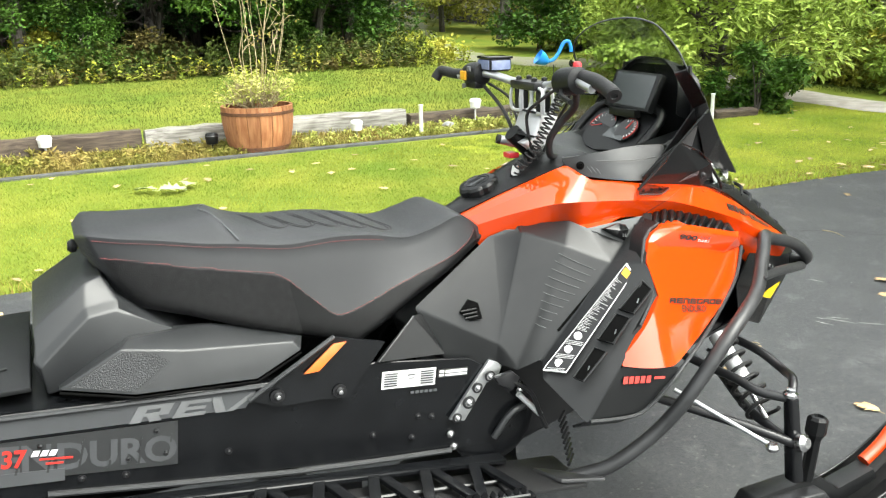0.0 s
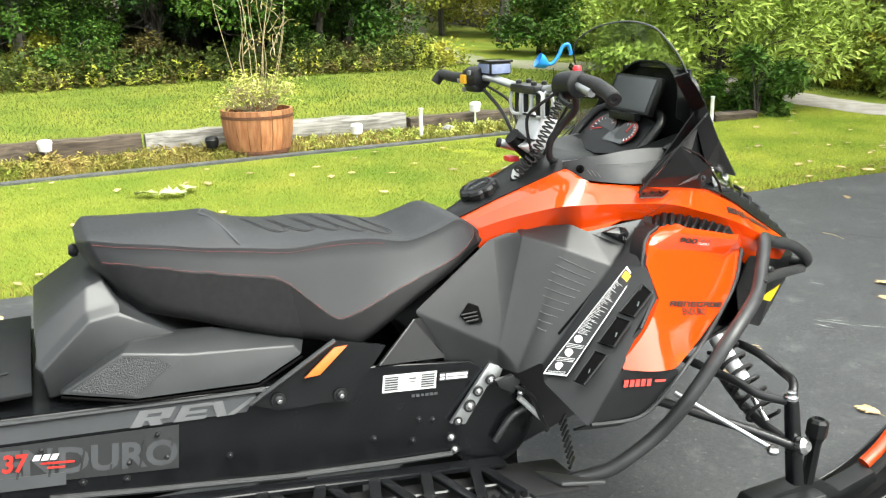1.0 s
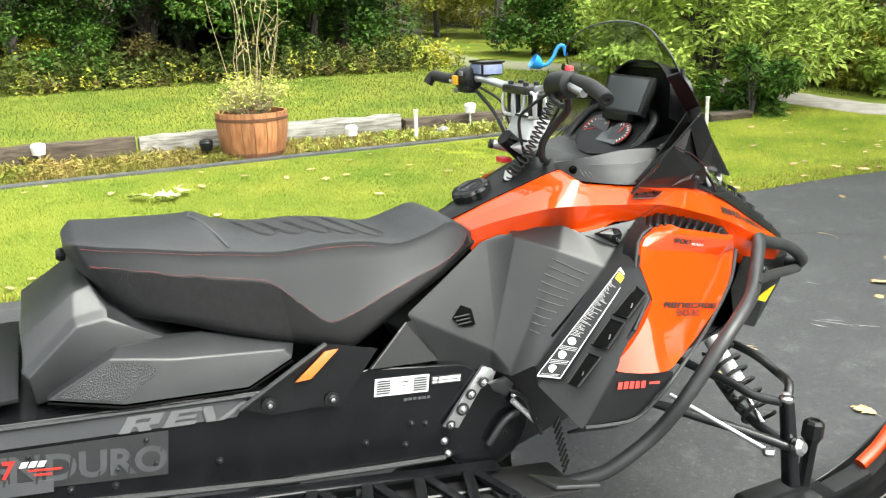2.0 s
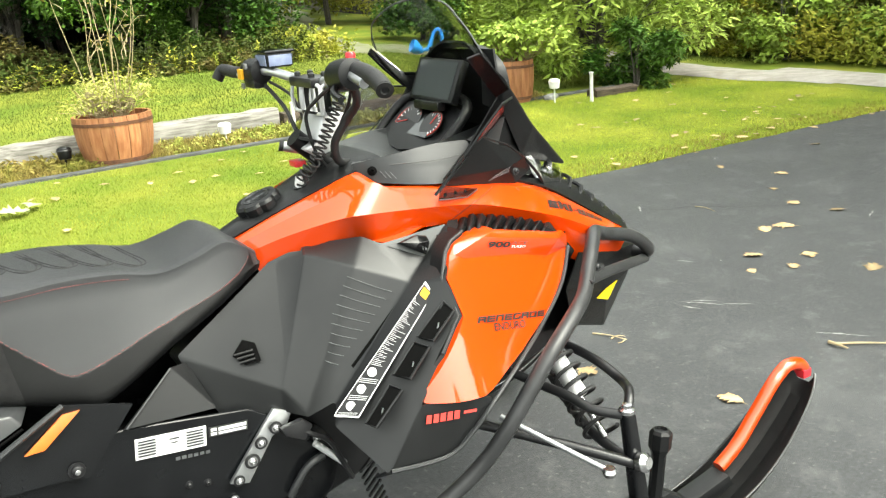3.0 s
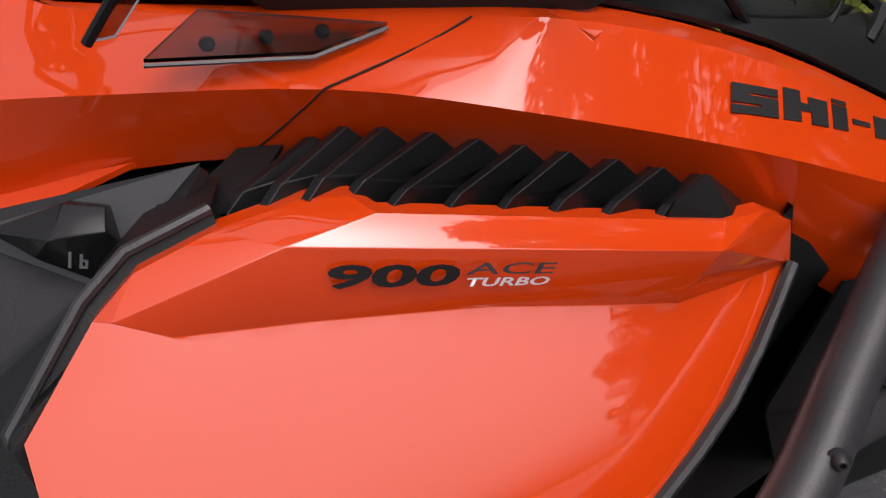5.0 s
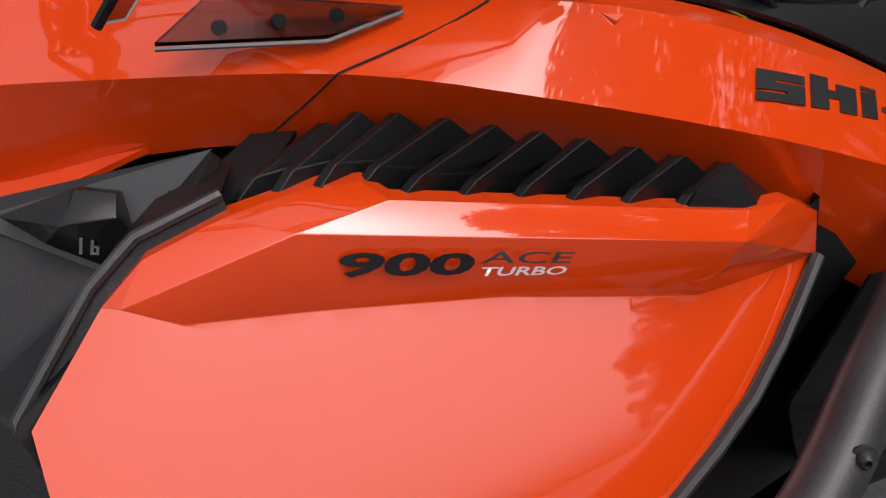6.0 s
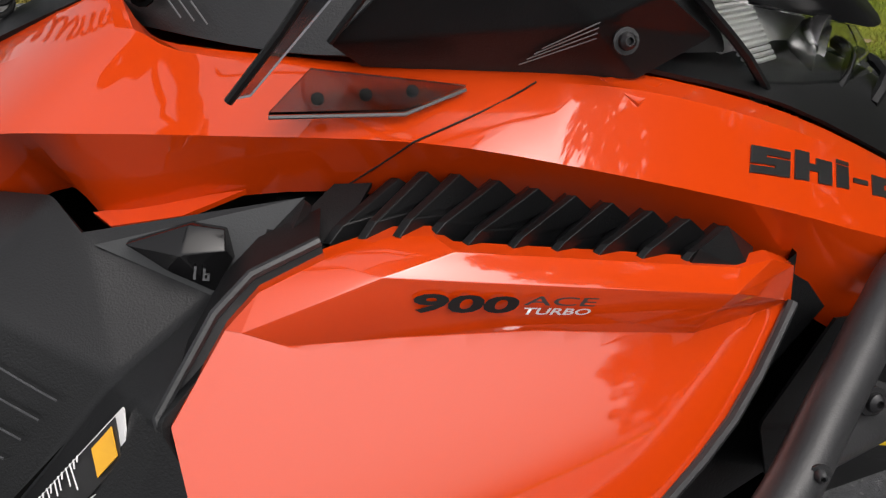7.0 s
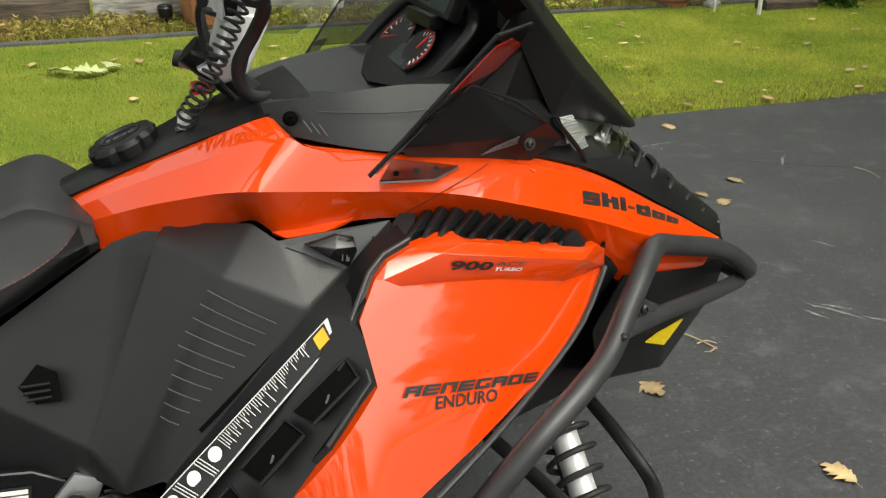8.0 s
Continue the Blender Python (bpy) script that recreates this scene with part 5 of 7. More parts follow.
TAIL = dict(l=(-1.684, -.18, .832), e=(-1.673, -.22, .702), t=(-1.573, -.15, .908), u=(-1.54, -.13, .913), p=(-1.581, -.18, .862), q=(-1.519, -.17, .867), r=(-1.522, -.19, .851), s=(-1.578, -.20, .847), v=(-1.687, -.21, .776), w=(-1.679, -.23, .766), c=(-1.454, -.20, .815), g=(-1.30, -.17, .72))
TAIL.update({k.upper(): (x, -y, z) for k, (x, y, z) in list(TAIL.items())})
half = ["l t p v", "t u q p", "v p s w", "p q r s", "w s r c g e", "l v w e"]
part("tail_moulding", facets(TAIL, half + [f.upper() for f in half] + ["l L T t", "t T U u", "l e E L", "u U Q R C G g c r q", "e g G E"], 0, 0.005), GREY_PLASTIC, sled, "grey plastic tail moulding")
part("rear_plate", box(-2.1, -1.70, -0.25, 0.25, 0.728, 0.738, 0.003), BLACK_PLASTIC, sled)
blocks("rear_block", (-1.83, -0.16, 0.7395), (0.95, 0.3, 0), (-0.3, 0.95, 0), [(0, .012, 0, .05, .4), (.03, .012, 0, .05, .4), (.06, .03, .0, .012, .2)], BLACK_DECAL, sled)
# frame struts below the seat
both("frame_strut", facets(dict(a=(-1.285, -.273, .628), b=(-1.080, -.255, .731), g=(-.96, -.265, .70), h=(-1.06, -.276, .585), i=(-1.12, -.276, .595), j=(-1.22, -.276, .60)),
                           ["a b g h i j"], 0.012, 0.003), TUNNEL_PAINT, "black frame strut")
both("strut_edge", tube([(-1.285, -.288, .630), (-1.15, -.282, .702), (-1.080, -.270, .734)], 0.006, 2, 8), GREY_PLASTIC)
both("strut_insert", slab([(-1.16, -.292, .668), (-1.125, -.292, .668), (-1.052, -.277, .720), (-1.083, -.276, .720)], 0.008, 0.001), ORANGE_TRIM, "orange strut insert")
for x, z in ((-1.222, .628), (-1.08, .609)):
    both("strut_bolt", bolt((x, -.289, z), (0, -1, 0), 0.011), DARK_STEEL)
    both("strut_stud", lathe([(.0055, 0), (.0055, .012), (.003, .013)], (x, -.289, z), (0, -1, 0), 10), CHROME)
both("knee_panel", facets(dict(a=(-.985, -.278, .655), b=(-.87, -.235, .735), c=(-.80, -.262, .634), d=(-.83, -.19, .72)), ["a b c", "b d c"], 0.006, 0.004), BLACK_PLASTIC, "triangular black knee panel")
both("knee_rim", tube([(-.980, -.284, .657), (-.93, -.266, .695), (-.872, -.241, .737)], 0.0028, 2, 6), GREY_PLASTIC)

# ---- clutch side bracket and foot well hardware ----
both("bracket", slab([(-.805, -.290, .470), (-.765, -.290, .458), (-.700, -.286, .545), (-.668, -.284, .552), (-.652, -.282, .585), (-.690, -.282, .602), (-.718, -.284, .572)], 0.010, 0.002), ALUMINIUM, "bare aluminium bracket")
for x, z, r in ((-.786, .472, .009), (-.753, .506, .012), (-.729, .540, .010), (-.694, .564, .010)):
    both("bracket_hole", lathe([(r * 1.4, 0), (r * 1.4, .002), (r, .003), (.001, .003)], (x, -.2905, z), (0, -1, 0), 14), DARK_STEEL)
    both("bracket_bolt", bolt((x, -.292, z), (0, -1, 0), r * .62), CHROME)
for x, z in ((-.798, .424), (-.789, .388), (-.600, .50)):
    both("bracket_bolt", bolt((x, -.275, z), (0, -1, 0), 0.007), CHROME)
both("bracket_clamp", slab([(-.690, -.296, .566), (-.640, -.296, .572), (-.618, -.296, .552), (-.640, -.296, .522), (-.680, -.296, .545)], 0.016, 0.004), DARK_STEEL)
both("drive_cover", lathe([(.122, 0), (.122, .010), (.112, .018), (.085, .021), (.05, .0225), (.003, .023)], (-.672, -.250, .430), (0, -1, 0), 36), TUNNEL_PAINT, "round black drive cover")
both("lever", tube([(-.679, -.284, .388), (-.664, -.288, .412), (-.642, -.290, .440), (-.620, -.290, .455), (-.594, -.286, .459)], 0.0095, 4, 10), GREY_PLASTIC, "grey curved lever")
both("shaft", rod((-.613, -.290, .497), (-.552, -.30, .430), 0.0075), ALU_DULL)
both("cable", tube([(-.66, -.3, .556), (-.62, -.31, .53), (-.585, -.31, .50), (-.56, -.31, .44), (-.545, -.32, .40)], 0.006, 5, 8), DARK_STEEL)
bm = bmesh.new()
for k in range(9):
    f = k / 8
    tube([(-.56 + .03 * f, -.40, .46 - .13 * f), (-.50 + .03 * f, -.33, .44 - .13 * f)], 0.004, 1, 6, bm)
both("foot_well_ribs", bm, TUNNEL_PAINT)

# ---- black cowl side ----
COWL = dict(a=(-.845, -.185, .735), b=(-.79, -.245, .607), v2=(-.665, -.285, .640), b2=(-.665, -.28, .585), c=(-.52, -.13, .893), c2=(-.60, -.11, .865), w2=(-.628, -.31, .585), e=(-.464, -.270, .861), ct=(-.362, -.318, .815), cb=(-.57, -.335, .600),
            lt=(-.345, -.355, .822), lb=(-.600, -.388, .575), d=(-.412, -.205, .905), v1=(-.545, -.185, .888), p1=(-.378, -.253, .884), p2=(-.299, -.280, .848), p3=(-.225, -.262, .908), l=(-.263, -.345, .868), m=(-.318, -.396, .830), n=(-.285, -.425, .754), o=(-.452, -.488, .612), p=(-.29, -.505, .588),
            g=(-.530, -.487, .490), q=(-.385, -.490, .480), s=(-.275, -.49, .565), t=(-.54, -.43, .45), u=(-.40, -.43, .43))
both("cowl_side", facets(COWL, ["a b b2 v2", "a v2 v1 c c2", "v1 v2 w2 e", "v2 b2 w2", "c v1 e d", "d e ct p1", "p1 ct p2", "p2 ct lt", "p1 p2 p3", "p2 lt l p3", "l lt m", "e w2 cb ct", "ct cb lb lt", "lt lb g o n m", "o g q s p", "g t u q"], 0.006, 0.006), COWL_PLASTIC, "matt black side cowl")
both("cowl_lip", tube([(-.532, -.49, .492), (-.46, -.495, .484), (-.387, -.494, .482), (-.33, -.497, .52), (-.277, -.495, .567), (-.15, -.44, .62), (-.03, -.37, .66), (.07, -.31, .71), (.14, -.25, .77)], 0.005, 3, 8), GREY_PLASTIC)


def patch(corners, lift0):
    """A function that gives places on a four-cornered face of the cowl: u down it, v forward across it."""
    A, B, C, D = (Vector(c) for c in corners)
    no = (C - A).cross(B - A).normalized()
    no = -no if no.y > 0 else no
    return lambda u, v, lift=0.0: A.lerp(B, v).lerp(C.lerp(D, v), u) + no * (lift + lift0)


slit_face = patch([COWL[k] for k in ("e", "ct", "w2", "cb")], 0.0)
label_face = patch([COWL["lt"], (-.325, -.392, .800), (-.597, -.388, .585), (-.562, -.445, .600)], 0.0065)
for k in range(10):
    u = 0.075 + 0.064 * k
    v0 = -0.09 - 0.015 * k if k < 5 else -0.15 + 0.04 * (k - 4)
    v1 = 0.80 - 0.0275 * k if k < 5 else 0.69 - 0.054 * (k - 4)
    both("cooling_slit", tube([slit_face(u + 0.045 * j / 4 * (1 - .3 * j / 4), v0 + (v1 - v0) * j / 4, 0.0040) for j in range(5)], 0.0008, 2, 5), GREY_DECAL)
both("cowl_channel", slab([slit_face(.20, 1.0, .0012), slit_face(.20, 1.06, .0012), slit_face(.72, .90, .0012), slit_face(.70, .80, .0012)], 0.001), VOID)

# warning label with its print
wl = part("warning_label", slab([label_face(.0, .10), label_face(.037, .70), label_face(.985, .81), label_face(.965, -.18), label_face(.93, -.20)][::-1], 0.0015), WHITE_DECAL, sled, "black and white warning label")
part("label_field", slab([label_face(.022, .13, .0012), label_face(.045, .66, .0012), label_face(.972, .77, .0012), label_face(.955, -.13, .0012), label_face(.93, -.15, .0012)][::-1], 0.0008), BLACK_DECAL, wl)
part("label_corner", slab([label_face(.034, .20, .002), label_face(.048, .58, .002), label_face(.105, .58, .002), label_face(.092, .20, .002)][::-1], 0.0006), AMBER, wl)
bm = bmesh.new()
rngl = np.random.default_rng(3)
for k in range(44):
    u = 0.125 + 0.0112 * k
    tube([label_face(u, .12 - .2 * u, .002), label_face(u + .006, .12 + .5 * rngl.uniform(.25, 1) ** 2, .002)], 0.00055, 1, 4, bm)
for u in (.66, .78, .90):
    for j in range(3):
        tube([label_face(u + .045 + .013 * j, -.05, .002), label_face(u + .05 + .013 * j, .68, .002)], 0.0008, 1, 4, bm)
tagged(part("label_print", bm, WHITE_DECAL, wl), kind="stuff")
for u in (.66, .78, .90):
    part("label_sign", lathe([(.0100, 0), (.0100, .0006), (.001, .0007)], label_face(u, .26, .0030), (label_face(u, .3, .1) - label_face(u, .3, 0)).normalized(), 16), WHITE_DECAL, wl, "round white pictogram")

# three vents in front of the label: plates painted with a hole's darkness
for corners in (((.053, 1.30), (.073, 1.95), (.348, 1.86), (.357, 1.15)), ((.404, 1.15), (.406, 1.86), (.675, 1.86), (.661, 1.13)), ((.74, 1.22), (.77, 1.82), (1.07, 1.70), (1.03, 1.22))):
    ring = [label_face(u, v, .0015) for u, v in corners]
    both("cowl_vent", slab(ring[::-1], 0.006, 0.002), VOID, "black plate in place of an open vent in the cowl")
    both("vent_frame", tube([r for r in ring + ring[:1]], 0.0030, 1, 8), BLACK_PLASTIC)
    mid = (ring[0] * .35 + ring[2] * .65)
    both("vent_metal", tube([mid + Vector((-.006, -.0005, -.014)), mid + Vector((.001, -.0005, -.004)), mid + Vector((.005, -.0005, .008))], 0.0016, 3, 6), ALUMINIUM)
# small scoop on the rear face
FA, FB, FC = (Vector(COWL[k]) for k in ("a", "v2", "v1"))
rn = (FB - FA).cross(FC - FA).normalized()
rn = -rn if rn.y > 0 else rn
rear_face = lambda x, z, lift=0.0: Vector((x, FA.y - (rn.x * (x - FA.x) + rn.z * (z - FA.z)) / rn.y, z)) + rn * lift
both("scoop", slab([rear_face(-.742, .718, .002), rear_face(-.715, .745, .002), rear_face(-.692, .735, .002), rear_face(-.690, .700, .002), rear_face(-.722, .697, .002)][::-1], 0.004), VOID, "small air scoop")
for k in range(3):
    both("scoop_fin", tube([rear_face(-.738 + .003 * k, .718 - .008 * k, .004), rear_face(-.700, .722 - .008 * k, .004)], 0.0028, 1, 6), BLACK_PLASTIC)

# ---- orange hood ----
HOOD_U = [(-.655, -.035, .912), (-.56, -.062, .955), (-.46, -.086, .995), (-.367, -.105, 1.03), (-.335, -.140, .998), (-.22, -.190, .984), (-.10, -.205, .968), (.018, -.190, .952), (.17, -.150, .893), (.33, -.118, .803), (.49, -.095, .710)]
HOOD_M = [(-.642, -.054, .904), (-.552, -.102, .948), (-.452, -.140, .986), (-.355, -.155, 1.010), (-.31, -.168, .992), (-.21, -.203, .978), (-.10, -.214, .963), (.02, -.212, .944), (.165, -.174, .886), (.325, -.132, .799), (.49, -.097, .706)]
HOOD_C = [(-.632, -.070, .885), (-.56, -.125, .918), (-.49, -.172, .941), (-.44, -.202, .953), (-.38, -.222, .954), (-.285, -.246, .951), (-.146, -.264, .938), (-.028, -.258, .904), (.115, -.244, .853), (.28, -.196, .779), (.485, -.102, .698)]
HOOD_L = [(-.612, -.090, .830), (-.55, -.120, .856), (-.48, -.155, .872), (-.41, -.168, .896), (-.372, -.211, .886), (-.288, -.228, .899), (-.185, -.232, .892), (-.02, -.205, .828), (.125, -.200, .768), (.25, -.185, .680), (.44, -.105, .640)]
both("hood_side", loft([HOOD_U, HOOD_M, HOOD_C, HOOD_L], 4, 0.003, 1), ORANGE, "glossy orange hood side", None, 16)
HOOD = [spline(l, 8) for l in (HOOD_U, HOOD_M, HOOD_C, HOOD_L)]


def hood_at(x, f, lift=0.0):
    """A place on the hood's side: f runs from its upper edge (0) over the crease (2) to its lower edge (3)."""
    def along(line):
        for a, b in zip(line, line[1:]):
            if a.x <= x <= b.x:
                return a.lerp(b, (x - a.x) / max(1e-6, b.x - a.x))
        return line[-1]
    k = min(2, int(f))
    return along(HOOD[k]).lerp(along(HOOD[k + 1]), f - k) + Vector((0.1, -.75, .65)) * lift


both("hood_chip", slab([hood_at(-.008, .55, .0016), hood_at(.029, .06, .0016), hood_at(.045, .32, .0016), hood_at(.017, 1.18, .0030)][::-1], 0.006, 0.001), ORANGE)
both("hood_lip", facets(dict(a=(-.385, -.207, .886), b=(-.300, -.226, .898), c=(-.270, -.233, .902), d=(-.315, -.240, .890), e=(-.368, -.229, .883)), ["a b c d e"], 0.004, 0), ORANGE)
seam = [hood_at(-.058 - .093 * k / 8, 1.0 + 1.0 * k / 8, .0013) for k in range(9)] + [hood_at(-.151 - .05 * k / 4, 2 + .9 * k / 4, .0014) for k in range(1, 5)]
both("hood_seam", tube(seam, 0.0007, 1, 5), BLACK_DECAL)
part("console", loft([[(x, y, z + 0.004) for x, y, z in ((-.66, -.04, .912), (-.56, -.064, .955), (-.46, -.088, .995), (-.36, -.11, 1.03), (-.30, -.12, 1.05))],
                      [(-.665, -.02, .925), (-.56, -.03, .968), (-.46, -.045, 1.01), (-.36, -.06, 1.045), (-.30, -.07, 1.06)],
                      [(-.665, .02, .925), (-.56, .03, .968), (-.46, .045, 1.01), (-.36, .06, 1.045), (-.30, .07, 1.06)],
                      [(x, -y, z + 0.004) for x, y, z in ((-.66, -.04, .912), (-.56, -.064, .955), (-.46, -.088, .995), (-.36, -.11, 1.03), (-.30, -.12, 1.05))]], 4, 0.005, 4), BLACK_PLASTIC, sled, "black plastic tank console")
cap_axis = (-.35, 0, .93)
cap_at = Vector((-.560, .008, .962))
bm = lathe([(.046, 0), (.054, .004), (.055, .020), (.050, .027), (.036, .030), (.033, .027), (.003, .027)], (0, 0, 0), (0, 0, 1), 56)
for v in bm.verts:
    r = math.hypot(v.co.x, v.co.y)
    if r > .04:
        dent = 1 - .11 * max(0, math.cos(7 * math.atan2(v.co.y, v.co.x))) ** 2
        v.co.x, v.co.y = v.co.x * dent, v.co.y * dent
tilt = Matrix.Translation(cap_at) @ Vector((0, 0, 1)).rotation_difference(Vector(cap_axis)).to_matrix().to_4x4()
bm.transform(tilt)
cap = part("fuel_cap", bm, BLACK_PLASTIC, sled, "black scalloped fuel cap", 30)
marks = [(-.022, .008, -.006, .006, 0), (-.010, .008, -.006, .006, 0), (.002, .008, -.006, .006, 0), (.014, .008, -.006, .006, 0)]
mark = bars((0, 0, .0272), (1, 0, 0), (0, 1, 0), marks)
mark.transform(tilt)
part("cap_mark", mark, GREY_DECAL, cap)
bm = lathe([(.031, .0275), (.032, .0300), (.029, .0300), (.028, .0275)], (0, 0, 0), (0, 0, 1), 32)
bm.transform(tilt)
part("cap_ring", bm, GREY_PLASTIC, cap)

# black grille down the middle of the hood
part("hood_grille", loft([[(.03, -.19, .955), (.17, -.150, .900), (.33, -.116, .808), (.50, -.09, .708)], [(.06, -.10, .962), (.20, -.08, .925), (.35, -.06, .845), (.53, -.04, .72)], [(.06, 0, .965), (.20, 0, .935), (.36, 0, .86), (.545, 0, .725)],
                          [(.06, .10, .962), (.20, .08, .925), (.35, .06, .845), (.53, .04, .72)], [(.03, .19, .955), (.17, .150, .900), (.33, .116, .808), (.50, .09, .708)]], 4, 0.004, 3), BLACK_PLASTIC, sled, "black hood grille")
for k in range(7):
    x = .25 + .04 * k
    z = .905 - .5 * (x - .2) - .35 * max(0, x - .3) ** 1.0 + .036
    both("grille_rib", tube([(x, -.085 + .01 * k * .5, z - .028), (x + .03, -.05, z - .01), (x + .035, -.01, z - .004)], 0.006, 2, 6), BLACK_PLASTIC)

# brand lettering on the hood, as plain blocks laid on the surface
def hood_block(s0, s1, lo, hi, lean=0.04):
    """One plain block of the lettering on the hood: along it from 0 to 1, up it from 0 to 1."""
    bm = bmesh.new()
    n = max(1, int((s1 - s0) / .05))
    rows = []
    for i in range(n + 1):
        s = s0 + (s1 - s0) * i / n
        row = []
        for h in (lo, hi):
            x = .104 + .256 * (s + lean * h)
            f = 1.66 - .36 * s - (.37 - .06 * s) * h
            row += [hood_at(x, f, .0010), hood_at(x, f, -.0006)]
        rows.append([bm.verts.new(q) for q in row])
    for a, b in zip(rows, rows[1:]):
        bm.faces.new((a[0], b[0], b[2], a[2]))
        bm.faces.new((a[1], a[3], b[3], b[1]))
        bm.faces.new((a[0], a[1], b[1], b[0]))
        bm.faces.new((a[2], b[2], b[3], a[3]))
    bm.faces.new((rows[0][0], rows[0][2], rows[0][3], rows[0][1]))
    bm.faces.new((rows[-1][0], rows[-1][1], rows[-1][3], rows[-1][2]))
    return bm


for s0, s1, lo, hi, code in ((0, .155, 0, .86, "afgcd"), (.175, .335, 0, 1.0, "fegc"), (.355, .412, 0, .84, "x"), (.355, .412, .90, 1.04, "x"), (.435, .505, .32, .50, "x"), (.525, .680, 0, .86, "abcdef"), (.700, .845, 0, .86, "abcdef"), (.865, 1.0, 0, .86, "abcdef"), (.625, .680, .86, 1.04, "x"), (.265, .335, .62, .86, "x")):
    cells = [(s0, s1, lo, hi)] if code == "x" else strokes(code, s0, s1, lo, hi, .060, .24 if "g" in code else .30)
    both("hood_block", joined(*[hood_block(*cell) for cell in cells]), BLACK_DECAL, "black lettering block")

# ---- louvres between hood and side panel ----
TIPS = [(-.163, -.250, .909), (-.143, -.256, .914), (-.121, -.259, .911), (-.094, -.263, .905), (-.068, -.267, .898), (-.042, -.270, .891), (-.016, -.271, .883), (.014, -.270, .873), (.043, -.267, .862), (.075, -.261, .850), (.107, -.252, .836)]
FEET = [(-.213, -.302, .889), (-.191, -.310, .892), (-.168, -.314, .894), (-.148, -.314, .890), (-.127, -.316, .882), (-.097, -.311, .873), (-.067, -.306, .864), (-.036, -.302, .857), (-.003, -.298, .849), (.031, -.292, .839), (.074, -.284, .828)]
for t0, b0, t1, b1 in zip(TIPS, FEET, TIPS[1:], FEET[1:]):
    t0, b0, t1, b1 = (Vector(q) for q in (t0, b0, t1, b1))
    m0, m1 = t0.lerp(b0, .80) + Vector((0, -.003, .005)), t1.lerp(b1, .80) + Vector((0, -.003, .005))
    sunk, edge = Vector((.002, .020, -.004)), Vector((-.0055, .0035, -.0005))
    fin = dict(t=t0, m=m0, b=b0, l=b0 + Vector((0, .004, -.012)), d=t0.lerp(t1, .60) + Vector((0, .004, -.013)), D=t1 + Vector((-.006, .022, -.022)), M=m1 + sunk, B=b1 + sunk + Vector((0, 0, -.010)),
               T=t0 + edge, N=m0 + edge, C=b0 + edge, U=t0 + edge + Vector((.002, .014, -.004)), V=m0 + edge + Vector((.004, .016, -.005)), W=b0 + edge + Vector((.003, .014, -.010)))
    both("louvre", facets(fin, ["t d D M m", "m M B l b", "T t m N", "N m b C", "U T N V", "V N C W"], 0.0, 0.0008), BLACK_PLASTIC, "", None, 9)
end = dict(t=(.075, -.261, .850), m=(.041, -.292, .850), b=(.031, -.293, .832), r=(.104, -.246, .822), q=(.086, -.282, .822))
both("louvre_end", facets(end, ["t m q", "m b q", "t q r"], 0.002, 0.001), BLACK_PLASTIC)
both("louvre_shoulder", facets(dict(a=(-.250, -.284, .886), b=(-.208, -.246, .908), c=(-.182, -.246, .906), d=(-.212, -.294, .882), e=(-.240, -.314, .872), f=(-.262, -.300, .879)), ["a b c d", "a d e f"], 0.004, 0.004), BLACK_PLASTIC)
both("louvre_bed", loft([[(-.26, -.31, .885), (-.1, -.292, .855), (.1, -.25, .79)], [(-.25, -.215, .895), (-.1, -.215, .872), (.1, -.19, .80)]], 3, 0.003), BLACK_PLASTIC)

# ---- orange side panel ----
def side_y(x, z):
    """Depth of the side panel's leaning lower face."""
    low, right = (0.738 - z) / 0.030, (x + 0.02) / 0.05
    fold = 0.030 * math.log1p(math.exp(min(low, 30)))
    turn = 0.05 * math.log1p(math.exp(min(right, 30)))
    return -0.743 + 0.386 * x + 0.564 * z + 3.4 * max(0, -0.3 - x) ** 2 + 0.16 * fold + 0.40 * turn * turn


flat = lambda x, z, lift=0.0: (x, side_y(x, z) - lift, z)
RIM = dict(T1=(-.174, -.311, .894), T2=(-.147, -.317, .894), T3=(-.134, -.327, .886), T4=(.073, -.289, .830), T5=(.109, -.268, .822), T6=(.142, -.242, .799), R0=flat(.141, .768), R1=flat(.113, .734), R2=flat(.066, .698), R3=flat(-.045, .659),
           R4=flat(-.15, .626), R5=flat(-.275, .594), R6=flat(-.30, .592), B1=flat(-.435, .611), B2=flat(-.449, .620), A3=flat(-.37, .690), A2=flat(-.300, .750), E4=flat(-.311, .828), E3=(-.278, -.357, .866), E2=(-.257, -.345, .882), E1=(-.217, -.328, .891))
FOLD = dict(K=(-.268, -.363, .866), K2=(-.182, -.345, .883), Kr=(.062, -.312, .822), L1=flat(-.243, .850), L1b=flat(-.178, .8365), Lm=flat(-.08, .8135), L2=flat(.045, .776))
bm = facets({**RIM, **FOLD}, ["E3 E2 K", "E2 E1 K2 K", "E1 T1 K2", "T1 T2 T3 K2", "T3 T4 Kr K2", "Kr T4 T5", "Kr T5 T6", "Kr T6 R0", "Kr R0 L2", "K K2 Kr L2 Lm L1b L1",
                              "E4 E3 K L1", "E4 L1 L1b Lm L2 R0 R1 R2 R3 R4 R5 R6 B1 B2 A3 A2"], 0, 0)
bm.faces.ensure_lookup_table()
lower = [bm.faces[-1]]
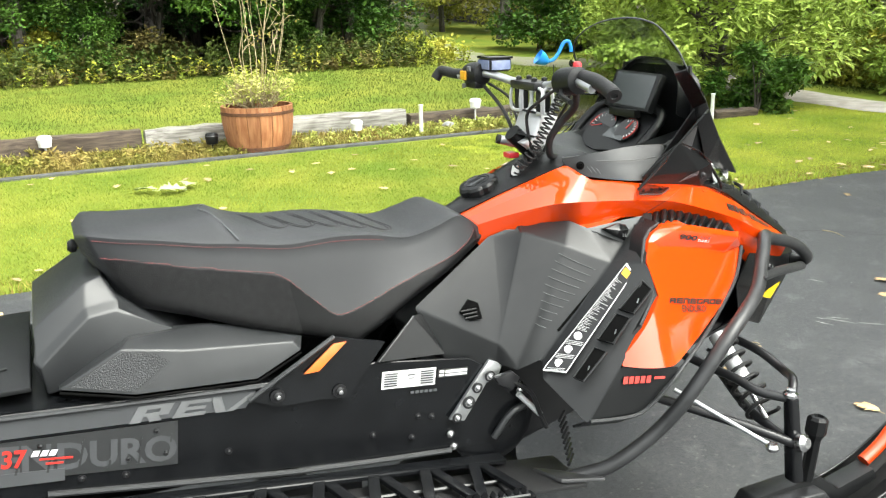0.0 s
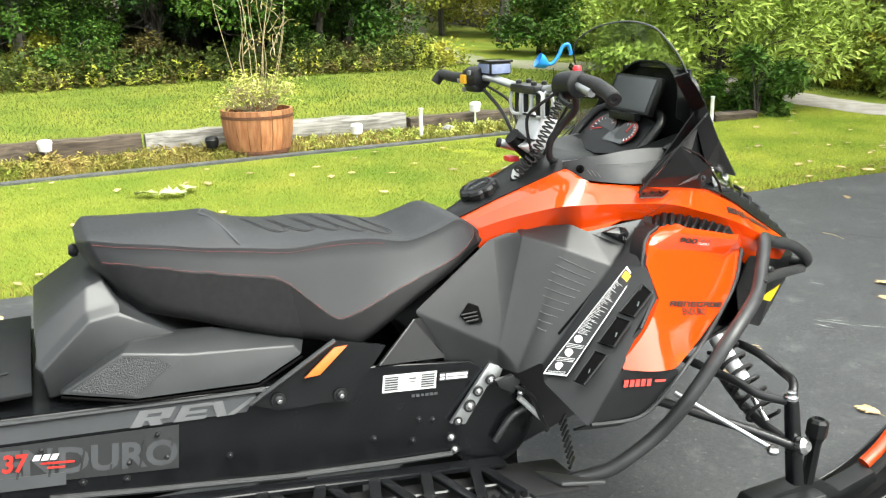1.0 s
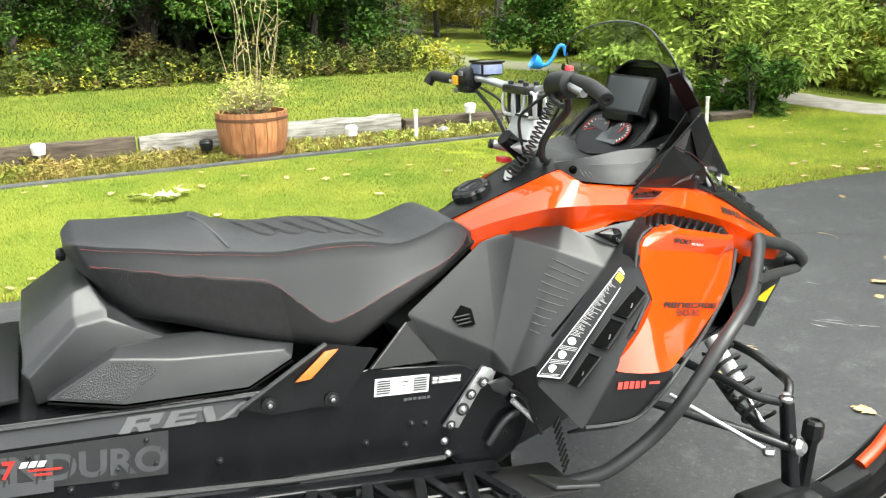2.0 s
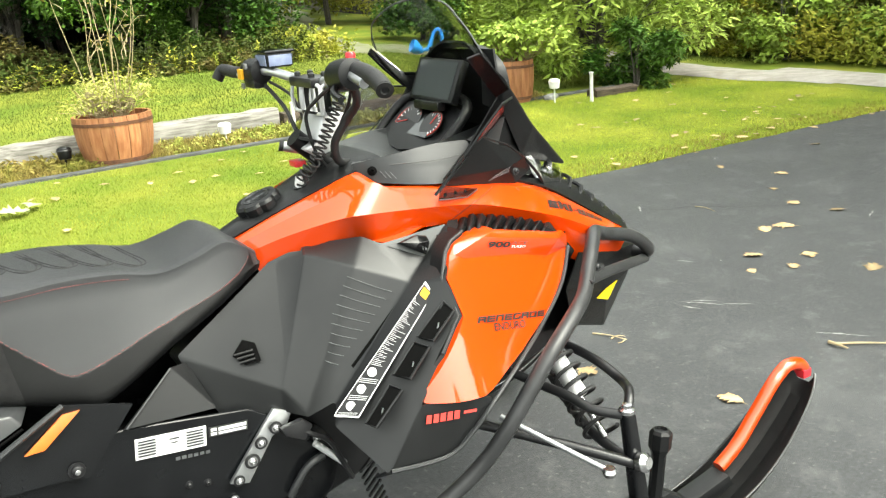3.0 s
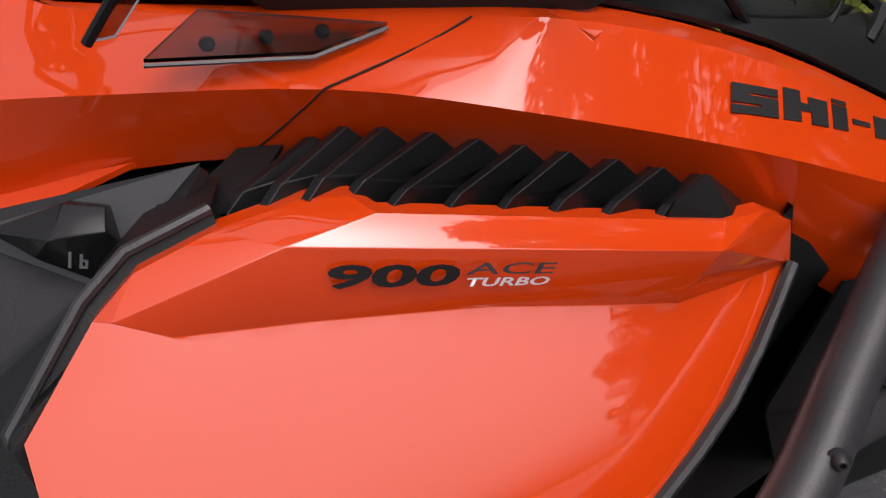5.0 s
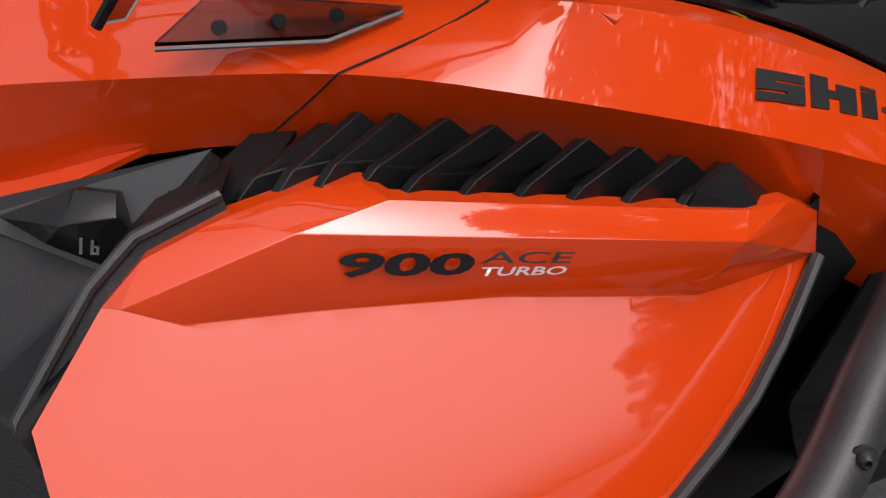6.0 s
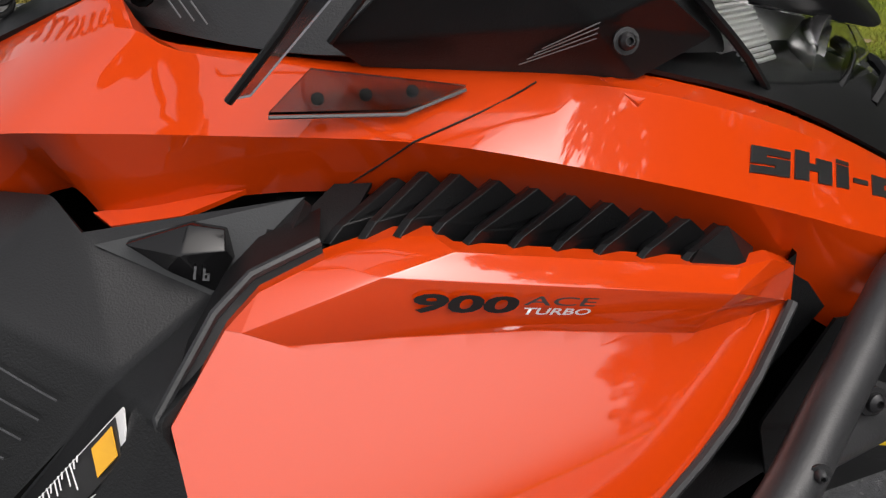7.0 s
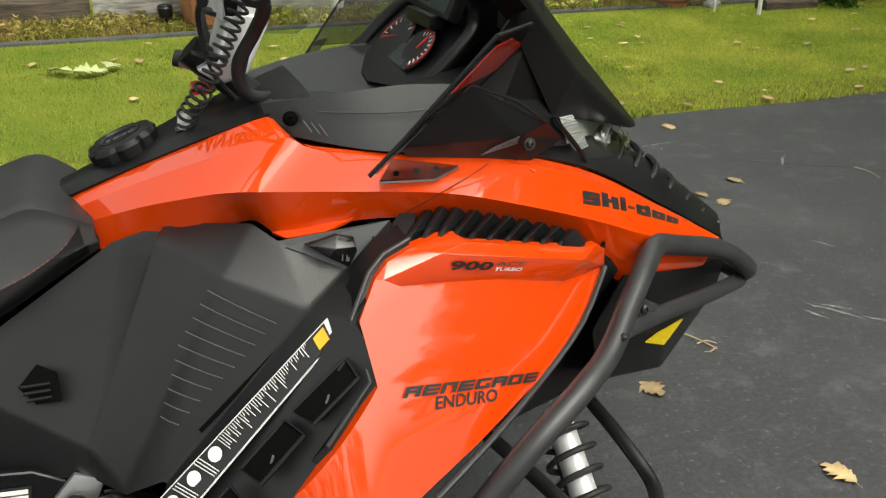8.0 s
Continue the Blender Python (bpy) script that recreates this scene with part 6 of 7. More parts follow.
for no, steps in (((0, 0, 1), [.60 + .009 * i for i in range(28)]), ((1, 0, 0), [-.44 + .014 * i for i in range(42)])):
    for c in steps:
        geom = set(lower) | {e for f in lower for e in f.edges} | {v for f in lower for v in f.verts}
        got = bmesh.ops.bisect_plane(bm, geom=list(geom), plane_co=(c, 0, c), plane_no=no)
        lower = [g for g in got["geom"] if isinstance(g, bmesh.types.BMFace)]
for v in {v for f in lower for v in f.verts}:
    v.co.y = side_y(v.co.x, v.co.z)
creases = [e for e in bm.edges if len(e.link_faces) == 2 and e.calc_face_angle(0) > radians(8) and not all(f in set(lower) for f in e.link_faces)]
bmesh.ops.bevel(bm, geom=creases, offset=0.0025, segments=2, profile=0.5, affect="EDGES", clamp_overlap=True)
outer = [e for e in bm.edges if e.is_boundary]
got = bmesh.ops.extrude_edge_only(bm, edges=outer)
for v in [g for g in got["geom"] if isinstance(g, bmesh.types.BMVert)]:
    v.co.y += 0.016
lip = [e for e in outer if e.is_valid]
bmesh.ops.bevel(bm, geom=lip, offset=0.0022, segments=2, profile=0.5, affect="EDGES", clamp_overlap=True)
both("side_panel", bm, ORANGE, "glossy orange side panel", None, 30)
ring = [Vector(p) for p in RIM.values()]
centre = Vector((-.1, 0, .74))
wide = []
for i, p in enumerate(ring):
    d = ring[(i + 1) % len(ring)] - ring[i - 1]
    o = Vector((-d.z, 0, d.x)).normalized()
    o = o if o.dot(p - centre) > 0 else -o
    wide.append(p + o * 0.009 + Vector((0, .012, 0)))
bm = bmesh.new()
f0 = [bm.verts.new(q) for q in wide]
f1 = [bm.verts.new(q + Vector((0, .05, 0))) for q in wide]
inner = [bm.verts.new(p + Vector((0, .010, 0))) for p in ring]
for i in range(5, len(wide) - 1):
    j = i + 1
    bm.faces.new((f0[i], f0[j], f1[j], f1[i]))
    bm.faces.new((inner[i], inner[j], f0[j], f0[i]))
bmesh.ops.delete(bm, geom=[v for v in bm.verts if not v.link_faces], context="VERTS")
both("side_panel_backing", bm, BLACK_PLASTIC, "black surround of the side panel", None, 50)
both("panel_rim", tube([w + Vector((0, -.003, 0)) for w in wide[15:]], 0.0035, 1, 8), GREY_PLASTIC)


def wrap(me, lift):
    """Lays a flat mesh on the panel's upright band."""
    for v in me.vertices:
        x, z = v.co.x, v.co.z
        z1, y1 = 0.883 - 0.25 * (x + 0.182), -0.345 + 0.1352 * (x + 0.182)
        z0 = 0.8365 - 0.271 * (x + 0.178)
        y0 = side_y(x, z0)
        v.co.y = y0 + (y1 - y0) * (z - z0) / (z1 - z0) - lift
    return me


dirn = Vector((.244, 0, -.061)).normalized()
upn = Vector((.061, 0, .244)).normalized()
part("engine_decal", wrap(fitted("900", .0722, .0150, (-.1684, 0, .8543), dirn, upn, 0.18, 0.035), 0.0012), BLACK_DECAL, sled, "black number decal", 0)
part("engine_decal", wrap(fitted("TURBO", .0500, .0062, (-.0940, 0, .8350), dirn, upn, 0.25, 0.02), 0.0012), WHITE_DECAL, sled, "white lettering decal", 0)
part("engine_decal", wrap(fitted("ACE", .0515, .0082, (-.0922, 0, .8432), dirn, upn, 0.18, 0.01), 0.0012), GREY_DECAL, sled, "grey lettering decal", 0)


dirn2 = Vector((.2303, 0, -.0622)).normalized()
upn2 = Vector((.0622, 0, .2303)).normalized()
on_face = lambda x, z: side_y(x, z) - 0.0016
for k, code in enumerate(("abefgc", "adefg", "abcef", "adefg", "adcef", "abcefg", "abcdef", "adefg")):
    cells = [(x0, x1 - x0, lo, hi, .5) for x0, x1, lo, hi in strokes(code, .0298 * k, .0298 * k + .0262, 0, .0125, .0072, .0032)]
    blocks("panel_block", (-.2670, 0, .7262), dirn2, upn2, cells, BLACK_DECAL, sled, "black lettering block", on_face)
word = fitted("ENDURO", .108, .0160, (-.2190, 0, .6935), dirn2, (.25, 0, 1), 0.0, 0.02)
for v in word.vertices:
    v.co.y = on_face(v.co.x, v.co.z)
part("model_word", word, BLACK_DECAL, sled, "black stencilled word", 0)
spec = [(.016 * k, .012, 0, .017, .2) for k in range(5)] + [(.086, .03, .008, .014, .2)]
blocks("panel_block", (-.447, -.497, .573), Vector((.99, -.1, -.12)), Vector((0, .3, 1)), spec, RED_DECAL, sled, "red lettering block")

# ---- latch ----
both("latch_plate", slab([Vector(COWL[k]).lerp(Vector((-.300, -.265, .880)), .04) + Vector((0, -.002, .001)) for k in ("p1", "p2", "p3")], 0.002), PLATE_GREY, "grey plate under the latch")
LATCH = dict(a=(-.349, -.274, .891), b=(-.306, -.270, .899), c=(-.283, -.270, .893), d=(-.280, -.278, .874), e=(-.295, -.286, .855), f=(-.321, -.283, .871), m=(-.312, -.286, .885), n=(-.283, -.284, .883), o=(-.321, -.289, .877))
for k, (x, y, z) in list(LATCH.items())[:6]:
    LATCH[k.upper()] = (x + (x + .315) * .06, y + .016, z - .004)
both("latch", facets(LATCH, ["a b m", "b c n m", "c d n", "m n d e", "m e f o", "a m o f", "a A B b", "b B C c", "c C D d", "d D E e", "e E F f", "f F A a"], 0, 0.0012), GLOSS_BLACK, "glossy black panel latch")
both("latch_mark", bars((-.306, -.2905, .868), Vector((1, -.05, -.2)), Vector((.1, .4, 1)), [(0, .0016, 0, .009, 0), (.006, .0045, 0, .0015, 0), (.006, .0015, .0015, .008, 0), (.009, .0015, .0015, .005, 0), (.006, .0045, .0038, .005, 0)]), GREY_DECAL)

# ---- bumper tube round the nose ----
BUMPER = [(-.515, -.373, .276), (-.46, -.397, .290), (-.403, -.424, .315), (-.296, -.453, .394), (-.223, -.483, .495), (-.11, -.477, .617), (-.004, -.436, .672), (.068, -.392, .696), (.132, -.336, .734), (.195, -.280, .770),
          (.255, -.223, .779), (.325, -.180, .752), (.452, -.150, .712), (.530, -.136, .660), (.549, -.110, .632), (.555, -.06, .622), (.555, 0, .620)]
both("bumper_tube", tube(BUMPER, 0.0188, 6, 16), TUBE_PAINT, "satin black bumper tube")
both("bumper_brace", tube([(.10, -.365, .715), (.25, -.285, .688), (.40, -.205, .655), (.545, -.11, .615)], 0.0145, 4, 12), TUBE_PAINT)
both("bumper_gusset", slab([(.118, -.335, .735), (.150, -.322, .752), (.205, -.315, .722), (.195, -.322, .706), (.130, -.338, .712)][::-1], 0.006, 0.0015), TUBE_PAINT)
both("bumper_bolt", bolt((.167, -.329, .728), (.2, -1, .2), 0.008), DARK_STEEL)
both("bumper_button", bolt((.098, -.385, .719), (-.2, -1, .15), 0.005), GREY_PLASTIC)
both("bumper_foot", slab([(-.60, -.34, .300), (-.50, -.345, .268), (-.44, -.41, .272), (-.45, -.445, .285), (-.57, -.43, .305)], 0.010, 0.003), TUBE_PAINT, "flat mounting foot of the bumper tube")

# ---- nose below the hood ----
both("nose_cover", facets(dict(a=(.19, -.235, .74), b=(.44, -.112, .66), c=(.56, -.05, .64), d=(.57, 0, .60), e=(.50, 0, .50), f=(.385, -.105, .440), g=(.14, -.262, .56), h=(.12, -.262, .66), i=(.50, -.09, .58), j=(.30, -.22, .60), k=(.40, 0, .44), m=(.55, 0, .70), n=(.1, -.2, .5)),
                          ["a b j h", "h j f g", "b c i j", "j i f", "c d i", "i d e", "i e f", "f e k", "b m d c", "g f k n"], 0.003, 0.005), BLACK_PLASTIC, "black nose cover")
both("nose_reflector", slab([(.250, -.233, .596), (.293, -.228, .580), (.325, -.231, .629), (.272, -.229, .606)], 0.003), YELLOW, "yellow reflective decal")
both("nose_fill", facets(dict(a=(.15, -.205, .80), b=(.19, -.215, .74), c=(.12, -.225, .66), d=(.06, -.265, .70), e=(.10, -.225, .77)), ["a b c d e"], 0.01, 0), BLACK_PLASTIC)

# ---- windshield fairing ----
both("fairing", facets(dict(b=(-.02, -.235, 1.20), c=(.106, -.165, 1.075), d=(.322, -.02, .925), e=(.190, -.075, .965), f=(.078, -.150, 1.004), g=(-.020, -.205, 1.150), i=(.06, -.07, 1.20), j=(.20, 0, 1.07), k=(.33, 0, .93), n=(.085, 0, 1.20), a=(-.10, -.262, 1.272)),
                       ["b c f g", "a b g", "c d e", "c e f", "b i j c", "c j k d", "i n j"], 0.004, 0.006), BLACK_PLASTIC, "matt black windshield fairing")
both("fairing_fill", facets(dict(a=(-.12, -.20, 1.05), b=(-.03, -.215, 1.17), c=(.078, -.145, 1.03), d=(.088, -.140, .990), e=(.11, -.150, .950), f=(-.10, -.19, .975)), ["a b c", "a c e f", "c d e"], 0.003, 0.003), BLACK_PLASTIC)
both("fairing_lower", facets(dict(a=(-.20, -.225, 1.0), b=(-.10, -.245, 1.085), c=(.03, -.228, 1.015), d=(.092, -.168, .968), e=(.02, -.203, .950), f=(-.18, -.205, .978), g=(-.02, -.235, 1.0)), ["a b g", "b c g", "g c d", "g d e", "a g e f"], 0.004, 0.003), BLACK_PLASTIC, "black fairing side")
both("fairing_bolt", bolt((.003, -.228, .985), (.1, -1, .2), 0.0065), DARK_STEEL)
for k in range(4):
    both("engraved_line", tube([(x, -.2365 - .0556 * (x + .02) - .64 * (z - 1), z) for x, z in ((-.070 + .005 * k, .972 + .004 * k), (-.018, .989 + .0042 * k))], 0.0005, 1, 5), LIGHT_DECAL)
both("fairing_rim", tube([(-.20, -.229, 1.002), (-.10, -.249, 1.087), (.03, -.231, 1.017)], 0.0025, 2, 6), BLACK_PLASTIC)
# headlights
for side in (1, -1):
    hl = part("headlight", loft([[(.078, -.158 * side, 1.002), (.14, -.122 * side, .980), (.22, -.070 * side, .954), (.305, -.010 * side, .926)], [(.130, -.152 * side, .945), (.19, -.120 * side, .927), (.26, -.075 * side, .912), (.320, -.012 * side, .904)],
                                 [(.186, -.118 * side, .880), (.23, -.098 * side, .877), (.28, -.064 * side, .877), (.33, -.012 * side, .880)]], 4, 0.003, 3), LENS_CLEAR, sled, "clear headlight lens with a ribbed bright reflector")
    for k in range(22):
        f = k / 21
        p0 = Vector((.084, -.148 * side, .994)).lerp(Vector((.184, -.112 * side, .884)), f)
        part("reflector_rib", rod(p0, p0 + Vector((.050 - .022 * f, .030 * side, -.004)), 0.0023, 6), ALU_DULL, hl)
    part("reflector", lathe([(.010, 0), (.026, .008), (.033, .022), (.034, .030), (.030, .030), (.015, .009)], (.215, -.050 * side, .922), (.75, -.6 * side, -.1), 24), CHROME, hl)
    part("housing", loft([[(.075, -.140 * side, .992), (.15, -.085 * side, .972), (.25, -.0 * side, .950)], [(.176, -.100 * side, .877), (.22, -.06 * side, .876), (.28, -.0 * side, .876)]], 3, 0.004), ALU_DULL, hl, "bright reflector bowl")
    part("headlight_rim", tube([(.078, -.162 * side, 1.000), (.128, -.156 * side, .945), (.184, -.122 * side, .878), (.235, -.100 * side, .872)], 0.004, 3, 6), BLACK_PLASTIC, hl)

# clear windshield: curved sheet with a rolled edge
WS = [[(-.02, -.233, 1.200), (.05, -.08, 1.202), (.08, 0, 1.205), (.05, .08, 1.202), (-.02, .233, 1.200)],
      [(-.095, -.255, 1.275), (-.035, -.12, 1.285), (-.015, 0, 1.290), (-.035, .12, 1.285), (-.095, .255, 1.275)],
      [(-.112, -.240, 1.318), (-.075, -.135, 1.340), (-.06, 0, 1.348), (-.075, .135, 1.340), (-.112, .240, 1.318)],
      [(-.118, -.205, 1.352), (-.105, -.125, 1.388), (-.095, 0, 1.402), (-.105, .125, 1.388), (-.118, .205, 1.352)]]
part("windshield", loft(WS, 6, 0.003, 4), WINDSHIELD_TINT, sled, "smoked clear windshield")
part("windshield_rim", tube([WS[1][0], WS[2][0], WS[3][0], WS[3][1], WS[3][2], WS[3][3], WS[3][4], WS[2][4], WS[1][4]], 0.0022, 5, 6), GREY_DECAL, sled, "pale windshield rim")
# smoked side deflectors
sheet_at = lambda x, z, lift=0.0: Vector((x, 1.012 + .955 * x - 1.07 * z - lift, z))
both("deflector", slab([sheet_at(x, z) for x, z in ((-.205, 1.048), (.030, 1.085), (-.015, 1.165), (-.102, 1.168))], 0.003), FLAP_TINT, "smoked side deflector")
# The hood's reflection in the sheet, laid on as a thin red plate.
part("deflector_reflection", slab([sheet_at(x, z, .0015) for x, z in ((-.150, 1.090), (.014, 1.095), (-.002, 1.128), (-.048, 1.150), (-.090, 1.148))], 0.0010), RED_REFLECTION, sled, "orange hood's reflection painted red on the deflector")
both("deflector_edge", tube([(-.263, -.290, .985), (-.225, -.299, 1.025), (-.18, -.314, 1.08), (-.104, -.337, 1.169), (-.015, -.251, 1.166)], 0.0030, 1, 8), BLACK_PLASTIC)
both("deflector_stem", slab([(-.263, -.288, .985), (-.250, -.283, .985), (-.172, -.300, 1.062), (-.198, -.305, 1.055)], 0.003), FLAP_TINT, "smoked stem of the deflector")
both("deflector_foot", slab([(-.243, -.268, .968), (-.155, -.250, .956), (-.110, -.226, .962), (-.215, -.232, .985)][::-1], 0.003), FLAP_TINT, "smoked foot of the deflector")
both("foot_rim", tube([(-.243, -.270, .967), (-.155, -.252, .955), (-.110, -.228, .961)], 0.0014, 1, 5), GREY_DECAL)
for k in range(3):
    both("foot_clip", lathe([(.0045, 0), (.0045, .002), (.002, .003)], (-.212 + .032 * k, -.245 + .006 * k, .968 - .002 * k), (0, -.8, .6), 10), BLACK_PLASTIC)
both("fairing_fin", loft([[(-.105, -.264, 1.278), (-.065, -.262, 1.235), (-.02, -.248, 1.19)], [(-.125, -.240, 1.268), (-.085, -.232, 1.222), (-.035, -.215, 1.172)]], 4, 0.006), GLOSS_BLACK, "black upright fin")

# ---- dash ----
both("dash_pod", loft([[(-.36, -.11, 1.006), (-.24, -.188, .990), (-.14, -.214, .985), (-.06, -.222, .985)], [(-.372, -.104, 1.048), (-.28, -.140, 1.062), (-.18, -.160, 1.073), (-.10, -.175, 1.072)],
                       [(-.345, -.06, 1.046), (-.25, -.07, 1.042), (-.17, -.08, 1.036), (-.10, -.09, 1.036)], [(-.33, 0, 1.042), (-.24, 0, 1.032), (-.16, 0, 1.026), (-.09, 0, 1.03)]], 4, 0.004), GREY_PLASTIC, "grey dash shroud", None, 22)
both("dash_wing", facets(dict(a=(-.10, -.175, 1.072), b=(-.18, -.160, 1.073), c=(-.10, -.09, 1.036), d=(0, -.10, 1.09), e=(0, -.2, 1.12), f=(-.04, -.22, 1.05)), ["a b c d e", "a e f"], 0.003, 0.003), BLACK_PLASTIC)
both("dash_bolt", bolt((-.335, -.134, 1.030), (-.3, -1, .35), 0.0075), VOID)
both("dash_line", tube([(-.30, -.158, 1.043), (-.2, -.186, 1.040), (-.12, -.20, 1.045)], 0.0012, 3, 5), BLACK_DECAL)
for k in range(3):
    both("engraved_line", tube([(-.318 + .010 * k, -.142 - .006 * k, 1.028 - .002 * k), (-.308 + .010 * k, -.150 - .006 * k, 1.012 - .002 * k)], 0.0007, 1, 5), LIGHT_DECAL)
# cluster
gaxis = Vector((-.75, -.05, .66)).normalized()
cluster = part("instrument_panel", facets(dict(a=(-.16, .17, 1.05), b=(-.06, .165, 1.135), c=(-.03, .05, 1.145), d=(-.04, -.075, 1.125), e=(-.13, -.08, 1.045), f=(-.17, .04, 1.035)), ["a b c d e f"], 0.02, 0), BLACK_PLASTIC, sled, "instrument panel with two round dials")
part("cluster_hood", tube([(-.16, .18, 1.05), (-.06, .175, 1.14), (-.02, .05, 1.155), (-.03, -.085, 1.135), (-.12, -.10, 1.05)], 0.013, 5, 10), BLACK_PLASTIC, cluster)
du = Vector((.10, -.005, .10)).normalized()
dr = gaxis.cross(du).normalized() * -1
for cx, rr, a0, a1 in ((.055, .052, -150, 60), (-.062, .040, -30, 150)):
    c = Vector((-.098, .045 + cx, 1.0925)) + gaxis * 0.0015
    part("dial", lathe([(rr, 0), (rr, .002), (.001, .002)], c, gaxis, 28), BLACK_DECAL, cluster)
    ring = [c + gaxis * .003 + (dr * math.sin(radians(g)) + du * math.cos(radians(g))) * rr * .92 for g in range(a0, a1 + 1, 10)]
    part("dial_ring", tube(ring, 0.0016, 1, 5), RED_DECAL, cluster)
    bm = bmesh.new()
    for g in range(a0, a1 + 1, 18):
        w = dr * math.sin(radians(g)) + du * math.cos(radians(g))
        tube([c + gaxis * .003 + w * rr * .66, c + gaxis * .003 + w * rr * .84], 0.0016, 1, 4, bm)
    part("dial_marks", bm, WHITE_DECAL, cluster)
    w = dr * math.sin(radians(a0 + 40)) + du * math.cos(radians(a0 + 40))
    part("needle", tube([c + gaxis * .004, c + gaxis * .004 + w * rr * .75], 0.002, 1, 5), RED_DECAL, cluster)
part("cluster_display", slab([Vector((-.125, .06, 1.065)) + gaxis * .004, Vector((-.125, -.03, 1.062)) + gaxis * .004, Vector((-.08, -.03, 1.098)) + gaxis * .004, Vector((-.08, .06, 1.1)) + gaxis * .004][::-1], 0.002), SCREEN, cluster)

# tablet display above the cluster
s_tl, s_tr, s_br, s_bl = (Vector(p) for p in ((-.026, .138, 1.252), (-.026, -.070, 1.248), (-.071, -.071, 1.146), (-.071, .136, 1.150)))
display = part("display", slab([s_tl, s_bl, s_br, s_tr], 0.022, 0.004), BLACK_PLASTIC, sled, "black-framed display screen")
mid = (s_tl + s_tr + s_br + s_bl) / 4
sn = (s_bl - s_tl).cross(s_tr - s_tl).normalized()
sn = sn if sn.x < 0 else -sn
part("screen", slab([mid + (p - mid) * .86 + sn * .0015 for p in (s_tl, s_bl, s_br, s_tr)], 0.003), SCREEN, display, "dark blank screen")
part("display_foot", box(-.085, -.06, -.03, .09, 1.125, 1.148, 0.004), BLACK_PLASTIC, display)
part("display_cowl", loft([[(-.005, .175, 1.14), (.0, .165, 1.235), (.01, .10, 1.285), (.012, .03, 1.292), (.01, -.04, 1.285), (0, -.105, 1.235), (-.005, -.115, 1.14)],
                           [(.06, .21, 1.10), (.06, .19, 1.22), (.06, .11, 1.27), (.06, .03, 1.275), (.06, -.05, 1.27), (.06, -.13, 1.22), (.06, -.15, 1.10)]], 5, 0.006, 2), BLACK_PLASTIC, sled, "black hood round the display")
part("display_back", slab([(.03, .2, 1.08), (.03, -.15, 1.08), (.03, -.12, 1.27), (.03, .18, 1.27)], 0.006), BLACK_PLASTIC, sled)

# ---- steering: riser, bar, grips and controls ----
CY = 0.02
steer = part("steering_post", tube([(-.33, CY, 1.0), (-.40, CY, 1.06), (-.455, CY, 1.11)], 0.024, 3, 12), BLACK_PLASTIC, sled, "steering post with a cast aluminium riser")
riser = facets(dict(a=(-.450, CY - .045, 1.085), b=(-.420, CY - .06, 1.10), c=(-.400, CY - .055, 1.160), d=(-.37, CY - .055, 1.166), e=(-.335, CY - .05, 1.155), f=(-.375, CY - .05, 1.075), g=(-.415, CY - .045, 1.06),
                    A=(-.450, CY + .045, 1.085), B=(-.420, CY + .06, 1.10), C=(-.400, CY + .055, 1.160), D=(-.37, CY + .055, 1.166), E=(-.335, CY + .05, 1.155), F=(-.375, CY + .05, 1.075), G=(-.415, CY + .045, 1.06)),
               ["a b c d e f g", "G F E D C B A", "a A B b", "b B C c", "c C D d", "d D E e", "e E F f", "f F G g", "g G A a"], 0, 0.006)
part("riser", riser, ALU_DULL, steer, "cast aluminium riser")
for y in (-.062, .050):
    # each leg of the clamp is an open cage: one window towards the rider, one to the side
    x0, x1, yc = -.415, -.382, CY + y
    face = [(x0 + .004, yc - .022, 1.165), (x0, yc - .026, 1.195), (x0 + .004, yc - .021, 1.226), (x0 + .004, yc + .021, 1.226), (x0, yc + .026, 1.195), (x0 + .004, yc + .022, 1.165)]
    flank = [(x0 + .006, yc - .026, 1.165), (x0 + .004, yc - .029, 1.195), (x0 + .008, yc - .025, 1.226), (x1 - .004, yc - .025, 1.226), (x1, yc - .029, 1.195), (x1 - .006, yc - .026, 1.165)]
    for ring in (face, flank):
        part("riser_window", tube(ring + ring[:1], 0.0044, 3, 8), ALU_DULL, steer, "open frame of the bar clamp")
    part("riser_core", box(x0 + .010, x1 - .002, yc - .020, yc + .022, 1.165, 1.222, 0.004), BLACK_PLASTIC, steer)
part("post_sleeve", rod((-.468, CY + .05, 1.086), (-.385, CY + .02, 1.062), 0.0125, 14, 0.002), ALUMINIUM, steer, "bare aluminium sleeve")
part("sleeve_cap", rod((-.473, CY + .052, 1.0875), (-.464, CY + .049, 1.085), 0.0135, 14, 0.002), RUBBER, steer)
part("clamp", box(-.425, -.36, CY - .066, CY + .066, 1.222, 1.246, 0.008), DARK_STEEL, steer)
for y in (-.04, .04):
    for x in (-.410, -.378):
        part("clamp_bolt", lathe([(.008, 0), (.008, .010), (.004, .013)], (x, CY + y, 1.244), (0, 0, 1), 8), DARK_STEEL, steer)
bar_pts = [(-.462, CY + .30, 1.243), (-.435, CY + .18, 1.255), (-.400, CY + .09, 1.238), (-.392, CY, 1.232), (-.392, CY - .09, 1.238), (-.395, CY - .18, 1.262), (-.405, CY - .30, 1.245)]
part("handlebar", tube(bar_pts, 0.0112, 6, 14), ALUMINIUM, steer, "bare aluminium handlebar")
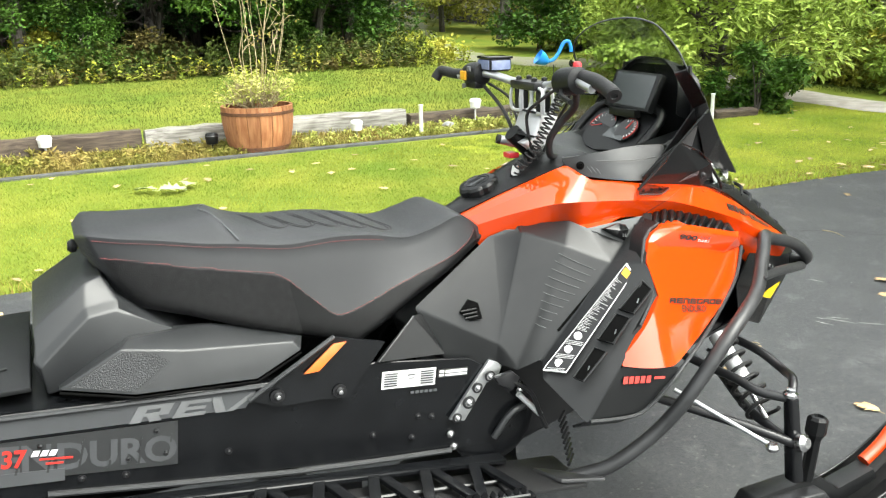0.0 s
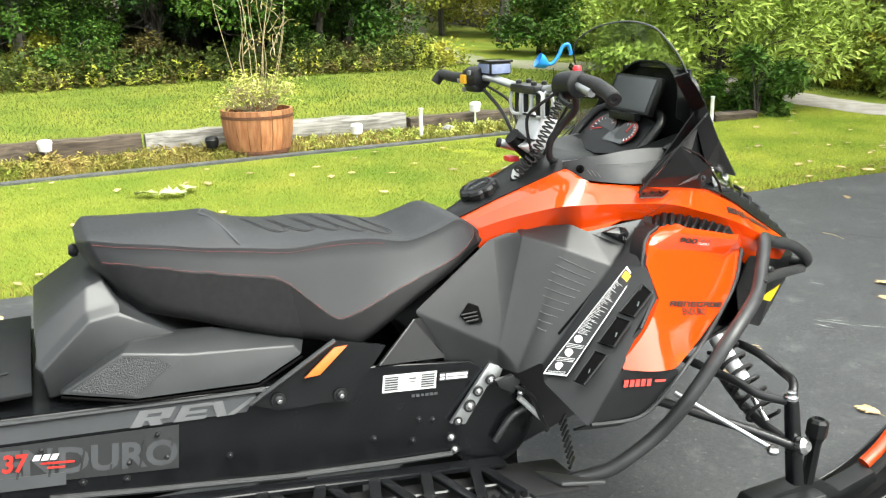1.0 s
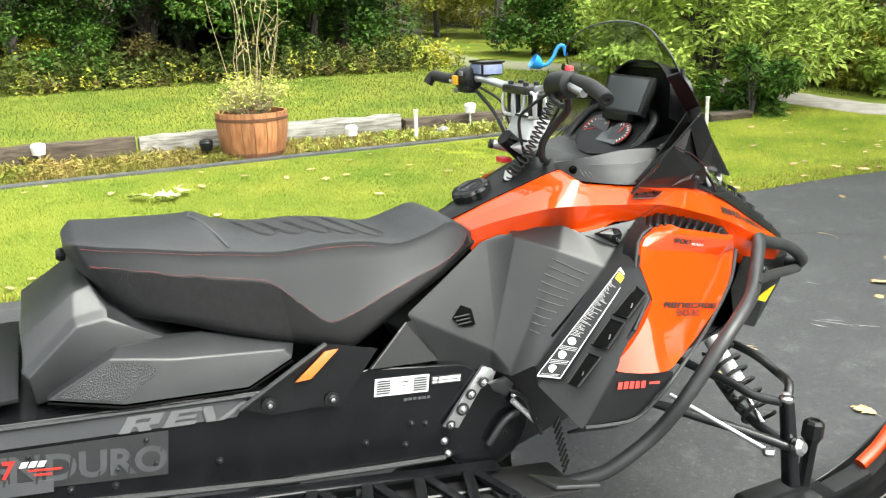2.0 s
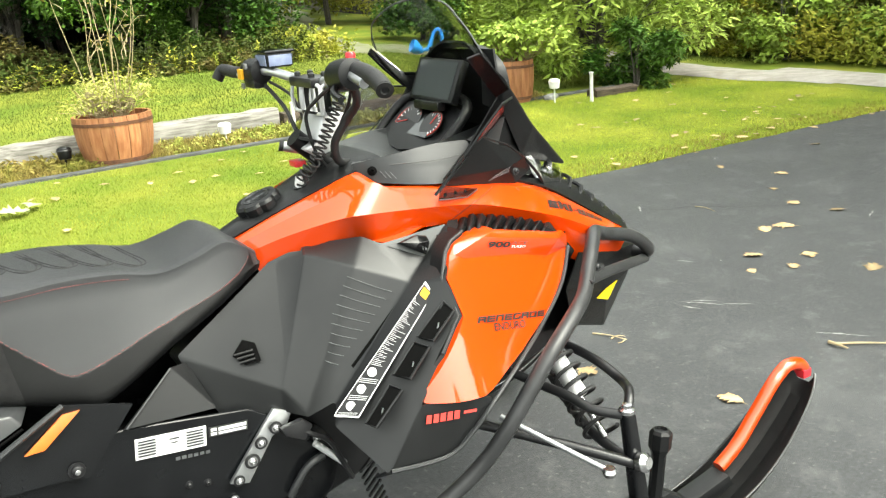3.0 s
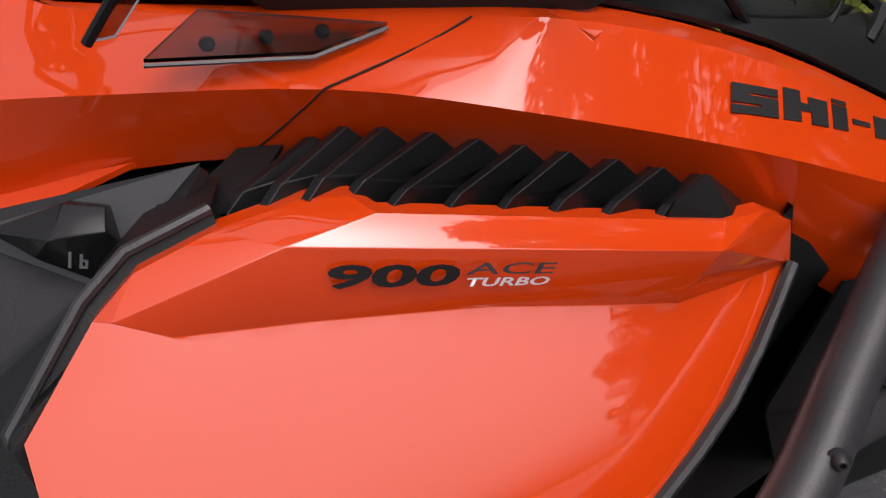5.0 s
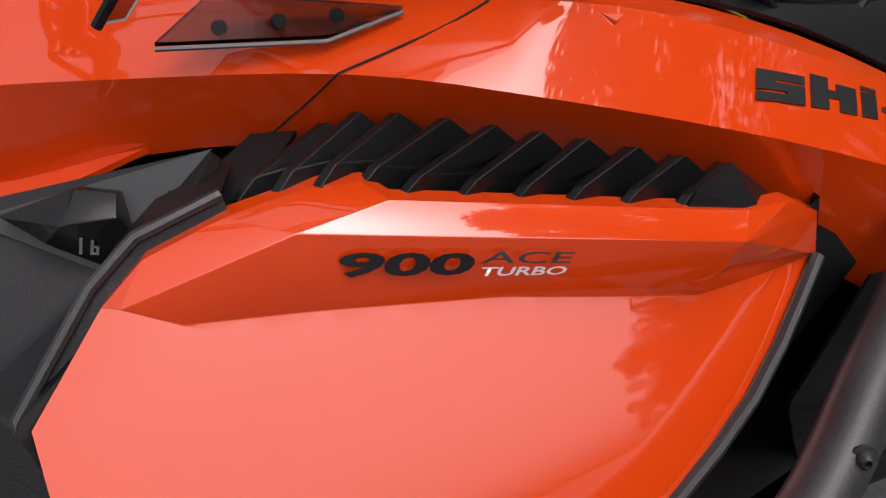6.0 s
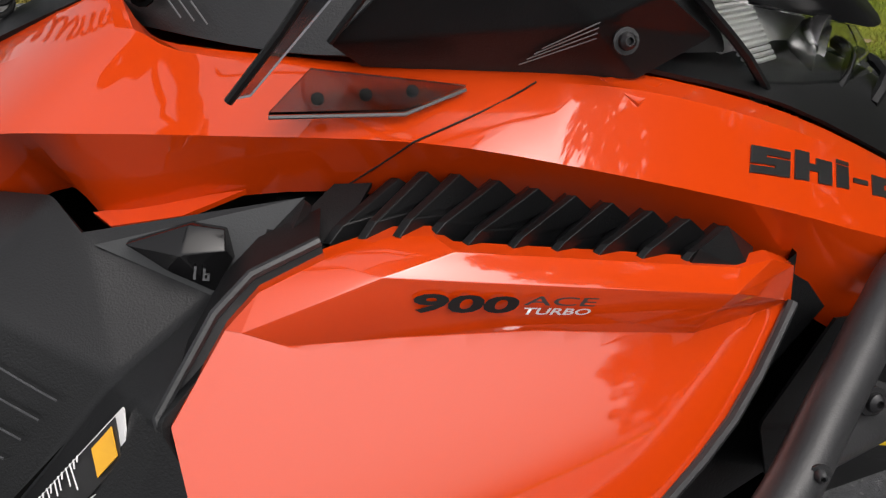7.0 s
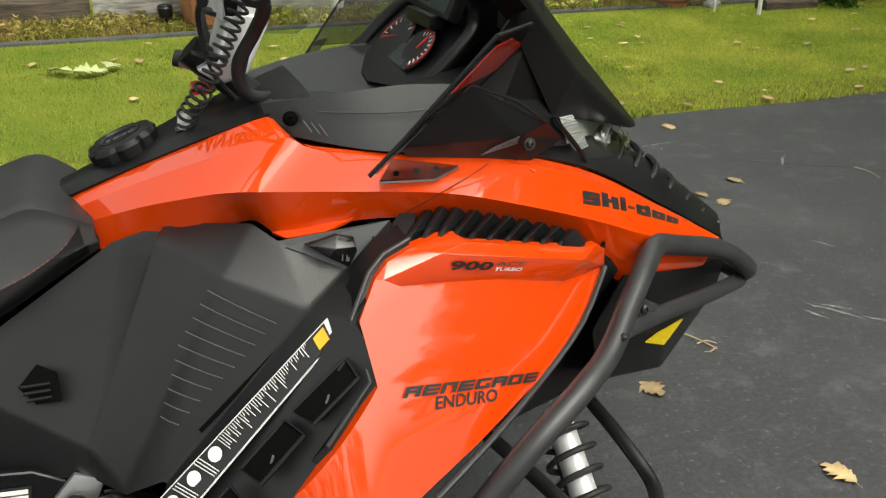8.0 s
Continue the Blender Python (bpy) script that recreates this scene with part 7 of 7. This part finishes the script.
part("grip", tube([(-.448, CY + .25, 1.25), (-.462, CY + .33, 1.248), (-.468, CY + .39, 1.252), (-.475, CY + .41, 1.250), (-.488, CY + .418, 1.228)], 0.0155, 5, 14), RUBBER, steer, "black rubber grip with a hooked end")
part("grip", tube([(-.386, CY - .235, 1.268), (-.392, CY - .30, 1.262), (-.400, CY - .36, 1.248), (-.406, CY - .388, 1.238)], 0.0185, 5, 14), RUBBER, steer, "black rubber grip")
part("grip_end", lathe([(.0185, 0), (.0185, .004), (.009, .005), (.007, .001)], (-.406, CY - .388, 1.238), (-.25, -.7, -.4), 14), RUBBER, steer)
part("control_block", lathe([(.016, -.05), (.030, -.044), (.034, -.02), (.033, .012), (.027, .030), (.018, .036)], (-.447, CY + .235, 1.252), (-.12, 1, -.02), 16), BLACK_PLASTIC, steer, "black control block with switches")
part("control_foot", box(-.468, -.430, CY + .19, CY + .262, 1.212, 1.238, 0.009), BLACK_PLASTIC, steer)
part("switch", box(-.486, -.478, CY + .222, CY + .252, 1.236, 1.262, 0.003), AMBER, steer, "amber switch")
part("switch", box(-.482, -.474, CY + .20, CY + .216, 1.262, 1.276, 0.003), LIGHT_DECAL, steer)
part("switch", box(-.480, -.473, CY + .235, CY + .252, 1.212, 1.226, 0.003), LIGHT_DECAL, steer)
part("reservoir", box(-.445, -.375, CY + .14, CY + .215, 1.262, 1.298, 0.008), BLACK_PLASTIC, steer, "brake fluid reservoir")
part("reservoir_cap", box(-.448, -.372, CY + .137, CY + .218, 1.297, 1.304, 0.003), GLOSS_BLACK, steer)
part("reservoir_label", box(-.4475, -.445, CY + .145, CY + .21, 1.268, 1.294, 0.0008), PALE_BLUE, steer, "pale blue label")
part("reservoir_label", box(-.44, -.38, CY + .1385, CY + .141, 1.267, 1.293, 0.0008), PALE_BLUE, steer, "pale blue label")
part("throttle_block", lathe([(.02, -.045), (.034, -.04), (.036, 0), (.034, .035), (.022, .045)], (-.395, CY - .19, 1.256), (0, 1, -.1), 18), BLACK_PLASTIC, steer, "black throttle housing")
part("throttle_lever", tube([(-.41, CY - .18, 1.24), (-.44, CY - .22, 1.225), (-.452, CY - .28, 1.215)], 0.007, 4, 8), BLACK_PLASTIC, steer)
part("stop_button", joined(lathe([(.011, 0), (.011, .008), (.008, .012), (.001, .013)], (-.385, CY - .205, 1.292), (0, 0, 1), 14)), RED_LENS, steer, "red stop button")
part("loom", tube([(-.375, CY - .185, 1.232), (-.362, CY - .165, 1.19), (-.372, CY - .125, 1.150), (-.395, CY - .10, 1.10), (-.385, CY - .085, 1.055), (-.345, CY - .06, 1.040), (-.32, CY - .03, 1.035)], 0.0100, 6, 10), RUBBER, steer, "thick black cable loom")
part("coil_cord", coil((-.372, CY - .115, 1.212), (-.445, CY - .100, 1.070), 0.0125, 0.0026, 12), RUBBER, steer, "coiled tether cord")
part("coil_cord", coil((-.445, CY - .100, 1.070), (-.478, CY - .060, 1.015), 0.014, 0.0026, 5), RUBBER, steer, "coiled tether cord")
part("tether_plug", joined(lathe([(.010, 0), (.012, .012), (.008, .03)], (-.475, CY - .055, .998), (0, 0, 1), 10)), WHITE_DECAL, steer)
part("tether_post", lathe([(.020, 0), (.018, .012), (.010, .016), (.010, .024)], (-.475, CY - .05, .983), (-.3, -.3, 1), 14), GLOSS_BLACK, sled)
part("red_tag", box(-.455, -.425, CY + .01, CY + .05, 1.035, 1.05, 0.004), RED_LENS, sled)
part("clear_shield", slab([(-.22, .30, 1.22), (-.12, .24, 1.16), (-.24, .26, 1.08), (-.36, .30, 1.08)], 0.003), WINDSHIELD_TINT, sled, "clear plastic wind deflector")

# ---- front suspension and skis ----
SP = Vector((.068, -.535, .442))
both("upper_arm", tube([SP + Vector((0, 0, -.004)), (.105, -.505, .468), (.160, -.42, .452), (.155, -.33, .478), (.165, -.2, .475)], 0.0125, 5, 10), DARK_STEEL, "black upper suspension arm")
both("upper_arm", tube([SP + Vector((0, 0, -.008)), (.02, -.475, .440), (.0, -.41, .455), (-.02, -.33, .462), (-.06, -.22, .48)], 0.0125, 5, 10), DARK_STEEL, "black upper suspension arm")
both("lower_arm", tube([(.07, -.555, .315), (-.02, -.48, .35), (-.2, -.28, .40)], 0.013, 4, 10), DARK_STEEL, "black lower suspension arm")
both("lower_arm", tube([(.07, -.555, .315), (.06, -.40, .35), (.10, -.2, .42)], 0.013, 4, 10), DARK_STEEL, "black lower suspension arm")
both("tie_rod", rod((-.02, -.57, .335), (-.17, -.36, .44), 0.0065), ALUMINIUM, "bare aluminium tie rod")
both("rod_end", lathe([(.014, -.01), (.018, 0), (.014, .01)], (-.022, -.572, .335), (0, 0, 1), 14), CHROME)
st, sb = Vector((.062, -.235, .536)), Vector((.060, -.47, .350))
both("shock", rod(st.lerp(sb, .10), st.lerp(sb, .60), 0.0235, 20, 0.003), ALU_DULL, "silver coil-over shock absorber")
both("shock_rod", rod(st.lerp(sb, .6), sb, 0.008), CHROME)
both("shock_spring", coil(st.lerp(sb, .18), st.lerp(sb, .97), 0.042, 0.0055, 6.5, 8, 16), RUBBER, "black coil spring")
both("spindle", facets(dict(a=(.052, -.520, .445), b=(.084, -.520, .44), c=(.086, -.550, .44), d=(.052, -.550, .445), e=(.07, -.535, .20), f=(.112, -.535, .19), g=(.112, -.572, .19), h=(.07, -.572, .20)), ["a b c d", "h g f e", "a e f b", "b f g c", "c g h d", "d h e a"], 0, 0.008), TUNNEL_PAINT, "black spindle")
both("spindle_nut", lathe([(.02, 0), (.02, .008), (.012, .012), (.012, .02), (.003, .021)], SP + Vector((0, 0, .0)), (0, 0, 1), 10), CHROME)
both("ball_joint", lathe([(.012, -.02), (.024, -.008), (.024, .008), (.014, .018)], (.08, -.575, .322), (.2, -1, .3), 14), CHROME)
both("ski_adjuster", lathe([(.018, -.16), (.018, -.04), (.022, -.03), (.028, -.02), (.028, .02), (.022, .028), (.015, .03), (.013, .022), (.003, .022)], (.183, -.53, .325), (.12, 0, 1), 8), BLACK_PLASTIC, "black ski adjuster knob", None, 25)

for side in (1, -1):
    ski = new("ski")
    ski.parent = sled
    tagged(ski, "black plastic ski with an orange loop")
    bm = bmesh.new()
    prof = [(-.45, .05), (-.38, .03), (-.2, .022), (.2, .022), (.36, .035), (.50, .08), (.62, .155), (.72, .245), (.775, .31)]
    path = spline([(x, 0, z) for x, z in prof], 4)
    rows = []
    for i, q in enumerate(path):
        f = i / (len(path) - 1)
        w = 0.085 if f < .6 else 0.085 - 0.05 * ((f - .6) / .4) ** 2
        yc = -.50 * side
        lift = 0.03 * (1 - max(0, f - .8) * 3)
        rows.append([bm.verts.new((q.x, yc + s * side, q.z + dz)) for s, dz in ((-w, lift), (-w * .92, .006), (-.03, -.004), (-.018, -.02), (.018, -.02), (.03, -.004), (w * .92, .006), (w, lift))])
    for a, b in zip(rows, rows[1:]):
        for k in range(7):
            bm.faces.new((a[k], a[k + 1], b[k + 1], b[k]))
    bm = shell(bm, 0.006)
    part("ski_blade", bm, RUBBER, ski)
    part("ski_saddle", facets(dict(a=(-.02, -.46 * side, .06), b=(.26, -.46 * side, .06), c=(.20, -.47 * side, .14), d=(.03, -.47 * side, .15), A=(-.02, -.58 * side, .06), B=(.26, -.58 * side, .06), C=(.20, -.57 * side, .14), D=(.03, -.57 * side, .15)),
                              ["a b c d", "D C B A", "a A B b", "b B C c", "c C D d", "d D A a"], 0, 0.008), DARK_STEEL, ski)
    part("ski_web", prism([(-.1, .05), (.34, .055), (.46, .09), (.44, .125), (.30, .10), (.22, .16), (-.02, .16)], -.53 * side, -.47 * side, 0.006), BLACK_PLASTIC, ski)
    wide_at = lambda i: 0.085 if i / (len(path) - 1) < .6 else 0.085 - 0.05 * ((i / (len(path) - 1) - .6) / .4) ** 2
    for sgn in (-1, 1):
        part("ski_edge", tube([(path[i].x, (-.50 + sgn * wide_at(i)) * side, path[i].z + .028 * (1 - max(0, i / (len(path) - 1) - .8) * 3)) for i in range(12, len(path))], 0.0035, 1, 6), GREY_PLASTIC, ski)
    part("ski_loop", tube([(.45, -.485 * side, .125), (.52, -.485 * side, .168), (.595, -.48 * side, .232), (.665, -.478 * side, .298), (.70, -.475 * side, .320), (.735, -.475 * side, .337), (.78, -.475 * side, .330), (.805, -.475 * side, .31), (.805, -.475 * side, .29)], 0.019, 5, 12), ORANGE, ski, "orange plastic ski loop")
    part("loop_clamp", box(.785, .82, (-.475 - .02) * side, (-.475 + .02) * side, .285, .312, 0.005), RED_LENS, ski)


# cables along the steering post
for pts, r in (([(-.44, CY + .2, 1.225), (-.42, CY + .13, 1.17), (-.42, CY + .07, 1.12), (-.40, CY + .05, 1.05), (-.36, CY + .03, 1.03)], .0055), ([(-.43, CY + .18, 1.228), (-.40, CY + .11, 1.19), (-.385, CY + .085, 1.12), (-.37, CY + .05, 1.04)], .004),
               ([(-.40, CY - .15, 1.24), (-.43, CY - .10, 1.20), (-.44, CY - .055, 1.16), (-.425, CY - .05, 1.08), (-.39, CY - .03, 1.03)], .0045), ([(-.38, CY - .16, 1.24), (-.36, CY - .13, 1.20), (-.375, CY - .09, 1.13), (-.39, CY - .06, 1.06)], .004)):
    part("cable", tube(pts, r, 6, 7), RUBBER, steer, "black control cable")
for z in (1.10, 1.16):
    part("cable_tie", lathe([(.030, 0), (.030, .006)], (-.425 + (z - 1.1) * .3, CY - .03, z), (.3, 0, 1), 14), BLACK_PLASTIC, steer)
